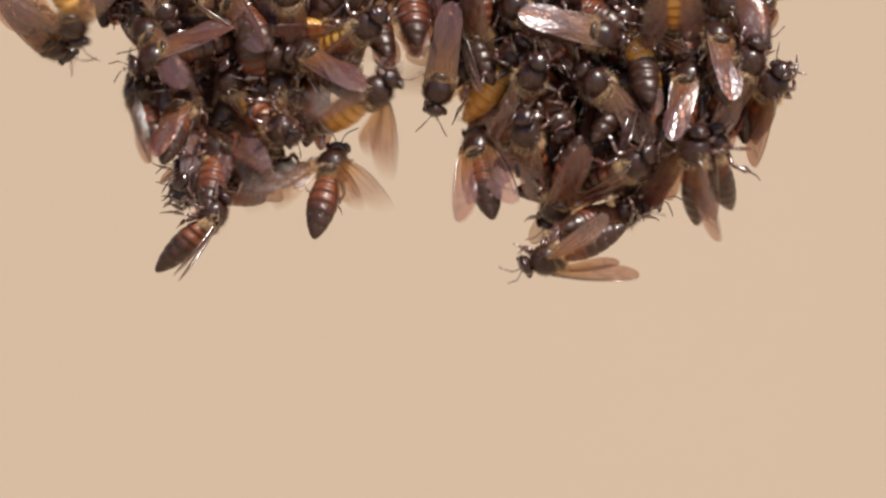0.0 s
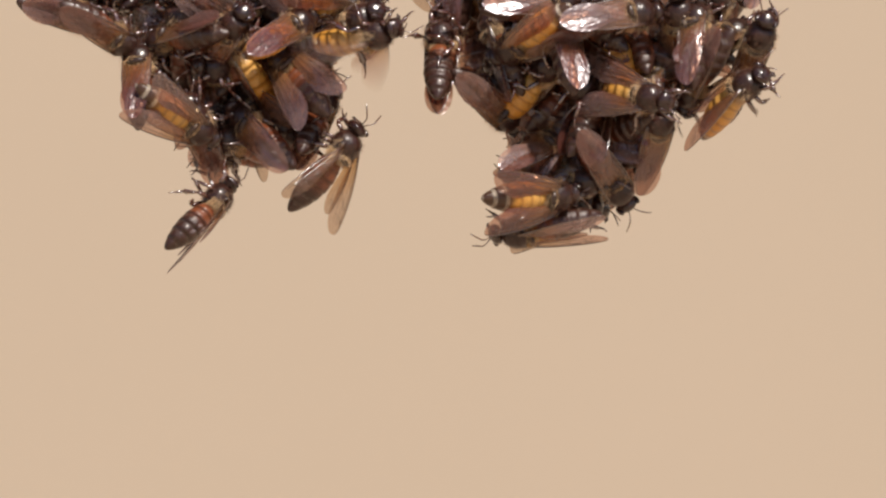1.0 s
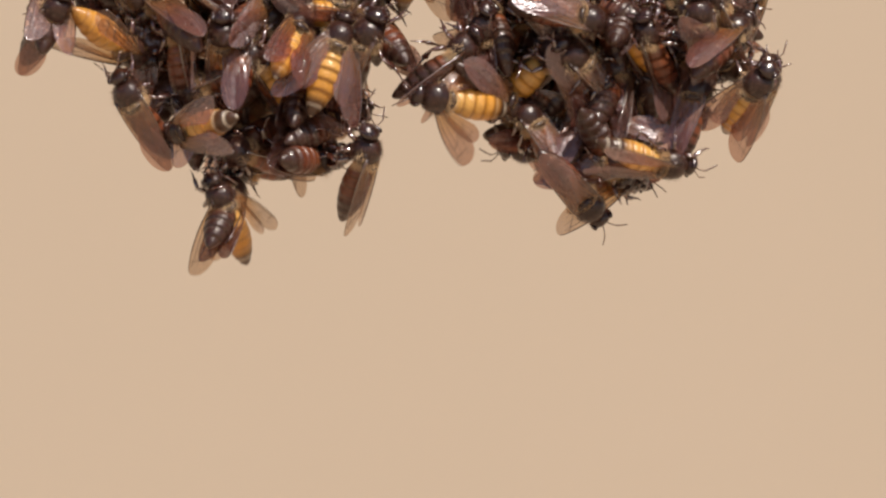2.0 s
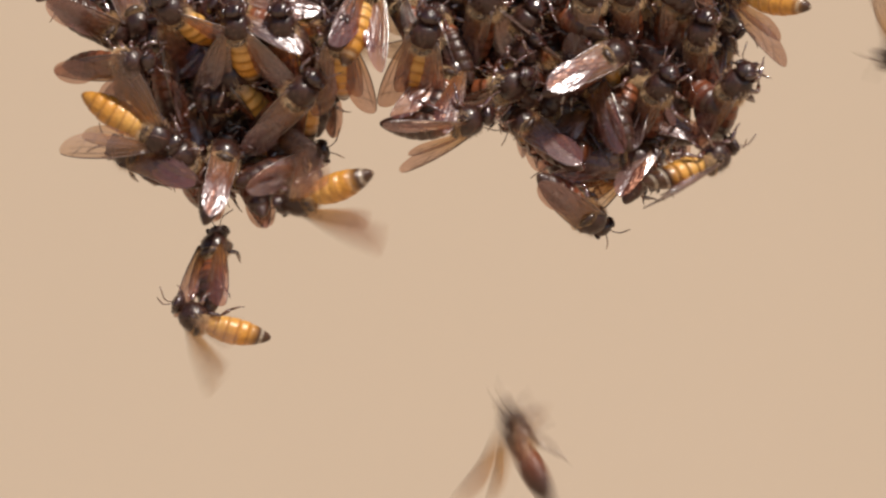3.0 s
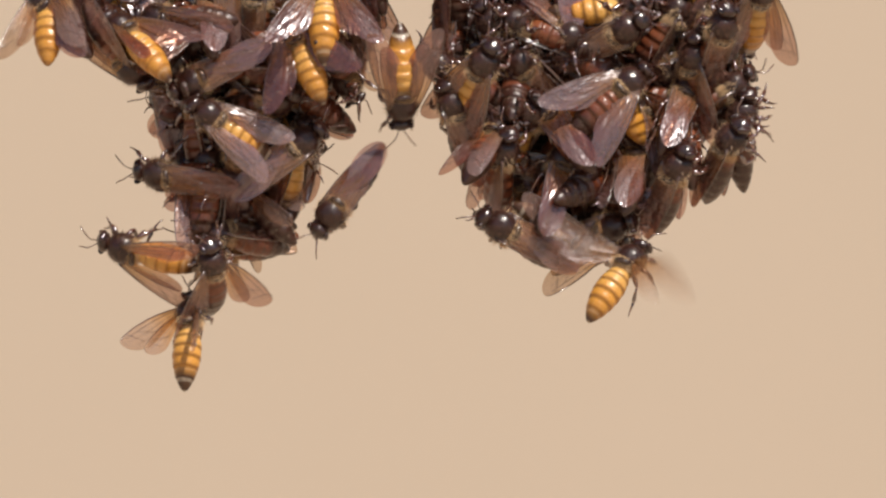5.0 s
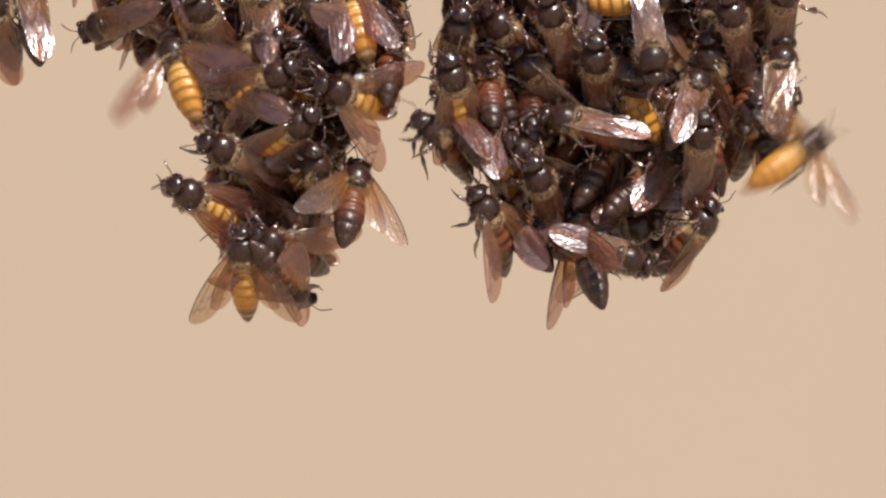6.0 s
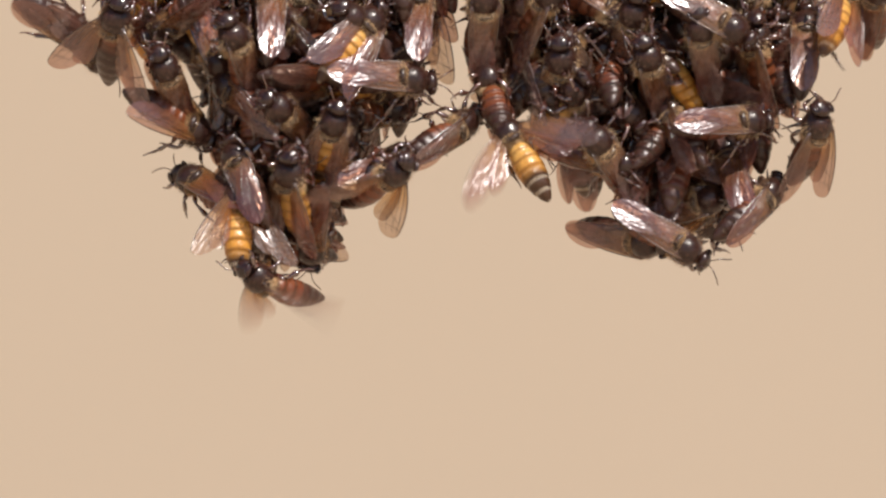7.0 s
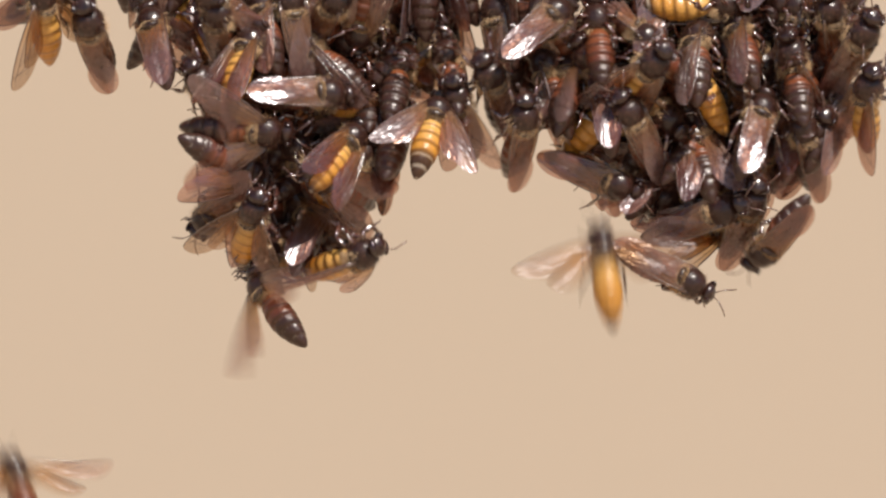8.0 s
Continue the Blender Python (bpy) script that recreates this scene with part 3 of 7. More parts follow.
def motions():
    rnd = random.Random(21)
    for bee, (side, across, down, y, heading, nod, roll) in zip(body_bees, PLACES):
        rows = []
        for t in (0.0, 0.5, 1.0, 1.75, 2.5, 3.0, 3.5, 4.0, 4.5, 5.25, 6.0, 6.5, 7.0, 7.5, 8.0):
            x, z = body_place(t, side, across, down, heading)
            rows.append((t, x + rnd.gauss(0, 0.4), y, z + rnd.gauss(0, 0.4), heading + rnd.gauss(0, 5), nod + rnd.gauss(0, 4), roll + rnd.gauss(0, 5)))
        walk(bee, along(rows))
    walk(crawlers[0], along([
        (0, -57.1, -6.7, 31.0, -40, -38, 22),
        (0.5, -52.9, -8.1, 32.3, -1, -36, 1),
        (1, -51.2, -5.0, 31.0, -13, -41, 7),
        (1.75, -53.0, -6.8, 32.5, 53, -44, 18),
        (2.5, -54.8, -8.6, 34.0, 117, -38, 25),
        (2.67, -52.2, -8.1, 34.0, 68, -37, 22),
        (2.83, -49.7, -7.5, 34.0, 20, -35, 20),
        (3, -47.1, -7.0, 34.1, -27, -32, 21),
        (3.25, -45.3, -8.2, 34.8, 7, 21, 1),
        (3.5, -43.6, -9.3, 35.6, 79, 39, -63),
        (3.75, -48.9, -8.9, 34.1, 80, -7, -32),
        (4, -54.3, -8.5, 32.7, 113, -43, 14),
        (4.5, -52.3, -8.0, 38.6, 138, -35, -23),
        (6, -62.0, -6.1, 38.5, 102, -33, 19),
        (6.25, -57.7, -7.1, 38.2, 105, 1, -2),
        (6.5, -53.4, -8.1, 37.9, 121, 31, -29),
        (6.67, -56.0, -7.1, 36.7, 55, 28, 9),
        (6.83, -58.6, -6.1, 35.4, 5, -1, 25),
        (7, -61.2, -5.1, 34.1, -45, -31, 12),
        (7.25, -59.3, -7.2, 34.3, 1, -0, 30),
        (7.5, -57.5, -9.4, 34.4, 44, 34, 20),
        (8, -63.4, -8.9, 38.2, 106, 43, -8),]))
    wings(crawlers[0], [(0, "f"), (1, "f"), (2.5, "s"), (3, "f"), (7, "f"), (7.5, "s"), (8, "f")])
    walk(crawlers[1], along([
        (0, -37.2, -8.6, 27.9, -161, -1, 50),
        (0.5, -37.7, -6.4, 28.4, -165, -4, 43),
        (1, -35.1, -8.7, 27.6, -164, -41, 58),
        (1.75, -37.0, -7.4, 30.7, 149, -45, 43),
        (2.5, -39.0, -6.0, 33.7, 102, -40, 27),
        (2.75, -42.3, -5.4, 33.3, 38, -46, 9),
        (3, -45.7, -4.7, 32.9, -24, -37, -6),
        (3.5, -42.8, -6.9, 33.1, 1, 8, 29),
        (3.75, -42.6, -7.6, 33.5, 2, 20, -7),
        (4, -42.4, -8.3, 33.9, 11, 30, -47),
        (4.25, -41.4, -7.7, 35.5, 22, -9, -40),
        (4.5, -40.5, -7.0, 37.1, 45, -46, -20),
        (5.25, -36.2, -7.1, 34.9, 39, -7, -10),
        (6, -31.9, -7.2, 32.7, 25, 29, 5),
        (6.5, -30.8, -5.3, 31.4, 44, 33, 38),
        (6.75, -29.9, -6.9, 30.1, 24, 2, 47),
        (7, -29.0, -8.6, 28.8, 6, -31, 45),
        (7.25, -29.6, -7.8, 26.9, 12, -41, 107),
        (7.5, -30.1, -7.0, 25.0, 27, -40, 175),
        (7.67, -31.4, -8.5, 26.9, 7, -46, 103),
        (7.83, -32.6, -9.9, 28.8, -6, -34, 37),
        (8, -33.8, -11.3, 30.6, -0, -19, -19),]))
    wings(crawlers[1], [(0, "f"), (6, "f"), (6.5, "s"), (7, "s"), (7.5, "f"), (8, "f")])
    walk(crawlers[2], along([
        (0, -37.2, -10.0, 17.9, 67, -42, -38),
        (0.25, -37.7, -10.5, 18.5, 38, 6, -17),
        (0.5, -38.3, -11.0, 19.0, -15, 30, 32),
        (1, -45.7, -9.4, 28.6, -30, -32, 21),
        (1.5, -50.0, -9.2, 29.5, 14, 1, 33),
        (2, -54.4, -9.1, 30.5, 59, 33, 16),
        (2.5, -58.7, -8.9, 31.4, 126, 38, -27),
        (2.75, -51.8, -9.8, 29.7, 61, 46, 4),
        (3, -44.8, -10.8, 28.0, 4, 29, 26),
        (3.5, -43.0, -6.9, 31.0, -2, 36, 33),
        (3.75, -42.7, -6.4, 30.6, 8, -1, 12),
        (4, -42.4, -5.9, 30.1, 4, -38, -7),
        (4.25, -43.6, -8.5, 31.4, 8, -0, 16),
        (4.5, -44.7, -11.0, 32.7, -5, 36, 43),
        (5, -46.4, -9.4, 34.3, -51, 3, 56),
        (5.5, -48.0, -7.7, 36.0, -97, -29, 40),
        (6, -49.7, -6.1, 37.7, -162, -35, -1),
        (6.5, -48.4, -9.2, 37.8, -161, -34, 16),
        (6.75, -48.2, -8.0, 37.8, -152, -33, -15),
        (7, -48.0, -6.8, 37.8, -143, -36, -47),
        (7.17, -48.1, -6.3, 37.4, -150, -68, -10),
        (7.33, -48.2, -5.8, 37.0, -41, -73, 137),
        (7.5, -48.3, -5.4, 36.6, -41, -42, 180),
        (7.67, -47.3, -6.2, 37.4, 48, -60, -91),
        (7.83, -46.4, -7.1, 38.3, 90, -15, -48),
        (8, -45.5, -7.9, 39.2, 100, 38, -36),]))
    wings(crawlers[2], [(0, "f"), (0.5, "v"), (1, "f"), (4, "f"), (4.5, "v"), (6, "f"), (6.5, "s"), (7, "f"), (8, "f")])
    walk(crawlers[3], along([
        (0, -42.0, -5.8, 19.3, 107, -33, -66),
        (0.5, -33.7, 6.0, 20.5, 107, -33, -66),
        (1, -40.9, -9.3, 21.7, 88, -42, -13),
        (1.75, -41.0, -7.8, 19.0, 108, -1, -15),
        (2.5, -41.1, -6.3, 16.3, 134, 35, -32),
        (2.75, -40.2, -7.3, 15.3, 141, 3, -20),
        (3, -39.3, -8.3, 14.2, 156, -27, -2),
        (3.25, -39.8, -6.4, 16.1, 159, 5, 20),
        (3.5, -40.2, -4.6, 18.0, 148, 35, 44),
        (4, -42.2, -8.1, 18.3, 117, 37, 34),
        (4.25, -40.8, -7.7, 17.0, 158, 11, -10),
        (4.5, -39.4, -7.3, 15.8, 174, -31, -34),
        (5.25, -35.8, -8.2, 16.9, 170, 0, -18),
        (6, -32.2, -9.0, 18.1, 156, 28, 3),
        (6.5, -41.6, -6.5, 26.0, 151, 2, 5),
        (7, -38.7, -7.2, 25.8, 140, -31, -34),
        (7.5, -41.4, -8.2, 24.6, 141, -13, -11),
        (8, -47.1, -7.8, 30.0, 120, 33, 13),]))
    walk(crawlers[4], along([
        (0, -26.8, -5.8, 27.0, 2, 31, 38),
        (0.5, -25.5, -5.7, 29.3, 11, 38, -7),
        (0.75, -27.7, -5.8, 29.9, -16, 7, 10),
        (1, -30.0, -5.9, 30.4, -37, -27, 12),
        (1.75, -27.0, -6.0, 31.9, 28, -40, 21),
        (2.5, -24.0, -6.1, 33.4, 99, -37, 39),
        (2.75, -24.2, -8.6, 33.9, 131, -21, 39),
        (3, -24.3, -11.0, 34.5, 161, -7, 30),
        (3.5, -26.4, -8.1, 35.2, 108, -32, -17),
        (3.75, -28.7, -8.5, 35.5, 112, 5, -12),
        (4, -30.9, -9.0, 35.9, 114, 42, -10),
        (4.25, -32.8, -8.3, 37.8, 100, 4, 12),
        (4.5, -34.8, -7.6, 39.6, 99, -36, 27),
        (6, -28.5, -7.1, 37.7, 95, -35, -19),
        (6.5, -28.8, -9.0, 38.1, 99, -35, -45),
        (6.75, -28.3, -7.6, 38.0, 85, -1, -59),
        (7, -27.8, -6.2, 37.9, 78, 34, -67),
        (7.5, -30.7, -7.8, 40.2, 90, 36, -41),
        (8, -30.5, -5.2, 41.4, 63, 38, -26),]))
    wings(crawlers[4], [(0, "f"), (2.5, "f"), (3, "s"), (3.5, "f"), (4, "s"), (4.5, "f"), (8, "f")])
    walk(crawlers[5], along([
        (0, -25.2, -6.7, 18.4, -32, 38, 156),
        (0.5, -31.9, -5.8, 22.3, -32, 36, 181),
        (1, -32.7, 6.0, 24.0, -32, 36, 181),
        (2.5, -35.1, 6.0, 29.0, -32, 36, 181),
        (3, -35.9, 6.0, 30.7, -32, 36, 181),
        (3.25, -36.3, -1.9, 31.5, 20, 63, 87),
        (3.5, -36.7, -9.9, 32.4, 58, 29, 7),
        (3.75, -42.8, -7.8, 34.5, 77, 31, 28),
        (4, -48.8, -5.8, 36.6, 96, 38, 48),
        (4.25, -43.5, -6.2, 37.9, 159, 7, 2),
        (4.5, -38.2, -6.7, 39.2, -158, -44, 0),
        (5.25, -37.3, -7.8, 38.0, 161, -4, -19),
        (6, -36.5, -8.9, 36.9, 125, 39, -8),
        (6.5, -39.7, -7.4, 36.3, 83, 33, 39),
        (6.75, -37.4, -7.0, 37.1, 91, -1, 23),
        (7, -35.1, -6.6, 38.0, 90, -36, 8),
        (7.25, -36.1, -7.5, 38.7, 50, -34, 23),
        (7.5, -37.1, -8.4, 39.4, 9, -41, 36),
        (7.75, -38.2, -7.1, 39.9, 53, -26, 6),
        (8, -39.4, -5.8, 40.4, 98, -33, -27),]))
    walk(crawlers[6], along([
        (0, -26.5, -7.4, 25.4, -79, -34, 182),
        (0.25, -23.1, -7.1, 26.1, -37, -71, -102),
        (0.5, -19.6, -6.8, 26.8, 29, -42, -3),
        (0.75, -19.0, -7.9, 24.3, 79, -41, -2),
        (1, -18.4, -8.9, 21.8, 129, -40, -4),
        (1.75, -18.3, -6.0, 21.2, 77, -66, -102),
        (2.5, -18.1, -3.1, 20.7, 41, -33, 174),
        (2.67, -18.8, -5.2, 21.1, 19, -14, 119),
        (2.83, -19.5, -7.4, 21.4, 21, 13, 72),
        (3, -20.2, -9.5, 21.8, 45, 29, 18),
        (3.25, -21.1, -6.7, 21.9, 15, 60, 90),
        (3.5, -21.9, -3.9, 22.0, -37, 41, 181),
        (3.67, -22.7, -5.1, 19.7, 22, 45, 98),
        (3.83, -23.6, -6.3, 17.4, 44, 7, 46),
        (4, -24.4, -7.5, 15.1, 29, -33, 1),
        (4.5, -23.9, -8.6, 17.6, 42, 8, -9),
        (6, -22.1, -4.9, 19.8, 27, -30, -20),
        (6.17, -26.9, -4.1, 20.3, 35, -29, -70),
        (6.33, -31.6, -3.2, 20.7, 42, -35, -120),
        (6.5, -36.3, -2.4, 21.2, 41, -42, 185),
        (6.75, -35.9, -4.7, 19.9, 8, -2, 168),
        (7, -35.4, -7.0, 18.6, -21, 40, 175),
        (7.17, -36.6, -6.2, 21.4, 3, 5, 121),
        (7.33, -37.8, -5.3, 24.2, -11, -34, 73),
        (7.5, -39.0, -4.5, 26.9, -63, -41, -4),
        (8, -42.9, -12.4, 25.5, -3, 1, 16),]))
    wings(crawlers[6], [(0, "f"), (0.5, "s"), (1, "s"), (2.5, "f"), (7.5, "f"), (8, "v")])
    walk(crawlers[7], along([
        (0, -16.8, -10.0, 25.6, 145, -36, 27),
        (0.5, -16.9, -9.8, 27.0, 73, -35, 10),
        (0.75, -14.3, -9.2, 27.6, 46, -2, -22),
        (1, -11.7, -8.7, 28.2, 37, 38, -42),
        (2.5, -9.1, -9.1, 23.4, 72, 29, -4),
        (2.75, -3.7, -10.4, 21.4, 36, 26, 35),
        (3, 1.7, -11.6, 19.5, 10, 5, 64),
        (3.25, -1.0, -9.0, 21.5, 12, -20, 26),
        (3.5, -3.6, -6.4, 23.6, -7, -40, -21),
        (3.67, -6.9, -5.8, 25.9, -53, -32, -91),
        (3.83, -10.2, -5.2, 28.1, -67, 3, -137),
        (4, -13.6, -4.6, 30.4, -49, 37, 175),
        (4.25, -14.0, -5.5, 29.9, -66, 2, -174),
        (4.5, -14.4, -6.3, 29.4, -79, -35, 186),
        (5, -15.0, -7.4, 31.9, -65, -52, -120),
        (5.5, -15.5, -8.4, 34.3, -32, -51, -49),
        (6, -16.0, -9.4, 36.8, -20, -33, 4),
        (6.5, -14.6, -4.9, 34.6, -43, -35, 57),
        (6.75, -16.7, -7.9, 31.6, -26, -21, 19),
        (7, -18.8, -11.0, 28.7, -4, -19, -20),
        (7.25, -15.0, -9.1, 31.1, 17, -76, 38),
        (7.5, -11.3, -7.2, 33.5, 124, -38, 178),
        (7.67, -9.8, -6.8, 32.6, 91, -21, 118),
        (7.83, -8.3, -6.4, 31.6, 87, 12, 74),
        (8, -6.8, -6.0, 30.6, 110, 37, 20),]))
    wings(crawlers[7], [(0, "f"), (2.5, "f"), (3, "v"), (3.5, "f"), (8, "f")])
    walk(crawlers[8], along([
        (0, -16.3, -12.5, 8.7, 74, -32, -27),
        (0.25, -16.3, -11.7, 10.4, 53, -27, 14),
        (0.5, -16.3, -11.0, 12.1, 34, -36, 55),
        (1, -14.1, -11.0, 9.4, 52, 0, 55),
        (2.5, -9.9, -4.8, 11.1, 77, 35, 75),
        (3, -21.6, 6.0, 22.3, 77, 35, 75),
        (3.25, -23.0, -2.5, 11.9, 120, 11, 22),
        (3.5, -24.3, -11.0, 1.5, 134, -33, -10),
        (4, -24.3, -8.7, 2.6, 99, -40, -24),
        (4.5, -24.9, 6.0, 17.9, 99, -40, -24),
        (6, -16.7, -12.0, 12.2, 80, -41, 11),
        (6.25, -20.5, -10.3, 14.6, 56, -3, 1),
        (6.5, -24.3, -8.7, 17.0, 35, 35, 7),
        (7, -19.8, -11.0, 14.1, 35, 40, 43),
        (7.17, -21.3, -9.3, 12.8, 34, 1, 75),
        (7.33, -22.8, -7.6, 11.6, 56, -32, 113),
        (7.5, -24.3, -5.9, 10.4, 104, -37, 173),
        (8, -30.1, 6.0, 17.2, 104, -37, 173),]))
    wings(crawlers[8], [(0, "w"), (0.5, "v"), (1, "v"), (2.5, "f"), (3, "f"), (3.5, "v"), (4, "f"), (4.5, "f"), (6, "v"), (6.5, "f"), (7, "v"), (7.5, "f"), (8, "f")])
    walk(crawlers[9], along([
        (0, -25.5, -2.1, 11.9, -18, -34, 150),
        (0.17, -25.3, -3.0, 13.1, -9, 7, 125),
        (0.33, -25.1, -3.9, 14.3, 23, 37, 85),
        (0.5, -24.9, -4.7, 15.5, 74, 33, 27),
        (0.67, -21.9, -4.9, 15.7, 48, 14, 80),
        (0.83, -18.9, -5.0, 15.8, 45, -17, 121),
        (1, -15.9, -5.2, 16.0, 68, -40, 174),
        (1.75, -15.3, -5.8, 16.3, 31, -34, -177),
        (2.5, -14.6, -6.4, 16.6, -4, -33, 193),
        (2.67, -16.4, -6.3, 15.6, 1, -44, -106),
        (2.83, -18.2, -6.2, 14.6, 17, -45, -37),
        (3, -19.9, -6.1, 13.6, 24, -35, 25),
        (3.5, -20.7, -11.4, 12.8, 48, -31, 20),
        (3.67, -22.2, -11.3, 12.6, 85, -19, 7),
        (3.83, -23.7, -11.1, 12.4, 123, -17, -12),
        (4, -25.2, -11.0, 12.2, 161, -26, -28),
        (4.25, -22.3, -8.7, 11.5, -153, -34, -17),
        (4.5, -19.3, -6.3, 10.9, -105, -33, -2),
        (5, -14.1, -6.7, 14.0, -127, 7, 6),
        (5.5, -8.8, -7.2, 17.1, -162, 40, 35),
        (6, -3.5, -7.6, 20.2, 137, 41, 90),
        (6.25, -10.9, -6.4, 23.6, 69, 20, 156),
        (6.5, -18.3, -5.2, 26.9, 41, -36, 180),
        (7, -20.8, -2.3, 24.0, 11, -35, 175),
        (7.5, -26.4, 6.0, 24.0, 11, -35, 175),
        (8, -28.3, 6.0, 24.0, 11, -35, 175),]))
    wings(crawlers[9], [(0, "f"), (3.5, "f"), (4, "v"), (4.5, "f"), (8, "f")])
    walk(crawlers[10], along([
        (0, -34.7, -11.0, 2.4, 49, -1, 94),
        (0.5, -33.8, -11.0, 4.0, 52, -23, 102),
        (1, -31.8, -11.0, 2.6, 48, -28, 92),
        (1.75, -30.1, -8.0, 4.0, 67, -39, 134),
        (2.5, -28.3, -5.0, 5.3, 90, -35, 180),
        (2.67, -29.1, -5.4, 3.3, 88, -32, -131),
        (2.83, -29.8, -5.9, 1.2, 85, -32, -84),
        (3, -30.5, -6.3, -0.8, 82, -34, -36),
        (3.25, -29.2, -6.6, -0.2, 71, -37, -107),
        (3.5, -27.9, -6.9, 0.4, 64, -30, 184),
        (4, -26.7, -7.3, -1.6, 80, -38, 180),
        (4.5, -26.7, 6.0, 17.9, 80, -38, 180),
        (5.25, -26.7, -2.6, 9.8, 18, -69, 107),
        (6, -26.7, -11.2, 1.6, -45, -38, 33),
        (6.5, -22.7, -9.6, 9.2, -115, -31, -31),
        (7, -28.8, -6.0, 7.5, -99, -34, 10),
        (7.5, -28.0, -6.8, 4.6, -86, -38, 4),
        (8, -30.1, 6.0, 17.2, -86, -38, 4),]))
    wings(crawlers[10], [(0, "v"), (1, "v"), (2.5, "f"), (3, "s"), (3.5, "f"), (4.5, "f"), (6, "v"), (6.5, "f"), (8, "f")])
    walk(crawlers[11], along([
        (0, -32.3, -6.8, 11.3, 83, -34, 179),
        (0.5, -31.9, -5.4, 13.8, 98, -33, 180),
        (0.67, -31.9, -6.4, 13.7, 132, -19, -116),
        (0.83, -32.0, -7.5, 13.7, 137, 14, -68),
        (1, -32.0, -8.5, 13.7, 112, 38, -8),
        (2.5, -33.2, 6.0, 21.1, 112, 38, -8),
        (3, -33.6, -7.2, 12.7, 119, 39, 18),
        (3.25, -33.0, -8.3, 14.6, -179, 0, -5),
        (3.5, -32.4, -9.4, 16.5, -118, -38, 18),
        (3.67, -33.0, -9.1, 16.7, -165, -30, 24),
        (3.83, -33.7, -8.7, 17.0, 149, -28, 33),
        (4, -34.3, -8.4, 17.2, 103, -33, 42),
        (4.17, -34.8, -7.9, 16.3, 103, -33, 89),
        (4.33, -35.2, -7.5, 15.3, 104, -34, 137),
        (4.5, -35.7, -7.0, 14.4, 104, -33, 185),
        (5, -33.8, -6.4, 14.9, 88, 0, 135),
        (5.5, -31.9, -5.8, 15.5, 104, 34, 86),
        (6, -30.0, -5.2, 16.1, 149, 37, 14),
        (6.5, -42.3, -7.2, 15.1, 139, 43, 20),
        (6.75, -43.1, -6.7, 14.1, 143, 1, 22),
        (7, -43.9, -6.1, 13.1, 150, -41, 28),
        (7.25, -42.6, -7.5, 14.5, 169, -33, -5),
        (7.5, -41.3, -8.8, 15.9, -170, -34, -38),
        (8, -45.7, -7.8, 15.3, -131, -39, -9),]))
    wings(crawlers[11], [(0, "f"), (3.5, "f"), (4, "s"), (4.5, "f"), (6, "s"), (6.5, "f"), (8, "f")])
    walk(crawlers[12], along([
        (0, -29.5, -4.5, 15.4, 107, -38, -14),
        (0.5, -23.1, -9.0, 17.7, 164, -37, 38),
        (1, -24.0, -7.7, 13.9, 135, -36, -27),
        (1.75, -19.6, -7.2, 12.4, 52, -73, -140),
        (2.5, -15.1, -6.7, 10.9, 12, -24, 149),
        (2.75, -20.2, -5.6, 11.7, 57, -36, 162),
        (3, -25.3, -4.5, 12.6, 108, -35, 182),
        (3.17, -28.0, -5.6, 15.2, 148, -28, -107),
        (3.33, -30.6, -6.8, 17.8, 159, 4, -56),
        (3.5, -33.3, -7.9, 20.5, 138, 33, -0),
        (3.75, -35.6, -6.9, 21.5, 169, -0, -12),
        (4, -38.0, -5.9, 22.6, -162, -34, -6),
        (4.5, -35.1, -9.3, 32.5, -149, -6, 13),
        (6, -31.0, -10.0, 27.1, 152, -36, -15),
        (6.5, -43.9, -6.6, 36.5, 73, -36, -38),
        (6.75, -41.6, -8.0, 34.1, 102, -6, 2),
        (7, -39.3, -9.3, 31.7, 108, 33, 29),
        (7.5, -37.7, 6.0, 29.2, 108, 33, 29),
        (7.67, -37.2, 3.2, 28.3, 69, 27, 92),
        (7.83, -36.7, 0.5, 27.5, 55, -4, 139),
        (8, -36.1, -2.3, 26.7, 68, -36, 186),]))
    wings(crawlers[12], [(0, "s"), (0.5, "f"), (8, "f")])
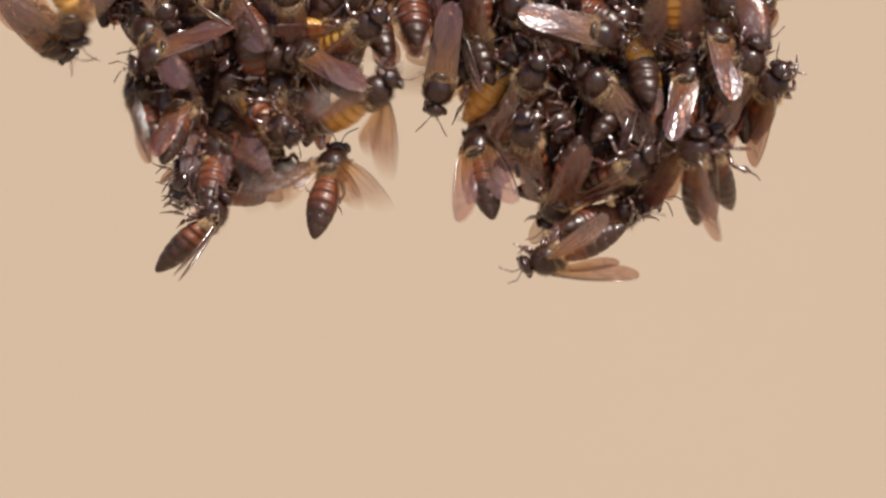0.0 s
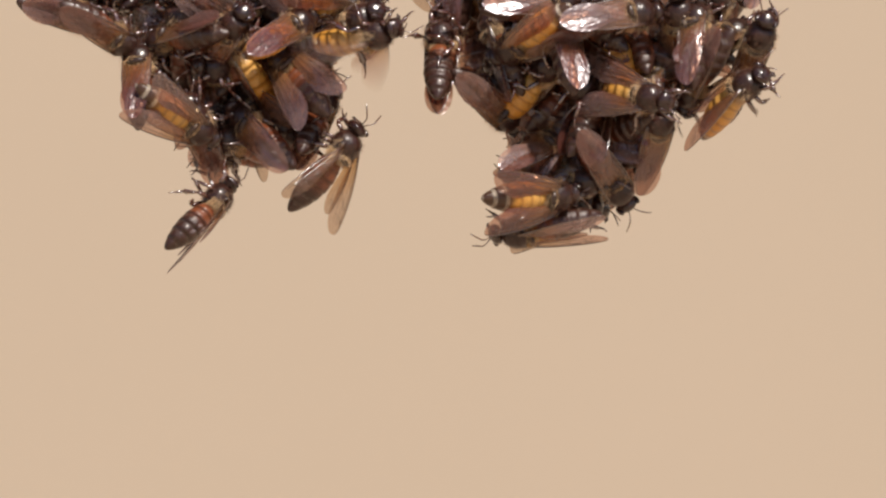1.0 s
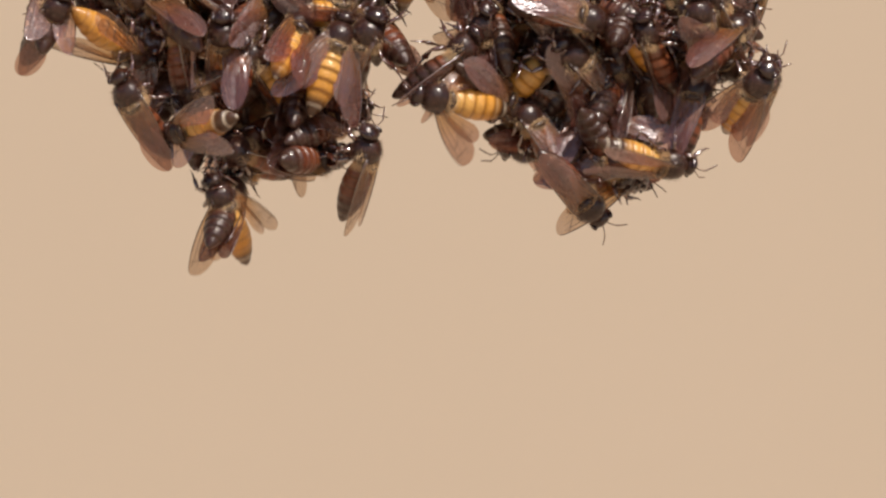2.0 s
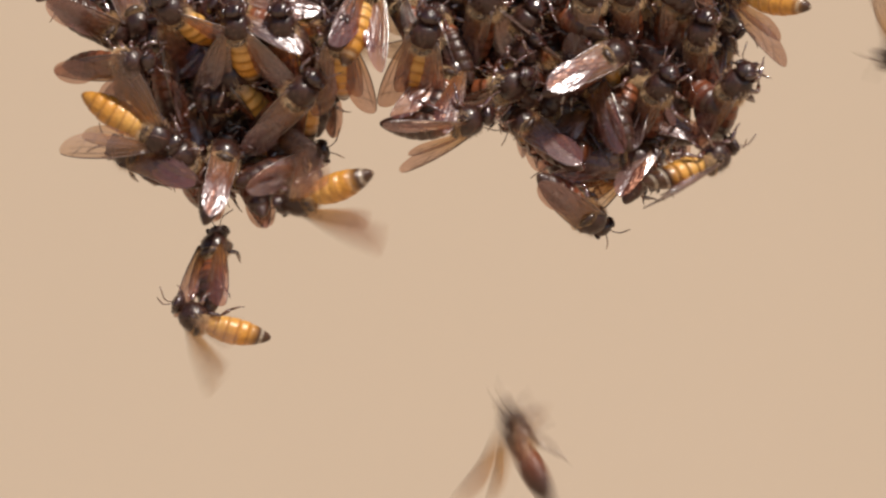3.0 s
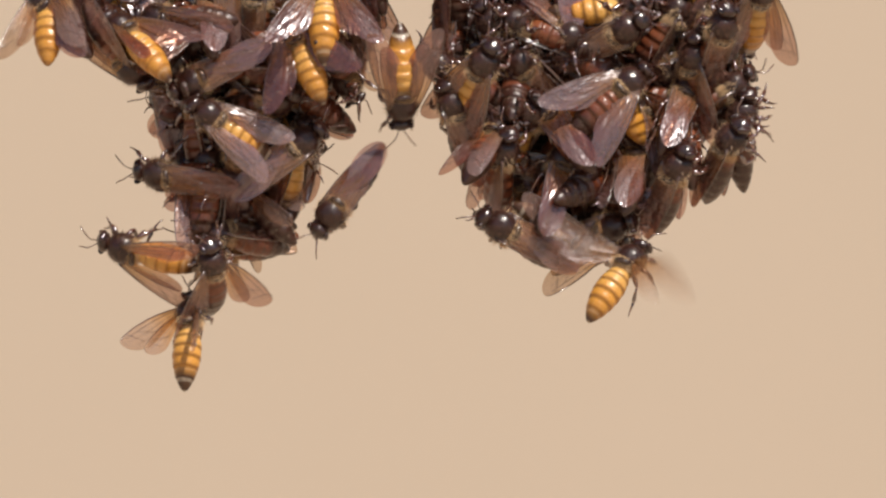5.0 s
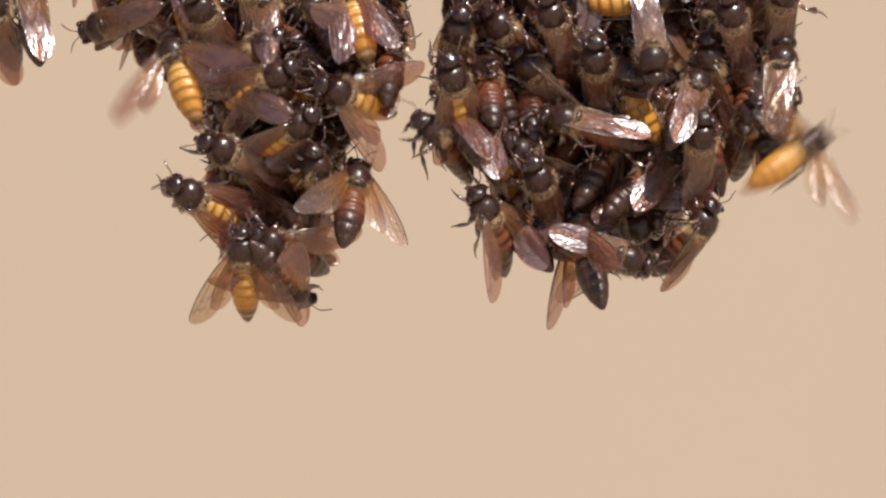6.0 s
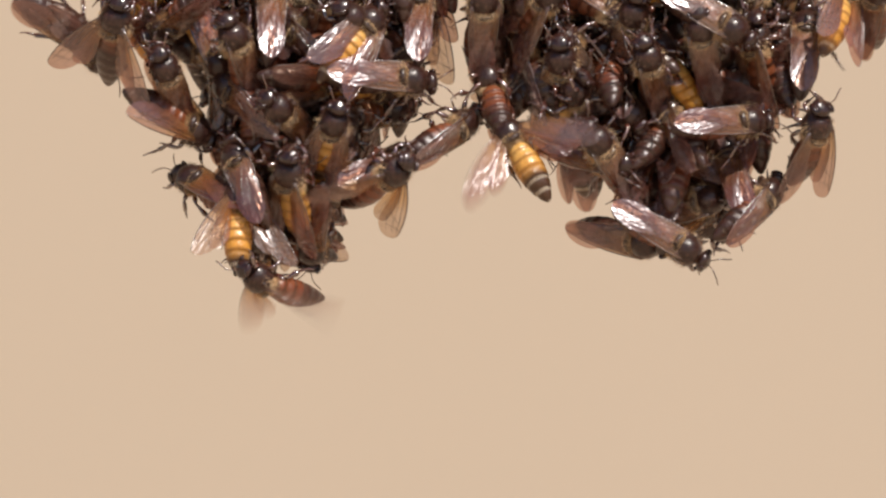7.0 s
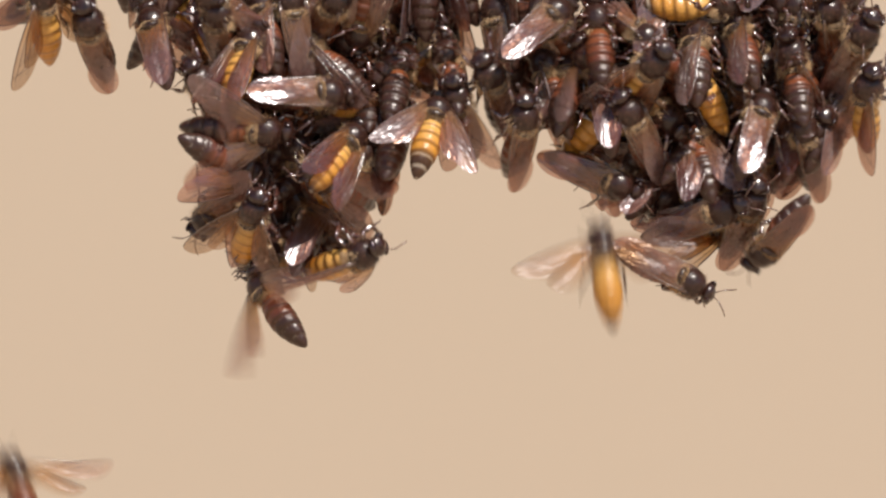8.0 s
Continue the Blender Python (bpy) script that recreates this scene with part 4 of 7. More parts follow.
    walk(crawlers[13], along([
        (0, -21.6, -8.8, 32.9, 99, 31, 11),
        (0.25, -19.8, -9.4, 32.1, 96, -3, 36),
        (0.5, -18.1, -10.0, 31.3, 110, -35, 64),
        (1, -17.0, 6.0, 29.9, 110, -35, 64),
        (1.75, -15.4, 0.2, 27.9, 93, 0, 13),
        (2.5, -13.9, -5.6, 25.8, 110, 36, -38),
        (2.67, -14.9, -6.2, 26.3, 40, 30, 5),
        (2.83, -15.9, -6.8, 26.9, -9, -3, 18),
        (3, -16.9, -7.5, 27.4, -61, -35, 0),
        (3.17, -15.5, -7.5, 30.6, -52, -47, 58),
        (3.33, -14.1, -7.4, 33.8, -32, -47, 125),
        (3.5, -12.7, -7.4, 36.9, -24, -35, 182),
        (3.67, -16.0, -6.7, 33.1, 9, -16, -119),
        (3.83, -19.3, -5.9, 29.4, 14, 18, -75),
        (4, -22.7, -5.2, 25.6, -14, 44, -15),
        (4.25, -27.4, -5.8, 22.9, 30, 39, -15),
        (4.5, -32.1, -6.4, 20.2, 72, 35, -11),
        (5.25, -27.0, -7.6, 17.1, 81, 33, 24),
        (6, -21.9, -8.8, 14.0, 90, 36, 58),
        (6.5, -26.9, -4.5, 12.4, 112, 34, -1),
        (7, -38.6, -9.7, 14.9, 112, -31, -16),
        (7.5, -31.1, -9.0, 10.2, 66, -37, -55),
        (8, -32.8, -5.6, 12.0, 66, -38, -15),]))
    walk(crawlers[14], along([
        (0, -28.3, -8.1, 33.1, 127, -38, -24),
        (0.25, -27.8, -8.8, 31.2, 100, -30, -2),
        (0.5, -27.4, -9.4, 29.3, 73, -32, 21),
        (0.75, -28.1, -9.0, 28.0, 60, 1, 2),
        (1, -28.9, -8.5, 26.8, 56, 37, -12),
        (1.75, -27.8, -8.2, 26.2, 76, -3, -15),
        (2.5, -26.7, -7.9, 25.7, 101, -42, -1),
        (2.67, -26.8, -6.5, 24.9, 89, 5, -41),
        (2.83, -26.9, -5.1, 24.1, 116, 48, -89),
        (3, -27.0, -3.8, 23.3, -176, 40, 185),
        (3.25, -26.2, -4.6, 23.9, 172, 1, -171),
        (3.5, -25.5, -5.4, 24.5, 159, -38, 183),
        (3.67, -23.9, -5.4, 21.9, 158, -41, -125),
        (3.83, -22.2, -5.3, 19.4, 160, -44, -71),
        (4, -20.6, -5.2, 16.8, 165, -44, -15),
        (4.17, -21.2, -4.5, 19.2, 138, -21, -73),
        (4.33, -21.7, -3.8, 21.6, 140, 11, -115),
        (4.5, -22.2, -3.2, 24.1, 167, 32, 193),
        (5.25, -16.8, -5.2, 28.0, 128, -2, -160),
        (6, -11.4, -7.2, 32.0, 85, -33, 182),
        (6.17, -14.4, -7.0, 32.0, 109, -7, -123),
        (6.33, -17.5, -6.8, 32.0, 104, 27, -76),
        (6.5, -20.5, -6.6, 32.0, 66, 41, -8),
        (6.75, -26.2, -8.0, 27.3, 102, 38, 0),
        (7, -31.9, -9.5, 22.6, 137, 40, 10),
        (7.17, -30.9, -7.3, 21.1, 149, 56, -46),
        (7.33, -30.0, -5.2, 19.7, -178, 56, -120),
        (7.5, -29.0, -3.0, 18.2, -167, 39, 186),
        (7.67, -29.0, -5.3, 18.0, -174, 51, -122),
        (7.83, -28.9, -7.5, 17.7, 164, 53, -58),
        (8, -28.9, -9.7, 17.5, 151, 43, -1),]))
    wings(crawlers[14], [(0, "f"), (7.5, "f"), (8, "s")])
    walk(crawlers[15], along([
        (0, -39.9, -7.6, 28.0, 128, -33, -10),
        (0.5, -30.1, -6.6, 26.7, 159, -36, 8),
        (0.67, -29.2, -6.1, 25.5, -165, -24, 76),
        (0.83, -28.2, -5.7, 24.2, -159, 9, 126),
        (1, -27.2, -5.2, 23.0, 176, 33, 185),
        (1.5, -28.8, -5.4, 22.8, -155, 21, 121),
        (2, -30.4, -5.6, 22.7, -152, -7, 69),
        (2.5, -31.9, -5.9, 22.5, -174, -27, 12),
        (2.75, -30.7, -7.4, 17.5, 133, -34, 14),
        (3, -29.5, -8.9, 12.5, 76, -39, 8),
        (3.25, -30.0, -7.4, 11.8, 84, 0, -4),
        (3.5, -30.4, -5.9, 11.2, 104, 36, -25),
        (3.75, -30.9, -5.4, 8.0, 134, 2, -40),
        (4, -31.4, -4.8, 4.9, 160, -34, -36),
        (4.25, -33.5, -7.9, 2.9, 129, 9, -16),
        (4.5, -35.5, -11.0, 0.9, 77, 29, 31),
        (6, -25.5, -11.0, 4.8, 152, 32, -8),
        (6.25, -28.7, -11.0, 4.2, 135, 0, 8),
        (6.5, -31.8, -11.0, 3.6, 125, -34, 16),
        (6.75, -32.9, -11.0, 1.5, 124, 5, -24),
        (7, -34.0, -11.0, -0.6, 152, 34, -74),
        (7.5, -34.7, -11.0, 1.4, 130, 26, -71),
        (8, -38.2, -11.0, 1.0, 120, -34, -45),]))
    wings(crawlers[15], [(0, "f"), (4, "f"), (4.5, "v"), (6, "v"), (6.5, "w"), (7, "w"), (7.5, "w"), (8, "w")])
    walk(crawlers[16], along([
        (0, -9.9, -3.2, 32.7, 111, -38, 178),
        (0.17, -10.6, -3.8, 33.5, 108, -39, 119),
        (0.33, -11.4, -4.4, 34.2, 106, -38, 60),
        (0.5, -12.1, -5.0, 34.9, 107, -35, 3),
        (1, -12.4, 6.0, 34.1, 107, -35, 3),
        (1.75, -12.9, -1.0, 32.8, 92, -1, 2),
        (2.5, -13.4, -7.9, 31.6, 75, 33, 11),
        (2.75, -8.0, -6.8, 33.1, 103, 5, -23),
        (3, -2.5, -5.6, 34.6, 114, -31, -46),
        (3.25, -4.2, -7.1, 32.4, 94, 9, -34),
        (3.5, -5.9, -8.5, 30.2, 57, 41, -1),
        (3.75, -6.0, -7.9, 34.1, 64, 1, 14),
        (4, -6.2, -7.3, 37.9, 84, -35, 39),
        (4.5, -16.4, 6.0, 36.8, 84, -35, 39),
        (5.25, -9.4, -0.1, 35.1, 74, 2, 15),
        (6, -2.4, -6.1, 33.5, 79, 40, -7),
        (6.5, -12.0, -6.7, 34.6, 80, 31, 11),
        (7, -14.3, -5.0, 37.3, 90, -38, 4),
        (7.5, -15.3, -9.5, 39.4, 99, -36, -3),
        (7.67, -14.6, -7.8, 37.5, 98, -37, 55),
        (7.83, -14.0, -6.1, 35.6, 99, -39, 114),
        (8, -13.3, -4.4, 33.7, 102, -39, 174),]))
    wings(crawlers[16], [(0, "f"), (3, "f"), (3.5, "s"), (4, "f"), (8, "f")])
    walk(crawlers[17], along([
        (0, -0.1, -9.4, 26.1, -99, -2, -2),
        (0.17, 0.4, -8.2, 25.8, -97, -49, -8),
        (0.33, 0.9, -7.0, 25.6, 111, -84, -166),
        (0.5, 1.5, -5.8, 25.4, 94, -38, 171),
        (1, 1.5, -6.8, 24.9, 88, -33, 178),
        (1.5, 1.5, -8.2, 24.9, 54, -25, 116),
        (2, 1.5, -9.6, 24.9, 43, 5, 69),
        (2.5, 1.5, -11.0, 24.9, 58, 32, 19),
        (2.75, 1.8, -9.7, 24.6, 66, -1, -2),
        (3, 2.1, -8.5, 24.4, 61, -36, -22),
        (3.25, 2.3, -7.5, 25.4, 64, -1, -6),
        (3.5, 2.5, -6.6, 26.5, 56, 32, 11),
        (4, 0.1, -9.0, 28.0, 108, 27, 38),
        (4.5, 2.9, -7.6, 23.4, 108, 39, 12),
        (5.25, 0.8, -8.2, 23.3, 112, 2, 18),
        (6, -1.4, -8.8, 23.2, 122, -35, 29),
        (6.5, -3.7, -11.0, 26.5, 69, -33, 20),
        (7, -19.1, -5.4, 16.3, 24, -32, -13),
        (7.25, -20.0, -5.0, 18.0, 48, 0, 1),
        (7.5, -20.9, -4.6, 19.6, 68, 35, 1),
        (7.67, -21.0, -5.3, 21.1, 40, 13, 64),
        (7.83, -21.1, -6.1, 22.7, 43, -20, 114),
        (8, -21.2, -6.8, 24.2, 77, -36, 181),]))
    wings(crawlers[17], [(0, "f"), (1, "f"), (2.5, "v"), (3, "s"), (3.5, "f"), (6, "f"), (6.5, "v"), (7, "f"), (8, "f")])
    walk(crawlers[18], along([
        (0, 5.5, -6.9, 11.2, 101, -38, -13),
        (0.17, 6.2, -6.9, 12.9, 110, 21, -14),
        (0.33, 6.8, -7.0, 14.5, 151, 78, -53),
        (0.5, 7.5, -7.0, 16.2, -83, 38, 185),
        (0.67, 7.9, -6.3, 17.0, -105, 3, -122),
        (0.83, 8.3, -5.6, 17.7, -91, -35, -74),
        (1, 8.6, -4.9, 18.5, -40, -41, 4),
        (2.5, 8.7, -7.6, 22.4, -39, -41, -40),
        (2.75, 8.6, -7.0, 23.4, 7, -14, 17),
        (3, 8.5, -6.4, 24.3, 18, 33, 49),
        (3.25, 9.3, -6.3, 24.6, 6, 31, 2),
        (3.5, 10.1, -6.3, 24.8, -4, 37, -46),
        (3.75, 7.7, -8.6, 26.3, 38, 25, -22),
        (4, 5.3, -10.8, 27.9, 81, 30, 5),
        (4.17, 7.0, -9.1, 29.0, 47, 18, 66),
        (4.33, 8.7, -7.3, 30.2, 39, -14, 114),
        (4.5, 10.4, -5.6, 31.4, 61, -41, 172),
        (6, 8.3, -4.0, 26.8, 95, -38, 180),
        (6.5, 6.7, -3.9, 27.4, 95, -40, 176),
        (6.67, 6.5, -4.5, 27.7, 129, -18, -120),
        (6.83, 6.3, -5.2, 28.1, 128, 18, -74),
        (7, 6.1, -5.9, 28.5, 94, 39, -10),
        (7.17, 4.5, -5.7, 29.1, 127, 20, -77),
        (7.33, 2.9, -5.5, 29.7, 127, -14, -126),
        (7.5, 1.3, -5.3, 30.2, 96, -33, 171),
        (7.67, 2.0, -5.4, 30.7, 88, -28, -145),
        (7.83, 2.6, -5.5, 31.2, 79, -29, -102),
        (8, 3.3, -5.6, 31.6, 72, -36, -58),]))
    wings(crawlers[18], [(0, "s"), (0.5, "f"), (3.5, "f"), (4, "s"), (4.5, "f"), (6.5, "f"), (7, "s"), (7.5, "f"), (8, "s")])
    walk(crawlers[19], along([
        (0, 4.9, -6.8, 32.1, -87, -23, 26),
        (0.17, 3.7, -6.3, 31.6, -96, 19, 56),
        (0.33, 2.6, -5.8, 31.2, -136, 45, 109),
        (0.5, 1.4, -5.3, 30.7, 174, 29, 170),
        (0.75, 1.8, -4.7, 28.3, 127, -0, -175),
        (1, 2.2, -4.1, 25.9, 80, -31, 174),
        (1.5, 4.0, -5.4, 26.7, 59, -3, 120),
        (2, 5.9, -6.6, 27.6, 69, 29, 69),
        (2.5, 7.7, -7.8, 28.5, 108, 37, -1),
        (3, 12.4, -5.0, 31.6, 61, 32, -18),
        (3.5, 13.8, -6.6, 33.6, 55, 32, 11),
        (3.67, 12.5, -5.9, 34.7, 46, -11, 51),
        (3.83, 11.1, -5.2, 35.7, 76, -48, 106),
        (4, 9.7, -4.5, 36.8, 135, -36, 187),
        (4.5, 13.7, -5.5, 37.6, 139, -30, 190),
        (5, 13.1, -6.5, 37.0, 157, -1, -117),
        (5.5, 12.6, -7.6, 36.3, 146, 30, -66),
        (6, 12.1, -8.6, 35.7, 107, 36, 4),
        (6.25, 10.7, -8.1, 37.1, 152, -6, 10),
        (6.5, 9.4, -7.5, 38.6, -149, -28, 48),
        (6.67, 7.2, -7.4, 38.4, 144, -39, -4),
        (6.83, 5.0, -7.4, 38.2, 92, -7, -38),
        (7, 2.8, -7.3, 38.0, 55, 38, -38),
        (7.5, 1.1, -8.6, 39.2, 56, 34, 25),
        (7.67, 3.2, -8.2, 38.9, 45, 5, 73),
        (7.83, 5.4, -7.8, 38.6, 60, -23, 120),
        (8, 7.6, -7.4, 38.3, 95, -28, 180),]))
    wings(crawlers[19], [(0, "f"), (6, "f"), (6.5, "s"), (7.5, "s"), (8, "f")])
    walk(crawlers[20], along([
        (0, 18.8, -11.0, 30.7, -13, -14, -21),
        (0.5, 23.6, -11.0, 24.2, -0, -19, -19),
        (1, 26.0, -11.5, 30.3, 8, -25, -17),
        (1.5, 26.3, -8.8, 30.7, 13, -57, 23),
        (2, 26.6, -6.1, 31.1, 80, -66, 121),
        (2.5, 26.8, -3.5, 31.5, 104, -38, 177),
        (2.67, 25.4, -5.0, 32.6, 121, -10, -131),
        (2.83, 24.0, -6.5, 33.7, 111, 20, -85),
        (3, 22.5, -8.1, 34.8, 78, 30, -25),
        (3.5, 25.3, -7.1, 37.7, 94, 42, -29),
        (4, 21.8, -9.0, 36.8, 77, 39, -22),
        (4.5, 21.2, -6.2, 36.1, 86, 41, 5),
        (5, 22.4, -8.2, 35.9, 25, 32, 13),
        (5.5, 23.6, -10.3, 35.7, -29, 21, 7),
        (6, 24.9, -12.3, 35.5, -81, 19, -5),
        (6.5, 27.6, -11.0, 35.3, -42, 4, -19),
        (7, 26.6, -11.0, 37.4, -29, -1, -21),
        (7.5, 24.0, 6.0, 36.6, -29, -1, -21),
        (7.75, 22.8, -1.5, 36.2, 28, -10, -47),
        (8, 21.5, -9.0, 35.8, 85, -37, -55),]))
    walk(crawlers[21], along([
        (0, 11.1, -9.8, 21.9, 61, 40, 5),
        (0.25, 10.7, -8.5, 24.4, 108, 37, 11),
        (0.5, 10.3, -7.2, 26.8, 153, 39, 18),
        (0.67, 12.0, -8.5, 28.6, 104, 10, 27),
        (0.83, 13.7, -9.7, 30.4, 57, -15, 12),
        (1, 15.4, -11.0, 32.2, 3, -19, -18),
        (2.5, 18.9, -11.0, 31.9, -15, -13, -21),
        (2.67, 18.5, -8.2, 30.7, 4, -3, -71),
        (2.83, 18.0, -5.5, 29.4, 24, -11, -122),
        (3, 17.5, -2.7, 28.2, 31, -32, 187),
        (3.5, 19.4, -2.4, 28.1, 27, -41, 183),
        (3.75, 16.5, -5.8, 27.8, 78, -62, -95),
        (4, 13.6, -9.1, 27.4, 117, -34, -26),
        (4.5, 15.0, -8.2, 23.9, 114, -32, -13),
        (6, 16.7, -11.4, 22.6, 166, -5, 39),
        (6.5, 14.6, -9.3, 26.4, 122, 36, 30),
        (6.67, 13.8, -8.1, 27.7, 95, 18, 80),
        (6.83, 13.0, -6.8, 29.0, 89, -11, 117),
        (7, 12.3, -5.6, 30.4, 105, -38, 161),
        (7.17, 11.9, -6.5, 28.6, 107, -37, -146),
        (7.33, 11.6, -7.5, 26.9, 108, -35, -94),
        (7.5, 11.2, -8.5, 25.1, 107, -34, -43),
        (8, 8.6, -8.1, 29.3, 96, -36, -3),]))
    walk(crawlers[22], along([
        (0, 23.9, -7.9, 21.1, 137, 22, -9),
        (0.17, 24.0, -7.7, 20.3, -174, 45, -77),
        (0.33, 24.2, -7.4, 19.5, -132, 15, -139),
        (0.5, 24.3, -7.1, 18.6, -131, -30, 182),
        (1, 24.4, 6.0, 19.0, -131, -30, 182),
        (2.5, 24.5, 6.0, 21.1, -131, -30, 182),
        (3, 24.5, 6.0, 22.3, -131, -30, 182),
        (3.17, 24.5, 1.7, 21.8, -125, 17, -141),
        (3.33, 24.5, -2.7, 21.3, -163, 53, -81),
        (3.5, 24.6, -7.0, 20.9, 136, 33, 0),
        (4, 23.7, -8.2, 19.9, 120, 33, -30),
        (4.25, 24.6, -7.2, 19.2, 105, 2, -14),
        (4.5, 25.5, -6.1, 18.5, 98, -32, -5),
        (6, 26.7, -4.7, 16.0, 56, -37, -6),
        (6.5, 25.0, -6.7, 15.8, 58, -35, 50),
        (6.75, 23.7, -6.3, 16.4, 70, -38, 117),
        (7, 22.3, -6.0, 16.9, 79, -30, 182),
        (7.17, 22.8, -7.0, 15.4, 83, 3, -138),
        (7.33, 23.3, -8.1, 13.9, 64, 31, -94),
        (7.5, 23.8, -9.2, 12.4, 25, 33, -35),
        (8, 22.0, -7.6, 13.2, 20, 28, -1),]))
    walk(crawlers[23], along([
        (0, 16.9, -8.7, 8.6, -113, -32, -21),
        (0.5, 19.1, -8.8, 9.8, -152, -25, -34),
        (1, 18.7, 6.0, 14.0, -152, -25, -34),
        (2.5, 17.4, 6.0, 21.1, -152, -25, -34),
        (3, 16.9, 6.0, 22.3, -152, -25, -34),
        (3.25, 16.7, -1.3, 20.4, -178, 9, -19),
        (3.5, 16.5, -8.6, 18.5, 144, 30, 12),
        (4, 17.2, -4.8, 19.3, 129, 33, -24),
        (4.25, 17.2, -6.4, 18.0, 91, -1, 4),
        (4.5, 17.2, -7.9, 16.8, 63, -44, 9),
        (5.25, 13.7, -8.2, 14.9, 86, -0, 17),
        (6, 10.3, -8.5, 13.0, 111, 43, 5),
        (6.25, 13.1, -8.5, 14.4, 60, 37, -3),
        (6.5, 15.9, -8.5, 15.8, 10, 39, -13),
        (7, 9.9, -6.3, 17.8, -13, 33, -5),
        (7.25, 10.0, -5.9, 17.8, -25, -1, 13),
        (7.5, 10.1, -5.5, 17.8, -27, -38, 27),
        (8, 7.1, -6.1, 19.2, -21, 6, 11),]))
    walk(crawlers[24], along([
        (0, 18.0, -11.0, -0.1, -160, -7, -54),
        (0.5, 18.8, -7.4, 2.2, -174, -14, -62),
        (1, 16.1, -6.3, 0.8, -171, 0, -68),
        (2.5, 17.3, 6.0, 21.1, -171, 0, -68),
        (3, 17.7, 6.0, 22.3, -171, 0, -68),
        (3.5, 18.1, -4.5, 12.2, -163, -34, -38),
        (3.75, 14.8, -5.4, 12.1, -178, 5, -19),
        (4, 11.5, -6.3, 12.1, 150, 33, 14),
        (4.5, 12.1, -9.6, 7.7, 153, 39, 11),
        (5.25, 9.4, -8.5, 7.6, 145, -1, 5),
        (6, 6.8, -7.3, 7.6, 130, -39, -9),
        (6.5, 6.8, -6.4, 6.8, 159, -32, -31),
        (7, 9.3, 6.0, 18.7, 159, -32, -31),
        (7.5, 11.5, 6.0, 20.1, 159, -32, -31),
        (8, 9.9, 6.0, 22.0, 159, -32, -31),]))
    wings(crawlers[24], [(0, "v"), (0.5, "s"), (1, "s"), (2.5, "f"), (8, "f")])
    walk(crawlers[25], along([
        (0, 15.1, -5.5, 20.6, -70, 41, 179),
        (0.17, 14.8, -6.1, 21.6, -47, 15, 129),
        (0.33, 14.6, -6.7, 22.6, -50, -18, 91),
        (0.5, 14.3, -7.4, 23.6, -80, -39, 37),
        (1, 16.1, -5.0, 24.1, -96, -34, 87),
        (1.5, 18.3, -5.1, 22.8, -80, -24, 48),
        (2, 20.6, -5.2, 21.4, -60, -25, 10),
        (2.5, 22.8, -5.2, 20.1, -45, -37, -29),
        (3, 23.1, -11.0, 27.7, 28, -29, -10),
        (3.5, 24.7, -11.0, 27.3, 35, -35, -17),
        (4, 28.3, -11.0, 26.1, 35, -31, -17),
        (4.5, 25.6, -11.0, 26.3, 16, -25, -24),
        (5.25, 21.7, -9.0, 27.7, 57, 2, -2),
        (6, 17.8, -7.1, 29.1, 94, 37, -2),
        (6.17, 17.6, -6.9, 29.7, 131, 19, -67),
        (6.33, 17.4, -6.7, 30.3, 135, -17, -114),
        (6.5, 17.2, -6.5, 30.9, 104, -42, 182),
        (6.67, 16.7, -6.5, 32.3, 127, -12, -124),
        (6.83, 16.2, -6.6, 33.6, 118, 23, -80),
        (7, 15.7, -6.7, 35.0, 80, 37, -17),
        (7.17, 14.7, -5.4, 34.7, 117, 22, -81),
        (7.33, 13.7, -4.1, 34.5, 123, -12, -127),
        (7.5, 12.7, -2.9, 34.2, 99, -40, 177),
        (7.67, 13.5, -3.6, 36.3, 97, -34, -125),
        (7.83, 14.3, -4.3, 38.5, 90, -33, -69),
        (8, 15.1, -5.0, 40.6, 85, -36, -12),]))
    wings(crawlers[25], [(0, "f"), (3, "f"), (3.5, "s"), (4, "v"), (4.5, "v"), (6, "f"), (8, "f")])
    walk(crawlers[26], along([
        (0, 12.5, -9.5, 13.7, 104, 40, -32),
        (0.25, 12.1, -7.1, 15.8, 81, 10, 0),
        (0.5, 11.8, -4.7, 17.9, 76, -26, 22),
        (1, 15.3, -5.2, 11.3, 29, -41, -28),
        (1.5, 15.4, -5.1, 13.0, 87, -33, 15),
        (2, 15.4, -5.1, 14.7, 124, -2, 33),
        (2.5, 15.5, -5.1, 16.4, 156, 33, 30),
        (3, 15.8, -8.2, 17.7, 143, -31, 16),
        (3.17, 11.8, -9.4, 18.2, 102, -10, 23),
        (3.33, 7.8, -10.5, 18.7, 59, 2, 43),
        (3.5, 3.7, -11.7, 19.2, 16, -4, 65),
        (4, 1.7, -10.3, 19.6, 12, 5, 58),
        (4.25, 4.1, -9.7, 20.0, 38, -8, 1),
        (4.5, 6.6, -9.0, 20.5, 42, -37, -55),
        (6, 2.2, -9.1, 20.9, 103, -38, 7),
        (6.17, 1.5, -8.0, 20.2, 104, -36, 66),
        (6.33, 0.9, -7.0, 19.5, 101, -34, 123),
        (6.5, 0.3, -6.0, 18.8, 98, -34, 180),
        (6.75, -5.1, -6.5, 19.9, 66, -50, 112),
        (7, -10.4, -7.0, 20.9, 34, -34, 45),
        (7.25, -12.8, -6.4, 21.5, 49, 8, 27),
        (7.5, -15.3, -5.9, 22.2, 84, 39, -10),
        (8, -11.6, -5.7, 27.6, 105, 36, -22),]))
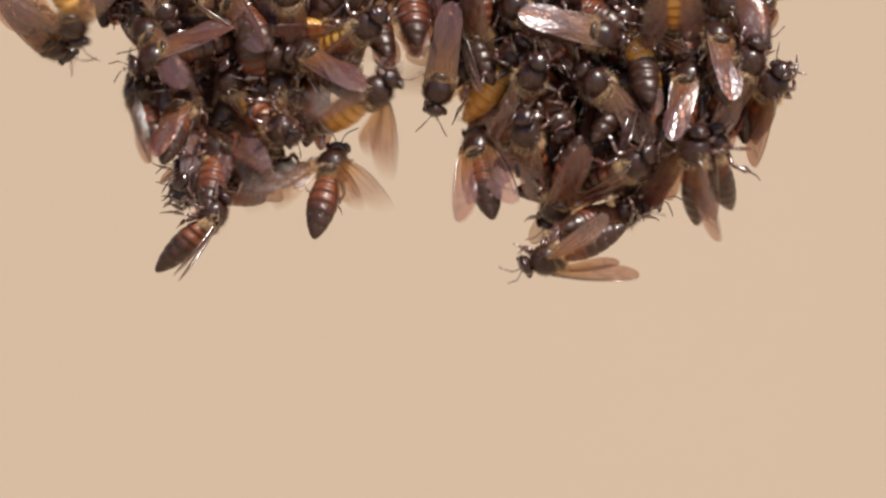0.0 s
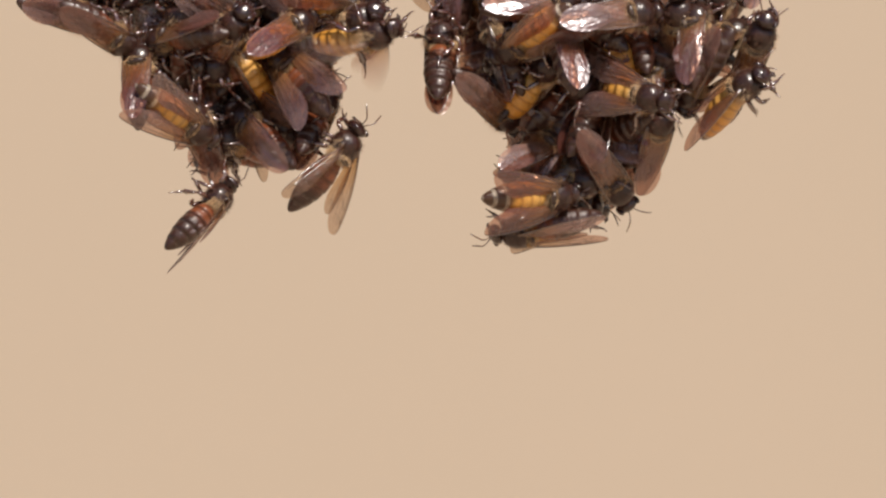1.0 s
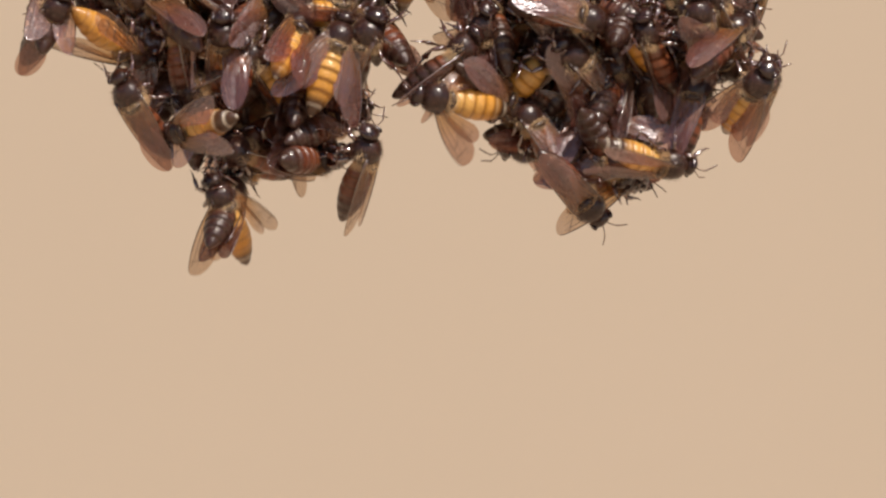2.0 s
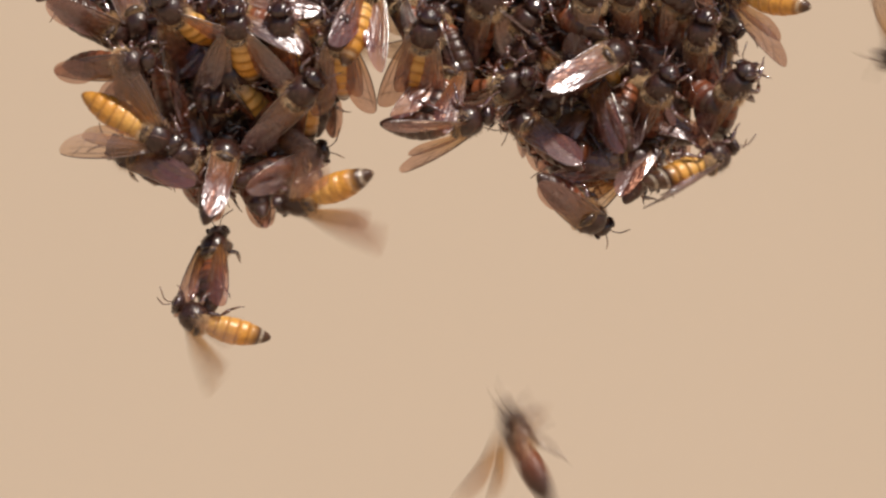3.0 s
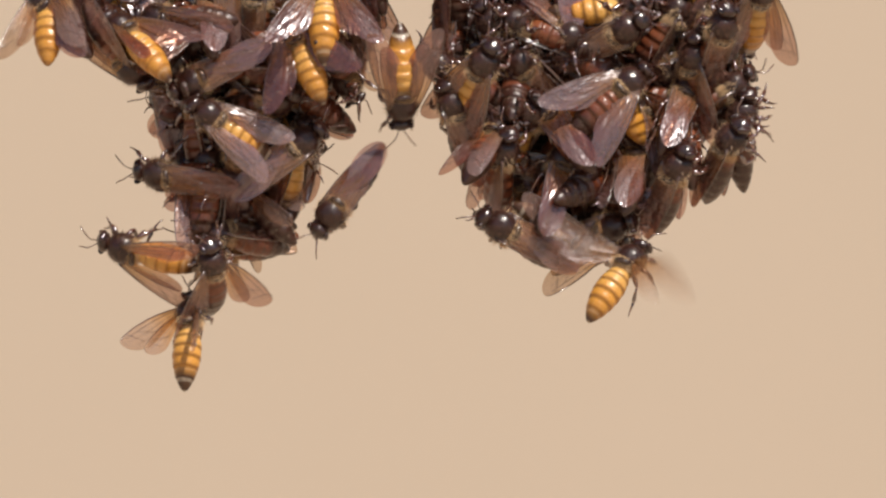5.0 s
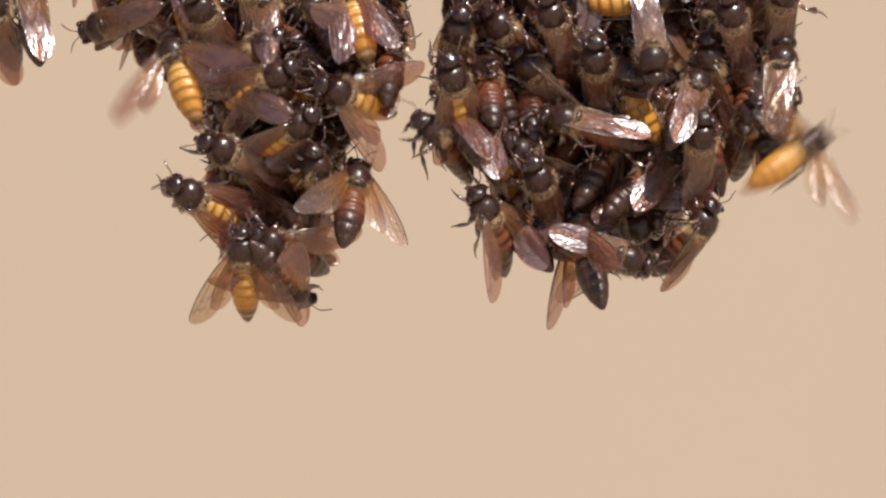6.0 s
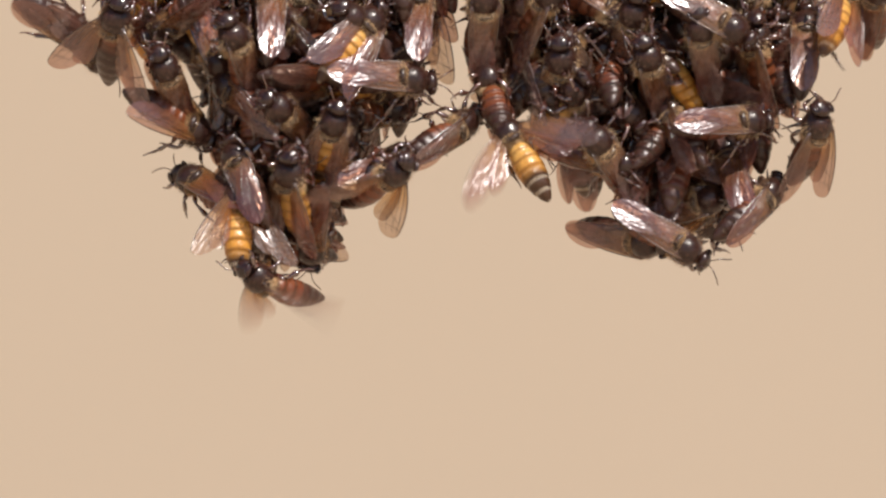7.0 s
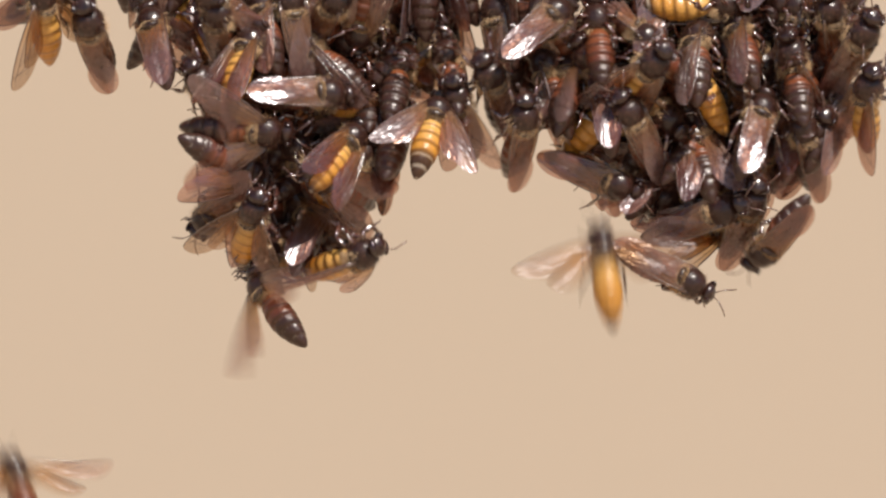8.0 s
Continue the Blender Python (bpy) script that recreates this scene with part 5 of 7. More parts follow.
    wings(crawlers[26], [(0, "f"), (3, "f"), (3.5, "v"), (4, "f"), (4.5, "s"), (6, "f"), (7.5, "f"), (8, "s")])
    walk(crawlers[27], along([
        (0, 24.3, -10.3, 10.7, 29, 32, 66),
        (0.17, 25.1, -8.1, 11.8, 46, -11, 84),
        (0.33, 25.8, -6.0, 13.0, 85, -42, 123),
        (0.5, 26.6, -3.8, 14.1, 143, -33, 181),
        (1, 26.3, -3.3, 14.2, -156, -37, 176),
        (1.5, 25.2, -4.4, 14.0, -106, -36, 179),
        (2, 24.0, -5.4, 13.7, -58, -33, -180),
        (2.5, 22.8, -6.5, 13.4, -11, -31, 179),
        (3, 21.9, -3.4, 15.4, -17, -31, 172),
        (3.5, 24.4, -5.1, 15.2, 10, -35, 182),
        (3.67, 23.7, -6.5, 12.8, -14, -12, 130),
        (3.83, 23.1, -7.9, 10.4, -13, 21, 88),
        (4, 22.4, -9.3, 8.0, 17, 41, 31),
        (4.17, 21.5, -8.6, 10.5, -11, 26, 90),
        (4.33, 20.6, -7.9, 13.1, -15, -1, 134),
        (4.5, 19.7, -7.2, 15.7, 3, -23, 181),
        (6, 23.6, -6.0, 14.4, 41, -30, 182),
        (6.17, 21.9, -6.9, 18.1, 15, -19, 122),
        (6.33, 20.1, -7.8, 21.8, 11, 7, 73),
        (6.5, 18.4, -8.7, 25.6, 29, 26, 19),
        (6.75, 18.5, -8.4, 27.3, 65, 33, 21),
        (7, 18.6, -8.2, 29.0, 103, 39, 19),
        (7.5, 19.5, -6.2, 29.5, 75, 39, -23),
        (7.75, 24.6, -8.6, 27.6, 68, 2, -6),
        (8, 29.6, -11.0, 25.7, 73, -36, 11),]))
    walk(crawlers[28], along([
        (0, 23.0, -5.6, 4.5, 17, -37, 173),
        (0.17, 24.1, -6.3, 4.7, 69, -37, -114),
        (0.33, 25.3, -7.1, 4.9, 91, -1, -66),
        (0.5, 26.4, -7.8, 5.0, 79, 39, -22),
        (0.67, 25.9, -7.1, 6.3, 27, 21, 5),
        (0.83, 25.4, -6.3, 7.5, -11, -8, 10),
        (1, 24.9, -5.6, 8.7, -56, -33, -7),
        (2.5, 18.7, -8.7, 7.0, -41, -35, 13),
        (3, 20.6, -7.5, 8.1, -37, -41, 20),
        (3.5, 20.8, -9.6, 10.2, -63, -32, -12),
        (3.75, 12.7, -10.3, 14.0, -15, -26, -34),
        (4, 4.6, -11.0, 17.8, 33, -37, -55),
        (4.25, 5.6, -8.8, 17.3, 38, 0, -56),
        (4.5, 6.6, -6.5, 16.9, 46, 37, -62),
        (5.25, 8.0, -6.5, 17.2, 96, 33, -49),
        (6, 9.4, -6.4, 17.5, 147, 40, -36),
        (6.5, 9.7, -6.4, 18.3, 140, 37, -15),
        (7, 12.7, -9.1, 17.2, 124, 30, 16),
        (7.5, 12.9, 6.0, 21.2, 124, 30, 16),
        (8, 13.2, -9.1, 25.2, 117, 30, 16),]))
    wings(crawlers[28], [(0, "f"), (3.5, "f"), (4, "v"), (4.5, "s"), (6, "s"), (6.5, "f"), (8, "f")])
    walk(crawlers[29], along([
        (0, 32.1, -5.5, 13.1, 68, 28, -14),
        (0.5, 31.1, -6.1, 12.2, 69, 37, -6),
        (1, 31.7, -5.7, 12.8, 74, 33, 15),
        (1.75, 34.9, -7.1, 16.9, 74, -3, -11),
        (2.5, 38.1, -8.5, 21.1, 55, -34, -43),
        (2.67, 37.8, -7.3, 22.4, 62, -63, 7),
        (2.83, 37.4, -6.1, 23.7, 131, -64, 116),
        (3, 37.1, -4.9, 25.0, 140, -35, 169),
        (3.17, 37.6, -4.8, 23.9, 152, 9, -149),
        (3.33, 38.1, -4.7, 22.8, 123, 48, -95),
        (3.5, 38.6, -4.6, 21.7, 61, 37, -12),
        (3.75, 38.0, -4.7, 22.7, 69, -1, -8),
        (4, 37.4, -4.9, 23.8, 81, -38, 2),
        (4.25, 37.3, -5.0, 25.8, 72, -1, 5),
        (4.5, 37.2, -5.1, 27.7, 58, 35, 16),
        (5, 37.8, -4.7, 27.4, 35, 8, 72),
        (5.5, 38.5, -4.4, 27.0, 43, -24, 121),
        (6, 39.2, -4.0, 26.7, 80, -36, 187),
        (6.25, 42.8, -6.8, 29.4, 84, -35, -113),
        (6.5, 46.3, -9.6, 32.2, 86, -31, -56),
        (6.75, 48.3, -9.3, 35.3, 87, 4, -46),
        (7, 50.2, -8.9, 38.4, 81, 40, -34),
        (7.5, 40.2, -5.2, 39.8, 94, 31, 14),
        (8, 40.3, -6.5, 39.6, 95, 34, 32),]))
    walk(crawlers[30], along([
        (0, 35.5, -11.0, 10.6, 88, 25, -50),
        (0.5, 25.7, 6.0, 14.0, 88, 25, -50),
        (1, 24.9, 6.0, 14.0, 88, 25, -50),
        (2.5, 31.7, 6.0, 21.1, 88, 25, -50),
        (3, 30.9, -4.6, 14.6, 59, -35, -35),
        (3.5, 30.9, -7.3, 14.7, 65, -39, -9),
        (3.75, 31.2, -8.5, 14.8, 78, 0, 7),
        (4, 31.5, -9.6, 14.9, 81, 41, 18),
        (4.25, 31.5, -8.9, 14.8, 76, 36, -18),
        (4.5, 31.4, -8.2, 14.8, 69, 35, -52),
        (6, 32.2, -9.3, 18.3, 86, 32, -6),
        (6.5, 22.9, -8.0, 22.8, 104, 41, -5),
        (6.75, 22.7, -7.9, 22.3, 119, 2, -30),
        (7, 22.6, -7.8, 21.7, 118, -40, -49),
        (7.25, 22.7, -7.5, 21.4, 115, -2, -27),
        (7.5, 22.9, -7.2, 21.1, 96, 32, 2),
        (8, 21.9, -6.3, 22.0, 106, -37, 8),]))
    wings(crawlers[30], [(0, "v"), (0.5, "f"), (6, "f"), (6.5, "s"), (7, "f"), (7.5, "f"), (8, "s")])
    walk(crawlers[31], along([
        (0, 38.6, -6.3, 11.8, 96, 35, -60),
        (0.5, 36.0, -6.4, 18.5, 72, 40, -36),
        (0.67, 36.8, -7.1, 19.8, 115, -4, -48),
        (0.83, 37.6, -7.9, 21.1, 165, -42, -22),
        (1, 38.4, -8.6, 22.4, -117, -36, 36),
        (1.75, 39.6, -7.3, 26.5, -65, -30, 23),
        (2.5, 40.8, -6.0, 30.6, -14, -34, 10),
        (3, 38.9, -6.5, 35.9, -30, -37, -62),
        (3.25, 43.8, -7.1, 36.0, 9, -47, -16),
        (3.5, 48.7, -7.8, 36.2, 46, -33, 27),
        (4, 44.8, -6.2, 36.4, 42, -39, -42),
        (4.5, 36.8, 6.0, 36.9, 42, -39, -42),
        (5.25, 40.3, -0.0, 37.6, 69, -7, -17),
        (6, 43.8, -6.0, 38.3, 84, 32, -8),
        (6.17, 43.4, -5.8, 36.8, 118, 16, -70),
        (6.33, 43.0, -5.7, 35.3, 123, -17, -118),
        (6.5, 42.6, -5.5, 33.8, 95, -41, 179),
        (6.67, 41.8, -5.3, 33.6, 90, -43, 119),
        (6.83, 41.0, -5.1, 33.5, 86, -42, 59),
        (7, 40.3, -4.9, 33.3, 85, -38, 2),
        (7.17, 39.5, -5.4, 31.8, 77, -47, -56),
        (7.33, 38.8, -6.0, 30.2, 61, -46, -120),
        (7.5, 38.1, -6.6, 28.7, 55, -36, 183),
        (7.67, 38.9, -6.3, 28.0, 58, -30, 135),
        (7.83, 39.7, -6.0, 27.4, 65, -27, 90),
        (8, 40.5, -5.7, 26.7, 72, -29, 44),]))
    walk(crawlers[32], along([
        (0, 39.0, -11.0, 26.9, 99, -37, 23),
        (0.5, 38.7, -11.1, 27.7, 87, -35, 9),
        (1, 37.5, -9.2, 27.2, 85, -35, -31),
        (1.75, 37.6, -8.8, 28.3, 94, 1, -4),
        (2.5, 37.8, -8.5, 29.5, 85, 38, 23),
        (3, 38.3, -6.6, 29.5, 85, 35, -37),
        (3.25, 38.5, -7.6, 28.5, 79, -1, -36),
        (3.5, 38.7, -8.7, 27.5, 72, -36, -40),
        (3.75, 39.9, -9.2, 32.0, 78, 2, -10),
        (4, 41.1, -9.7, 36.5, 63, 39, 23),
        (4.5, 38.5, -9.5, 34.6, 63, 34, 35),
        (6, 37.2, -8.2, 35.7, 103, 37, 6),
        (6.25, 36.1, -9.6, 35.7, 102, 1, 16),
        (6.5, 35.0, -11.0, 35.7, 108, -34, 27),
        (6.67, 35.6, -8.1, 34.1, 107, -33, 81),
        (6.83, 36.1, -5.2, 32.5, 106, -34, 135),
        (7, 36.6, -2.4, 30.8, 105, -35, 189),
        (7.17, 35.8, -4.2, 31.6, 67, -24, 121),
        (7.33, 35.1, -5.9, 32.4, 59, 11, 71),
        (7.5, 34.3, -7.7, 33.2, 85, 37, 10),
        (7.67, 34.6, -7.6, 32.9, 61, 13, 68),
        (7.83, 35.0, -7.5, 32.7, 67, -19, 115),
        (8, 35.4, -7.4, 32.4, 100, -33, 178),]))
    wings(crawlers[32], [(0, "f"), (0.5, "s"), (1, "f"), (3, "f"), (3.5, "s"), (4, "f"), (8, "f")])
    walk(crawlers[33], along([
        (0, 45.3, -8.4, 20.7, 64, 41, -34),
        (0.5, 44.8, -8.3, 23.0, 56, 42, -21),
        (1, 45.7, -5.9, 25.2, 69, 39, 1),
        (1.75, 45.9, -6.6, 22.2, 72, 41, 39),
        (2.5, 46.0, -7.2, 19.2, 72, 44, 79),
        (2.75, 44.0, -8.5, 20.9, 69, 38, 18),
        (3, 42.0, -9.7, 22.6, 61, 38, -39),
        (3.5, 40.9, -8.5, 22.8, 50, 29, -11),
        (4, 41.7, -8.8, 22.5, 53, 35, -0),
        (4.5, 40.8, -5.0, 21.6, 48, 27, -6),
        (5, 41.5, -4.3, 22.0, 82, 20, -70),
        (5.5, 42.3, -3.6, 22.5, 92, -10, -121),
        (6, 43.1, -3.0, 22.9, 73, -36, 181),
        (6.17, 42.2, -5.6, 22.3, 99, -19, -116),
        (6.33, 41.4, -8.2, 21.7, 97, 9, -65),
        (6.5, 40.6, -10.8, 21.1, 72, 25, -6),
        (7, 40.9, -9.8, 19.3, 74, 35, 39),
        (7.5, 38.8, -5.7, 23.0, 43, 33, 10),
        (8, 36.9, -4.9, 23.0, 60, 35, 5),]))
    wings(crawlers[33], [(0, "s"), (0.5, "f"), (6.5, "f"), (7, "s"), (7.5, "f"), (8, "f")])
    walk(crawlers[34], along([
        (0, 41.3, -10.9, 23.3, 61, 18, 34),
        (0.5, 40.5, -7.2, 23.8, 79, 35, -3),
        (0.75, 40.6, -6.7, 25.2, 61, -6, -14),
        (1, 40.7, -6.2, 26.6, 29, -39, -42),
        (2.5, 40.9, -9.2, 30.2, 73, -35, -31),
        (2.75, 37.6, -7.6, 32.7, 86, -0, -4),
        (3, 34.3, -6.0, 35.3, 82, 37, 20),
        (3.5, 41.5, -9.5, 30.9, 75, 40, -32),
        (3.67, 41.3, -7.6, 32.3, 110, 25, -95),
        (3.83, 41.1, -5.7, 33.7, 117, -7, -138),
        (4, 40.9, -3.8, 35.1, 96, -34, 171),
        (4.5, 35.6, 6.0, 33.5, 96, -34, 171),
        (5, 38.2, 1.1, 31.8, 91, -38, 112),
        (5.5, 40.8, -3.8, 30.2, 84, -36, 52),
        (6, 43.4, -8.7, 28.6, 83, -30, -5),
        (6.25, 45.5, -9.3, 28.6, 82, -33, 43),
        (6.5, 47.5, -9.9, 28.5, 83, -36, 93),
        (7, 33.5, 6.0, 31.3, 83, -36, 93),
        (7.5, 34.4, 6.0, 34.0, 83, -36, 93),
        (7.75, 38.8, -1.4, 35.4, 58, -4, 50),
        (8, 43.2, -8.8, 36.7, 58, 35, 15),]))
    walk(crawlers[35], along([
        (0, 34.1, -9.4, 21.3, 77, -34, -19),
        (0.5, 32.1, -7.8, 21.7, 79, -33, -40),
        (1, 30.8, 6.0, 21.7, 79, -33, -40),
        (2.5, 31.7, 6.0, 22.0, 79, -33, -40),
        (3, 31.6, -7.4, 22.1, 66, 35, -34),
        (3.25, 31.8, -9.2, 23.0, 54, 0, -15),
        (3.5, 31.9, -11.0, 23.9, 52, -37, 0),
        (3.75, 31.8, -8.4, 23.1, 54, -2, 8),
        (4, 31.7, -5.7, 22.4, 52, 33, 15),
        (4.25, 32.7, -5.5, 24.2, 62, -3, 7),
        (4.5, 33.7, -5.3, 26.1, 69, -39, 4),
        (6, 30.6, -11.0, 26.0, 68, -38, 8),
        (6.5, 30.7, -11.0, 22.7, 58, -39, 3),
        (7, 29.2, -11.0, 22.4, 3, -23, -18),
        (7.5, 29.5, -11.0, 22.2, 57, -37, 3),
        (7.75, 33.3, -8.9, 22.6, 83, -3, 21),
        (8, 37.0, -6.8, 22.9, 103, 35, 23),]))
    walk(crawlers[36], along([
        (0, 27.8, -5.2, 27.0, 102, -35, 180),
        (0.17, 25.9, -5.1, 27.7, 70, -18, 124),
        (0.33, 24.0, -5.0, 28.4, 63, 15, 83),
        (0.5, 22.1, -4.9, 29.2, 84, 43, 31),
        (0.75, 20.6, -7.9, 27.9, 94, 4, 24),
        (1, 19.1, -11.0, 26.6, 102, -36, 24),
        (1.75, 21.4, -8.0, 24.6, 124, 6, 29),
        (2.5, 23.7, -5.0, 22.7, 152, 47, 14),
        (2.75, 24.4, -5.6, 22.8, 139, 7, -5),
        (3, 25.1, -6.2, 22.9, 113, -26, -34),
        (3.5, 37.2, -5.3, 15.8, 103, 31, 1),
        (3.75, 38.3, -5.6, 17.3, 85, -4, -11),
        (4, 39.3, -5.9, 18.7, 57, -31, -35),
        (4.5, 39.1, -8.2, 18.5, 53, 35, -52),
        (6, 38.6, -5.6, 21.4, 72, 38, -55),
        (6.5, 35.3, -6.0, 22.5, 66, 36, 6),
        (6.75, 32.8, -5.9, 19.0, 87, 1, -4),
        (7, 30.2, -5.9, 15.6, 106, -36, -1),
        (7.25, 29.6, -7.3, 15.9, 87, 2, -1),
        (7.5, 29.1, -8.8, 16.3, 63, 38, 14),
        (8, 27.9, -4.8, 13.1, 66, 41, 19),]))
    wings(crawlers[36], [(0, "f"), (3, "f"), (3.5, "s"), (4, "f"), (8, "f")])
    walk(crawlers[37], along([
        (0, 43.0, -8.2, 35.0, 108, -32, -13),
        (0.5, 29.7, -9.3, 34.7, 110, 26, 19),
        (0.67, 29.4, -7.0, 32.4, 88, 11, 75),
        (0.83, 29.2, -4.8, 30.2, 87, -14, 123),
        (1, 29.0, -2.6, 28.0, 108, -31, 181),
        (1.5, 30.1, -4.9, 27.4, 120, -0, -137),
        (2, 31.3, -7.2, 26.8, 108, 30, -94),
        (2.5, 32.4, -9.5, 26.2, 69, 40, -32),
        (3, 28.1, -7.7, 35.4, 90, 39, -21),
        (3.5, 31.3, -5.0, 37.3, 83, 41, -15),
        (3.75, 31.0, -5.5, 37.6, 74, 4, 6),
        (4, 30.7, -6.1, 38.0, 79, -35, 25),
        (4.25, 30.2, -6.1, 38.6, 80, 1, 23),
        (4.5, 29.7, -6.0, 39.2, 83, 37, 20),
        (5, 30.8, -4.8, 37.2, 60, 12, 76),
        (5.5, 31.9, -3.6, 35.3, 66, -20, 122),
        (6, 33.0, -2.4, 33.3, 99, -34, 183),
        (6.5, 28.6, -5.4, 29.5, 96, -36, 184),
        (6.67, 27.7, -6.6, 30.6, 126, -19, -112),
        (6.83, 26.8, -7.8, 31.7, 127, 12, -62),
        (7, 26.0, -9.0, 32.8, 100, 32, -2),
        (7.5, 28.9, -7.5, 37.1, 94, 36, 50),
        (7.75, 28.4, -7.3, 37.5, 112, -1, 6),
        (8, 27.8, -7.0, 37.9, 98, -41, -39),]))
    wings(crawlers[37], [(0, "f"), (3.5, "f"), (4, "s"), (4.5, "f"), (8, "f")])
    walk(crawlers[38], along([
        (0, -4.6, -4.8, 35.0, 99, -35, 188),
        (0.5, -15.2, 6.0, 33.8, 99, -35, 188),
        (1, -9.8, 6.0, 32.6, 99, -35, 188),
        (2.5, -4.9, -3.6, 29.0, 158, -38, 180),
        (2.67, -0.8, -4.8, 30.6, 158, 5, -145),
        (2.83, 3.4, -6.0, 32.2, 128, 39, -98),
        (3, 7.5, -7.2, 33.9, 75, 32, -31),
        (3.5, 8.1, -8.8, 34.1, 77, -25, -34),
        (3.75, 2.9, -8.8, 34.2, 68, 5, -19),
        (4, -2.3, -8.8, 34.3, 48, 31, 4),
        (4.5, 1.8, -8.6, 31.1, 120, 39, -15),
        (5, 2.0, -7.8, 30.1, 146, 10, -69),
        (5.5, 2.1, -6.9, 29.1, 140, -26, -113),
        (6, 2.3, -6.1, 28.2, 99, -43, 180),
        (6.5, -0.6, -4.1, 28.3, 100, -32, 182),
        (6.67, -2.2, -4.6, 31.1, 72, -21, 120),
        (6.83, -3.8, -5.2, 33.8, 66, 6, 71),
        (7, -5.4, -5.7, 36.5, 85, 27, 17),
        (7.5, -8.3, -8.6, 36.6, 84, -31, 45),
        (8, -0.8, -11.0, 40.1, 41, -35, -5),]))
    wings(crawlers[38], [(0, "f"), (3, "f"), (3.5, "s"), (4, "s"), (4.5, "f"), (8, "f")])
    walk(crawlers[39], along([
        (0, -46.2, 6.0, 37.2, 138, -33, 19),
        (0.5, -46.6, 6.0, 37.2, 138, -33, 19),
        (1, -50.1, 6.0, 37.2, 138, -33, 19),
        (2.5, -47.0, 6.0, 37.2, 138, -33, 19),
        (3, -45.0, 6.0, 37.2, 138, -33, 19),
        (3.5, -52.2, -6.1, 37.2, 138, -33, 19),
        (3.75, -55.3, -7.2, 36.0, 130, 1, -9),
        (4, -58.5, -8.2, 34.7, 140, 34, -37),
        (4.5, -41.8, 6.0, 35.2, 140, 34, -37),
        (6, -66.4, -5.6, 36.8, 105, 31, -13),
        (6.25, -67.6, -7.4, 37.5, 97, -2, 3),
        (6.5, -68.9, -9.2, 38.1, 99, -35, 18),
        (6.75, -67.0, -8.1, 37.5, 35, -34, 23),
        (7, -65.1, -7.0, 36.8, -29, -37, 27),
        (7.5, -54.9, 6.0, 40.5, -29, -37, 27),
        (7.75, -62.9, -1.4, 42.3, -7, 3, 20),
        (8, -70.8, -8.7, 44.1, 25, 36, -5),]))
    wings(crawlers[39], [(0, "f"), (3.5, "f"), (4, "s"), (4.5, "f"), (8, "f")])
    walk(crawlers[40], along([
        (0, -17.4, 6.0, 35.9, 151, 33, 23),
        (0.5, -17.4, 6.0, 35.9, 151, 33, 23),
        (1, -17.4, 6.0, 35.9, 151, 33, 23),
        (2.5, -17.4, 6.0, 35.9, 151, 33, 23),
        (3, -17.4, 6.0, 35.9, 151, 33, 23),
        (3.5, -17.4, -7.7, 35.9, 151, 33, 23),
        (4, -25.7, -5.1, 36.4, 101, 35, -1),
        (4.5, -28.4, -4.9, 39.7, 86, 37, -53),
        (5.25, -24.6, -6.6, 38.5, 88, -8, -16),
        (6, -20.7, -8.4, 37.3, 124, -41, 36),
        (6.25, -21.0, -6.6, 37.6, 98, -7, 0),
        (6.5, -21.3, -4.8, 38.0, 95, 34, -25),
        (6.75, -21.7, -6.6, 36.5, 111, 33, 11),
        (7, -22.1, -8.3, 34.9, 126, 41, 47),
        (7.17, -22.1, -7.1, 34.3, 104, 18, 95),
        (7.33, -22.1, -5.8, 33.6, 104, -11, 132),
        (7.5, -22.1, -4.6, 33.0, 126, -33, 178),
        (8, -20.8, -5.1, 32.6, 80, -35, 188),]))
    walk(crawlers[41], along([
        (0, -15.5, 6.0, 37.1, 73, 36, -47),
        (0.5, -15.5, 6.0, 37.1, 73, 36, -47),
        (1, -15.5, 6.0, 37.1, 73, 36, -47),
        (2.5, -15.5, 6.0, 37.1, 73, 36, -47),
        (3, -15.5, 6.0, 37.1, 73, 36, -47),
        (3.5, -15.5, -6.8, 37.1, 73, 36, -47),
        (4, -27.5, -9.3, 29.3, 25, 3, -48),
        (4.25, -27.6, -8.6, 28.4, 45, 14, -23),
        (4.5, -27.6, -7.9, 27.5, 59, 33, -0),
        (5, -26.9, -6.4, 26.4, 16, 31, 70),
        (5.5, -26.2, -4.8, 25.4, 0, -2, 122),
        (6, -25.5, -3.3, 24.3, 17, -35, 175),
        (6.5, -24.7, -4.4, 25.6, 38, -39, 174),
        (7, -25.0, -5.2, 25.0, 93, -39, 183),
        (7.17, -26.6, -6.6, 25.9, 135, -31, -106),
        (7.33, -28.1, -7.9, 26.8, 146, 2, -58),
        (7.5, -29.6, -9.3, 27.7, 127, 32, -6),
        (7.67, -28.1, -7.0, 28.8, 146, 3, -59),
        (7.83, -26.7, -4.7, 29.9, 135, -30, -109),
        (8, -25.3, -2.4, 31.1, 95, -37, 182),]))
    wings(crawlers[41], [(0, "f"), (7, "f"), (7.5, "s"), (8, "f")])
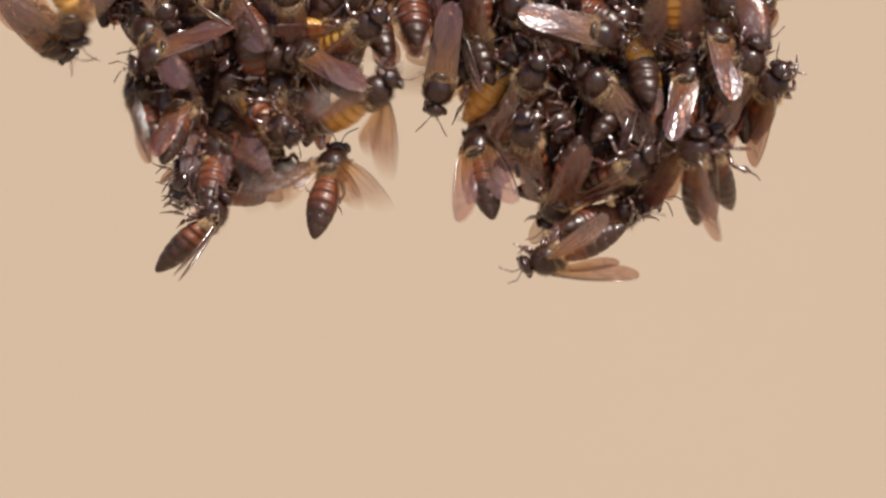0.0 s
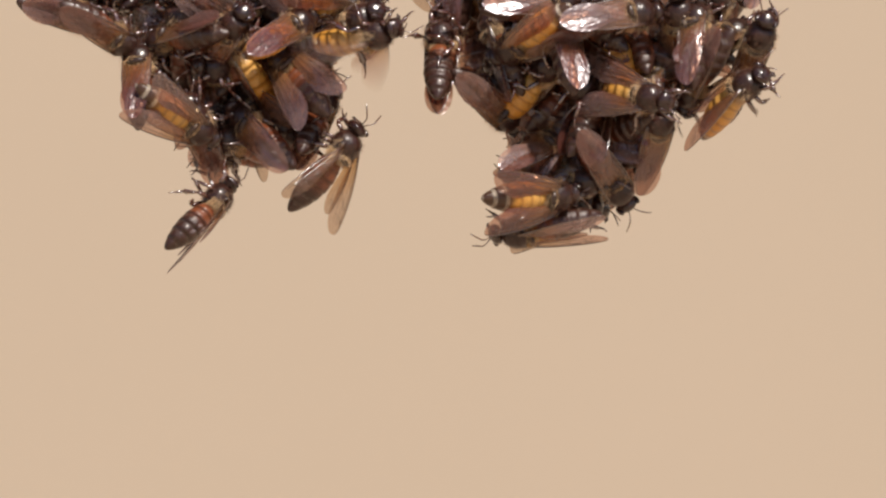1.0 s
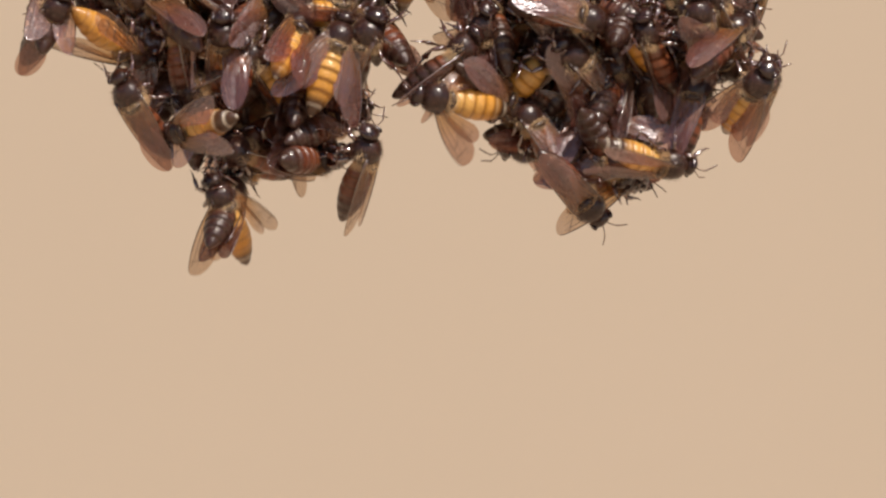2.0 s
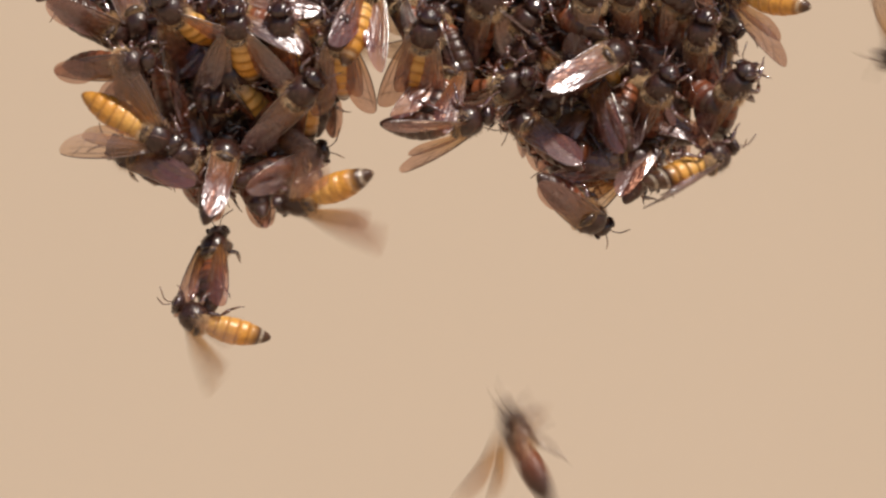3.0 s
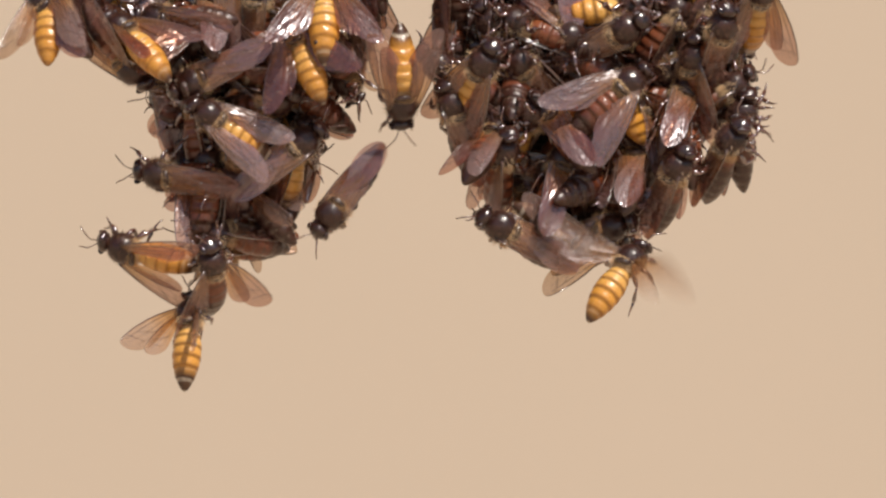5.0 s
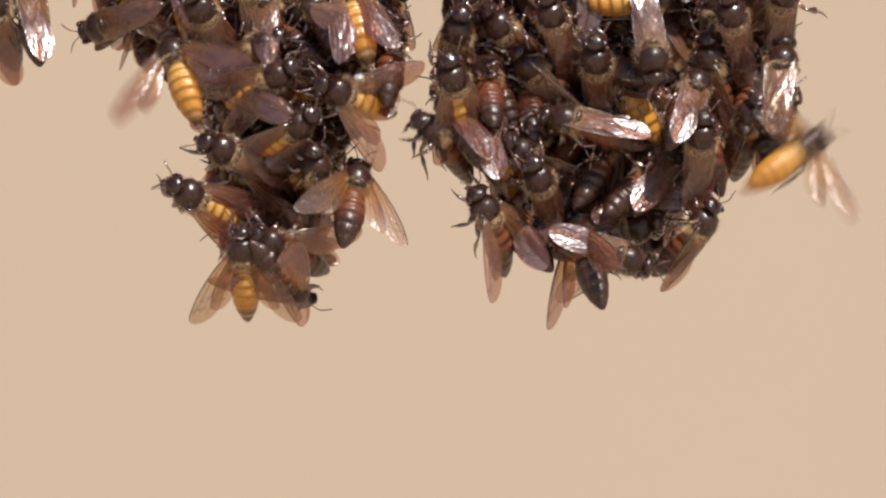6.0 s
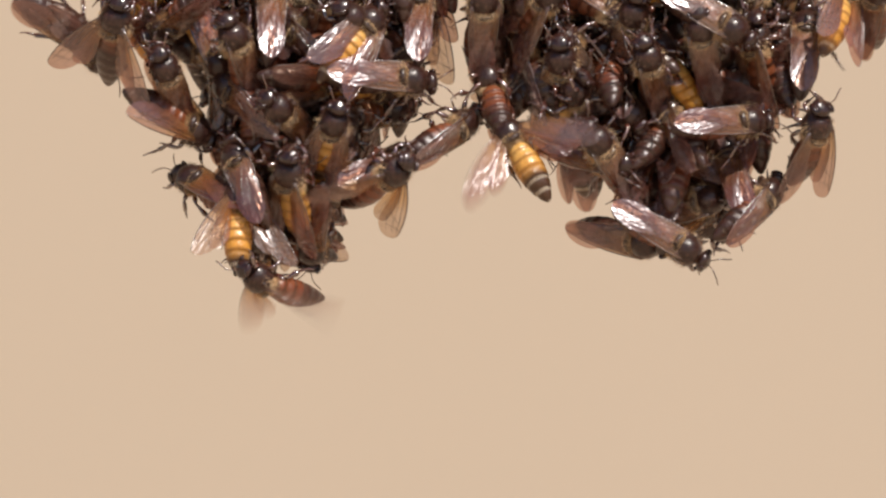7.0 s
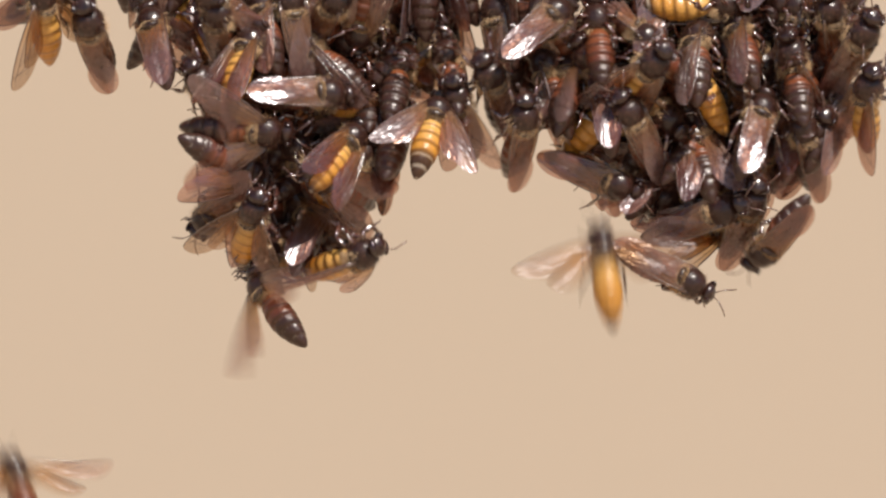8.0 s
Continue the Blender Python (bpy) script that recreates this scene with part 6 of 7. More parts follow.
    walk(crawlers[42], along([
        (0, 16.3, 6.0, 18.7, 104, -35, -45),
        (0.5, 16.9, 6.0, 14.0, 104, -35, -45),
        (1, 18.2, 6.0, 14.0, 104, -35, -45),
        (2.5, 16.3, 6.0, 21.1, 104, -35, -45),
        (3, 16.3, 6.0, 22.3, 104, -35, -45),
        (3.5, 16.3, 6.0, 23.9, 104, -35, -45),
        (4, 16.3, 6.0, 21.1, 104, -35, -45),
        (4.5, 16.3, 6.0, 17.9, 104, -35, -45),
        (6, 16.3, -11.0, 3.9, 104, -35, -45),
        (6.17, 16.9, -9.3, 6.6, 58, -26, -34),
        (6.33, 17.4, -7.6, 9.3, 13, -27, -19),
        (6.5, 18.0, -5.9, 12.0, -34, -37, -9),
        (6.75, 16.4, -6.6, 9.3, -17, -3, 13),
        (7, 14.7, -7.4, 6.5, -13, 33, 28),
        (7.5, 14.7, 6.0, 20.1, -13, 33, 28),
        (8, 14.7, 6.0, 22.0, -13, 33, 28),]))
    wings(crawlers[42], [(0, "f"), (4.5, "f"), (6, "v"), (6.5, "f"), (8, "f")])
    walk(crawlers[43], along([
        (0, 9.5, 6.0, 18.7, 114, 27, 42),
        (0.5, 16.9, 6.0, 14.0, 114, 27, 42),
        (1, 18.2, 6.0, 14.0, 114, 27, 42),
        (2.5, 16.3, 6.0, 21.1, 114, 27, 42),
        (3, 12.7, 6.0, 22.3, 114, 27, 42),
        (3.5, 12.2, 6.0, 23.9, 114, 27, 42),
        (4, 9.1, 6.0, 21.1, 114, 27, 42),
        (4.5, 13.0, 6.0, 17.9, 114, 27, 42),
        (6, 3.1, -11.0, 8.0, 114, 27, 42),
        (6.25, 4.8, -9.5, 14.5, 127, -2, 16),
        (6.5, 6.5, -8.0, 20.9, 128, -32, -7),
        (6.67, 3.1, -7.2, 22.7, 124, -40, -61),
        (6.83, -0.3, -6.5, 24.4, 113, -42, -121),
        (7, -3.7, -5.7, 26.2, 105, -36, 182),
        (7.5, -3.9, -3.7, 26.8, 100, -37, 177),
        (7.67, -3.8, -5.7, 26.1, 69, -22, 120),
        (7.83, -3.7, -7.7, 25.3, 62, 9, 79),
        (8, -3.5, -9.7, 24.6, 80, 35, 31),]))
    wings(crawlers[43], [(0, "f"), (4.5, "f"), (6, "v"), (6.5, "f"), (8, "f")])
    walk(crawlers[44], along([
        (0, 18.7, 6.0, 18.7, -18, -12, -21),
        (0.5, 18.7, 6.0, 14.0, -18, -12, -21),
        (1, 18.7, 6.0, 14.0, -18, -12, -21),
        (2.5, 18.7, 6.0, 21.1, -18, -12, -21),
        (3, 18.7, 6.0, 22.3, -18, -12, -21),
        (3.5, 18.7, 6.0, 23.9, -18, -12, -21),
        (4, 18.7, 6.0, 21.1, -18, -12, -21),
        (4.5, 18.7, 6.0, 17.9, -18, -12, -21),
        (6, 18.7, -11.0, 4.9, -18, -12, -21),
        (6.5, 19.0, -11.0, 6.3, -24, -8, -21),
        (7, 20.3, -11.0, 6.4, -30, -4, -20),
        (7.5, 18.4, -11.0, 4.6, -26, -7, -21),
        (8, 17.2, -11.0, 5.6, -26, -5, -21),]))
    walk(crawlers[45], along([
        (0, 30.7, 6.0, 18.7, 55, 21, 56),
        (0.5, 25.7, 6.0, 14.0, 55, 21, 56),
        (1, 24.9, 6.0, 14.0, 55, 21, 56),
        (2.5, 30.7, 6.0, 21.1, 55, 21, 56),
        (3, 30.7, 6.0, 22.3, 55, 21, 56),
        (3.5, 30.7, 6.0, 23.9, 55, 21, 56),
        (4, 30.4, 6.0, 21.1, 55, 21, 56),
        (4.5, 27.8, 6.0, 17.9, 55, 21, 56),
        (6, 30.7, -6.9, 6.6, 55, 21, 56),
        (6.5, 31.6, -5.7, 12.2, 53, 33, 10),
        (6.75, 32.3, -7.6, 11.4, 45, 0, 25),
        (7, 33.0, -9.5, 10.6, 46, -34, 39),
        (7.25, 32.5, -9.6, 12.5, 55, 7, 12),
        (7.5, 32.0, -9.6, 14.3, 88, 36, -29),
        (7.67, 32.2, -9.3, 13.1, 137, 14, -50),
        (7.83, 32.4, -9.0, 11.9, 177, -14, -49),
        (8, 32.6, -8.7, 10.6, -133, -33, -26),]))
    walk(crawlers[46], along([
        (0, -47.1, 6.0, 38.3, 85, -38, 44),
        (0.5, -47.4, 6.0, 38.3, 85, -38, 44),
        (1, -49.7, 6.0, 38.3, 85, -38, 44),
        (2.5, -47.8, 6.0, 38.3, 85, -38, 44),
        (3, -45.9, 6.0, 38.3, 85, -38, 44),
        (3.5, -40.2, 6.0, 38.3, 85, -38, 44),
        (4, -42.3, 6.0, 38.3, 85, -38, 44),
        (4.5, -41.8, 6.0, 38.3, 85, -38, 44),
        (6, -45.7, 6.0, 38.3, 85, -38, 44),
        (6.5, -49.7, -5.3, 38.3, 85, -38, 44),
        (6.75, -53.4, -8.2, 36.2, 70, -0, 9),
        (7, -57.1, -11.0, 34.1, 79, 38, -24),
        (7.25, -55.9, -8.4, 35.2, 98, -7, -7),
        (7.5, -54.6, -5.9, 36.4, 138, -40, 32),
        (8, -54.7, -9.5, 37.9, 104, -40, -10),]))
    wings(crawlers[46], [(0, "f"), (6.5, "f"), (7, "v"), (7.5, "f"), (8, "f")])
    walk(crawlers[47], along([
        (0, -36.8, 6.0, 26.6, 29, 41, -6),
        (0.5, -37.1, 6.0, 26.6, 29, 41, -6),
        (1, -35.0, 6.0, 26.6, 29, 41, -6),
        (2.5, -38.8, 6.0, 26.6, 29, 41, -6),
        (3, -40.0, 6.0, 26.6, 29, 41, -6),
        (3.5, -32.3, 6.0, 26.6, 29, 41, -6),
        (4, -34.0, 6.0, 26.6, 29, 41, -6),
        (4.5, -36.4, 6.0, 26.6, 29, 41, -6),
        (6, -33.2, 6.0, 26.6, 29, 41, -6),
        (6.5, -51.0, -9.5, 26.6, 29, 41, -6),
        (6.75, -49.8, -8.1, 24.9, 0, 2, -7),
        (7, -48.6, -6.6, 23.3, -34, -31, -29),
        (7.5, -47.4, -9.4, 21.3, -11, -36, 8),
        (8, -44.4, -11.0, 21.1, -29, -37, -9),]))
    wings(crawlers[47], [(0, "f"), (6.5, "f"), (7, "s"), (7.5, "s"), (8, "v")])
    walk(crawlers[48], along([
        (0, -44.7, 6.0, 35.4, 105, -39, 30),
        (0.5, -45.1, 6.0, 35.4, 105, -39, 30),
        (1, -49.0, 6.0, 35.4, 105, -39, 30),
        (2.5, -45.5, 6.0, 35.4, 105, -39, 30),
        (3, -43.4, 6.0, 35.4, 105, -39, 30),
        (3.5, -40.2, 6.0, 35.4, 105, -39, 30),
        (4, -40.5, 6.0, 35.4, 105, -39, 30),
        (4.5, -41.8, 6.0, 35.4, 105, -39, 30),
        (6, -44.1, 6.0, 35.4, 105, -39, 30),
        (6.5, -50.2, -9.7, 35.4, 105, -39, 30),
        (6.75, -49.6, -9.3, 31.7, 103, 3, 19),
        (7, -49.0, -8.9, 27.9, 110, 44, 6),
        (7.5, -52.1, -4.6, 41.1, 99, 44, 9),
        (8, -44.7, -8.8, 42.5, 145, 31, 11),]))
    walk(crawlers[49], along([
        (0, -52.9, -11.0, 34.7, -74, -21, 12),
        (0.5, -36.6, 6.0, 25.5, -74, -21, 12),
        (1, -34.9, -12.0, 16.2, -33, -27, 20),
        (1.5, -34.0, -11.6, 16.2, -90, -47, 17),
        (2, -33.1, -11.3, 16.2, -169, -53, -13),
        (2.5, -32.1, -11.0, 16.2, 124, -36, -29),
        (2.75, -29.2, -11.0, 23.3, 115, -1, -28),
        (3, -26.3, -11.0, 30.4, 103, 34, -20),
        (3.5, -30.5, -11.0, 26.8, 92, 36, -2),
        (4, -31.5, 6.0, 25.4, 92, 36, -2),
        (4.25, -32.0, -2.5, 24.8, 144, 9, 3),
        (4.5, -32.5, -11.1, 24.1, -164, -3, 27),
        (5, -30.5, -11.1, 23.1, 146, 8, 14),
        (5.5, -28.5, -11.0, 22.2, 94, 26, 15),
        (6, -26.5, -11.0, 21.3, 34, 35, 33),
        (6.25, -27.4, -11.0, 20.1, 40, -2, 20),
        (6.5, -28.3, -11.0, 19.0, 38, -40, 8),
        (6.75, -27.5, -11.0, 19.4, 54, -1, 11),
        (7, -26.8, -11.0, 19.8, 73, 37, 1),
        (7.5, -17.5, -11.0, 24.7, 94, 43, 43),
        (7.75, -16.8, -11.0, 25.2, 91, 0, 25),
        (8, -16.0, -11.0, 25.6, 73, -38, -0),]))
    wings(crawlers[49], [(0, "w"), (0.5, "f"), (1, "s"), (2.5, "s"), (3, "v"), (3.5, "v"), (4, "f"), (4.5, "s"), (6, "s"), (6.5, "f"), (7, "s"), (7.5, "v"), (8, "v")])
    walk(crawlers[50], along([
        (0, -12.1, -11.0, 20.3, 35, 25, 50),
        (0.25, -4.5, -11.0, 16.3, 1, -2, 46),
        (0.5, 3.1, -11.0, 12.2, -37, -21, 27),
        (1, 14.8, -11.0, 5.1, 4, -36, 22),
        (2.5, 14.0, 6.0, 23.1, 4, -36, 22),
        (2.75, 6.5, -2.5, 26.1, 37, 3, 19),
        (3, -1.0, -11.0, 29.1, 79, 34, -9),
        (3.5, 4.6, 6.0, 32.4, 79, 34, -9),
        (4, 8.5, -11.0, 35.6, 72, 43, 31),
        (4.25, 7.5, -11.0, 33.6, 62, 39, 0),
        (4.5, 6.5, -11.0, 31.5, 51, 39, -30),
        (5.25, 2.1, -11.0, 29.0, 74, 34, -5),
        (6, -2.4, -11.0, 26.5, 97, 37, 20),
        (6.5, 6.3, 6.0, 27.9, 97, 37, 20),
        (7, 2.9, 6.0, 29.4, 97, 37, 20),
        (7.25, 4.2, -2.5, 30.1, 99, 2, -7),
        (7.5, 5.5, -11.0, 30.8, 82, -30, -38),
        (7.75, 9.3, -11.0, 32.0, 73, 9, -16),
        (8, 13.2, -11.0, 33.1, 44, 40, 20),]))
    wings(crawlers[50], [(0, "w"), (0.5, "w"), (1, "s"), (2.5, "f"), (3, "s"), (3.5, "f"), (4, "s"), (6, "s"), (6.5, "f"), (7, "f"), (7.5, "s"), (8, "s")])
    walk(crawlers[51], along([
        (0, -13.0, -11.0, 29.8, 35, 39, 44),
        (0.5, -11.3, -11.0, 22.0, 37, 2, 70),
        (1, -10.3, -11.0, 27.2, 15, 30, 78),
        (1.75, -12.9, -11.0, 26.1, 60, 5, 26),
        (2.5, -15.6, -11.0, 25.1, 77, -41, -5),
        (2.75, -14.0, -11.2, 27.0, 86, -3, -1),
        (3, -12.4, -11.5, 28.8, 94, 36, -3),
        (3.5, -14.7, -11.0, 27.1, 97, 38, 16),
        (4, -0.7, -11.0, 24.3, 109, 30, -25),
        (4.17, -0.9, -11.0, 26.7, 55, 25, 9),
        (4.33, -1.2, -11.0, 29.1, 14, -1, 26),
        (4.5, -1.4, -11.0, 31.5, -24, -31, 22),
        (5, -6.3, -11.0, 29.8, -91, -24, -14),
        (5.5, -11.2, -11.0, 28.2, -143, 8, -25),
        (6, -16.1, -11.0, 26.5, 159, 35, -3),
        (6.5, -17.9, -11.2, 24.8, 158, 38, -22),
        (6.75, -20.4, -11.1, 29.5, 96, 12, 14),
        (7, -23.0, -11.0, 34.2, 52, -29, 15),
        (7.25, -22.2, -11.0, 35.1, 88, 8, 19),
        (7.5, -21.5, -11.0, 35.9, 133, 40, -3),
        (8, -21.5, 6.0, 35.9, 133, 40, -3),]))
    wings(crawlers[51], [(0, "f"), (0.5, "w"), (1, "w"), (2.5, "s"), (3, "s"), (3.5, "v"), (4, "s"), (4.5, "s"), (6, "v"), (6.5, "s"), (7.5, "s"), (8, "f")])
    walk(crawlers[52], along([
        (0, 32.5, -11.0, 36.3, 90, 35, 0),
        (0.25, 24.0, -11.0, 34.0, 48, 2, 15),
        (0.5, 15.5, -11.0, 31.7, 9, -32, 4),
        (0.75, 14.8, -11.0, 29.7, -68, -46, -16),
        (1, 14.0, -11.0, 27.7, -147, -34, -38),
        (1.75, 5.7, -11.0, 21.7, -173, 10, -19),
        (2.5, -2.6, -11.0, 15.7, 138, 34, 25),
        (2.75, -8.9, -11.0, 12.8, 179, 14, -22),
        (3, -15.1, -11.0, 9.9, -163, -25, -49),
        (3.5, -23.4, 6.0, 23.9, -163, -25, -49),
        (3.75, -27.5, -2.7, 16.0, -170, -11, -9),
        (4, -31.6, -11.5, 8.2, 176, -5, 32),
        (4.25, -37.6, -11.2, 5.8, 172, -18, -20),
        (4.5, -43.5, -11.0, 3.5, 158, -23, -75),
        (5.25, -40.4, -11.0, 7.5, 165, 9, -35),
        (6, -37.2, -11.0, 11.5, 148, 37, 12),
        (6.25, -36.8, -11.0, 10.6, 148, -1, 35),
        (6.5, -36.3, -11.0, 9.8, 166, -35, 65),
        (6.75, -34.1, -11.0, 11.1, 110, -15, -3),
        (7, -31.8, -11.0, 12.4, 96, 36, -43),
        (7.5, -27.0, -11.0, 16.7, 43, 32, -21),
        (7.75, -27.6, -11.5, 12.0, 34, 38, 25),
        (8, -28.2, -12.0, 7.2, 22, 38, 74),]))
    wings(crawlers[52], [(0, "s"), (0.5, "f"), (1, "s"), (2.5, "w"), (3, "w"), (3.5, "f"), (4, "s"), (4.5, "v"), (6, "s"), (7.5, "s"), (8, "v")])
    walk(crawlers[53], along([
        (0, 36.9, 6.0, 19.6, 43, 3, -27),
        (0.5, 43.5, -11.0, 19.6, 43, 3, -27),
        (1, 42.5, -11.0, 18.7, 42, 32, -59),
        (1.75, 43.7, -11.0, 19.9, 55, 32, -23),
        (2.5, 45.0, -11.0, 21.1, 67, 38, 13),
        (2.75, 45.5, -11.0, 29.4, 123, 11, -26),
        (3, 46.1, -11.0, 37.6, 161, -33, -32),
        (3.5, 37.9, 6.0, 38.4, 161, -33, -32),
        (4, 39.0, 6.0, 39.1, 161, -33, -32),
        (4.25, 42.7, -2.5, 39.5, 130, 8, -21),
        (4.5, 46.5, -11.0, 39.9, 83, 34, 14),
        (6, 36.0, 6.0, 39.0, 83, 34, 14),
        (6.5, 38.8, 6.0, 38.8, 83, 34, 14),
        (6.75, 41.9, -2.5, 38.6, 76, -3, 27),
        (7, 45.0, -11.0, 38.5, 77, -40, 37),
        (7.25, 41.6, -11.0, 28.8, 50, -3, 34),
        (7.5, 38.2, -11.0, 19.1, 19, 31, 51),
        (7.75, 41.7, -11.0, 23.9, 49, 45, 5),
        (8, 45.2, -11.0, 28.6, 83, 36, -45),]))
    wings(crawlers[53], [(0, "f"), (0.5, "s"), (2.5, "s"), (3, "v"), (3.5, "f"), (4, "f"), (4.5, "v"), (6, "f"), (6.5, "f"), (7, "s"), (8, "s")])
    walk(crawlers[54], along([
        (0, -20.6, 6.0, 28.1, 31, -41, -5),
        (0.5, -20.6, 6.0, 28.1, 31, -41, -5),
        (1, -20.6, -11.0, 28.1, 31, -41, -5),
        (2.5, -19.5, -11.0, 28.6, 90, -39, 27),
        (2.75, -19.8, -11.0, 29.7, 86, 1, 2),
        (3, -20.0, -11.0, 30.7, 101, 38, -27),
        (3.5, -22.1, -11.0, 31.0, 115, 44, -3),
        (3.75, -22.1, -11.0, 30.6, 76, 10, 31),
        (4, -22.0, -11.0, 30.3, 55, -34, 40),
        (4.25, -19.5, -11.0, 32.9, 101, -28, 21),
        (4.5, -16.9, -11.0, 35.4, 147, -36, 4),
        (5.25, -23.3, -11.0, 31.8, 87, -4, -20),
        (6, -29.7, -11.0, 28.2, 31, 32, -5),
        (6.5, -29.5, 6.0, 26.7, 31, 32, -5),
        (7, -29.3, 6.0, 25.2, 31, 32, -5),
        (7.5, -29.0, 6.0, 23.7, 31, 32, -5),
        (7.75, -28.9, -2.5, 22.9, 38, -4, 5),
        (8, -28.8, -11.0, 22.2, 55, -38, 23),]))
    wings(crawlers[54], [(0, "f"), (1, "f"), (2.5, "s"), (3, "f"), (3.5, "v"), (4.5, "v"), (6, "s"), (6.5, "f"), (7.5, "f"), (8, "s")])
    walk(crawlers[55], along([
        (0, 28.5, 6.0, 19.6, -13, 40, -2),
        (0.5, 28.5, 6.0, 19.6, -13, 40, -2),
        (1, 28.5, -11.0, 19.6, -13, 40, -2),
        (1.75, 30.1, -11.3, 14.4, -16, -3, 41),
        (2.5, 31.8, -11.6, 9.1, 15, -35, 94),
        (3, 37.4, -11.0, 13.5, 29, -20, 88),
        (3.5, 31.3, 6.0, 23.9, 29, -20, 88),
        (3.75, 28.3, -2.5, 16.8, -19, -46, 59),
        (4, 25.3, -11.0, 9.7, -85, -39, 10),
        (4.5, 19.9, -11.0, 6.6, -26, -20, 18),
        (6, 11.9, 6.0, 14.5, -26, -20, 18),
        (6.17, 11.0, 0.2, 13.4, 27, 6, 34),
        (6.33, 10.1, -5.6, 12.2, 83, 35, 21),
        (6.5, 9.2, -11.4, 11.1, 157, 36, -17),
        (6.75, 4.7, -11.6, 14.7, 135, 6, -1),
        (7, 0.2, -11.7, 18.2, 121, -27, 3),
        (7.25, -2.2, -11.4, 20.6, 140, 4, 16),
        (7.5, -4.6, -11.0, 23.0, 155, 36, 20),
        (8, 9.0, 6.0, 23.0, 155, 36, 20),]))
    wings(crawlers[55], [(0, "f"), (0.5, "f"), (1, "s"), (3, "s"), (3.5, "f"), (4, "s"), (4.5, "s"), (6, "f"), (6.5, "s"), (7, "w"), (7.5, "w"), (8, "f")])
    walk(crawlers[56], along([
        (0, -38.2, 6.0, 28.6, -32, -35, 47),
        (0.5, -39.0, 6.0, 28.6, -32, -35, 47),
        (1, -38.7, 6.0, 28.6, -32, -35, 47),
        (2.5, -47.1, -11.0, 28.6, -32, -35, 47),
        (3, -41.5, -11.0, 19.5, -30, -1, 7),
        (3.5, -32.3, 6.0, 26.2, -30, -1, 7),
        (4, -38.6, 6.0, 32.9, -30, -1, 7),
        (4.25, -49.1, -2.5, 36.2, 28, -11, -17),
        (4.5, -59.6, -11.0, 39.6, 86, -36, -22),
        (6, -45.2, 6.0, 37.4, 86, -36, -22),
        (6.5, -59.0, -11.0, 36.7, 121, 3, 26),
        (7, -54.5, 6.0, 37.2, 121, 3, 26),
        (7.25, -59.2, -2.5, 37.5, 78, -24, 18),
        (7.5, -63.9, -11.0, 37.8, 21, -36, -12),
        (7.75, -67.1, -11.0, 39.6, 68, -7, 23),
        (8, -70.4, -11.0, 41.4, 99, 35, 31),]))
    wings(crawlers[56], [(0, "f"), (1, "f"), (2.5, "v"), (3, "v"), (3.5, "f"), (4, "f"), (4.5, "v"), (6, "f"), (6.5, "s"), (7, "f"), (7.5, "s"), (8, "v")])
    walk(crawlers[57], along([
        (0, -29.5, 6.0, 26.6, 90, 36, -2),
        (0.5, -29.5, 6.0, 26.6, 90, 36, -2),
        (1, -29.5, 6.0, 26.6, 90, 36, -2),
        (2.5, -29.5, -11.0, 26.6, 90, 36, -2),
        (3, -34.0, -11.0, 33.9, 141, 39, -47),
        (3.5, -35.7, 6.0, 35.4, 141, 39, -47),
        (4, -37.4, -11.0, 37.0, 121, 45, -64),
        (4.17, -39.8, -11.4, 37.0, 109, 15, -20),
        (4.33, -42.2, -11.8, 37.0, 120, -15, 17),
        (4.5, -44.5, -12.2, 37.1, 150, -29, 66),
        (6, -41.0, -12.3, 30.0, 108, -28, -13),
        (6.5, -41.8, 6.0, 32.9, 108, -28, -13),
        (7, -42.5, 6.0, 35.7, 108, -28, -13),
        (7.5, -43.3, -11.0, 38.6, 79, 34, -20),
        (7.75, -42.9, -11.0, 36.9, 76, 1, -31),
        (8, -42.5, -11.0, 35.2, 66, -31, -46),]))
    wings(crawlers[57], [(0, "f"), (1, "f"), (2.5, "s"), (3, "v"), (3.5, "f"), (4, "s"), (4.5, "s"), (6, "w"), (6.5, "f"), (7, "f"), (7.5, "s"), (8, "s")])
    walk(crawlers[58], along([
        (0, -28.5, 6.0, 18.7, 115, 16, 21),
        (0.5, -28.5, 6.0, 19.6, 115, 16, 21),
        (1, -28.5, 6.0, 22.0, 115, 16, 21),
        (2.5, -28.5, -11.0, -6.0, 115, 16, 21),
        (2.75, -29.4, -11.0, -7.7, 135, 11, -26),
        (3, -30.2, -11.0, -9.4, 145, -6, -69),
        (3.25, -31.7, -11.0, -9.4, 126, -7, -29),
        (3.5, -33.2, -11.0, -9.3, 111, -19, 9),
        (4, -31.3, -12.8, -7.2, 110, 32, -18),
        (4.25, -34.5, -11.9, -7.3, 96, -2, -22),
        (4.5, -37.8, -11.0, -7.4, 76, -33, -37),
        (6, -31.9, -12.1, 2.1, 93, 24, -6),
        (6.5, -38.0, -11.0, 6.9, 88, 35, -23),
        (6.75, -38.8, -11.0, 7.6, 85, 4, -1),
        (7, -39.7, -11.0, 8.4, 94, -26, 22),
        (7.5, -39.1, -11.0, 10.6, 72, -42, 11),
        (7.75, -40.4, -11.0, 11.1, 67, -1, -1),
        (8, -41.6, -11.0, 11.7, 73, 40, -14),]))
    wings(crawlers[58], [(0, "f"), (1, "f"), (2.5, "w"), (3, "w"), (3.5, "w"), (4, "w"), (4.5, "w"), (6, "v"), (6.5, "w"), (7, "v"), (8, "v")])
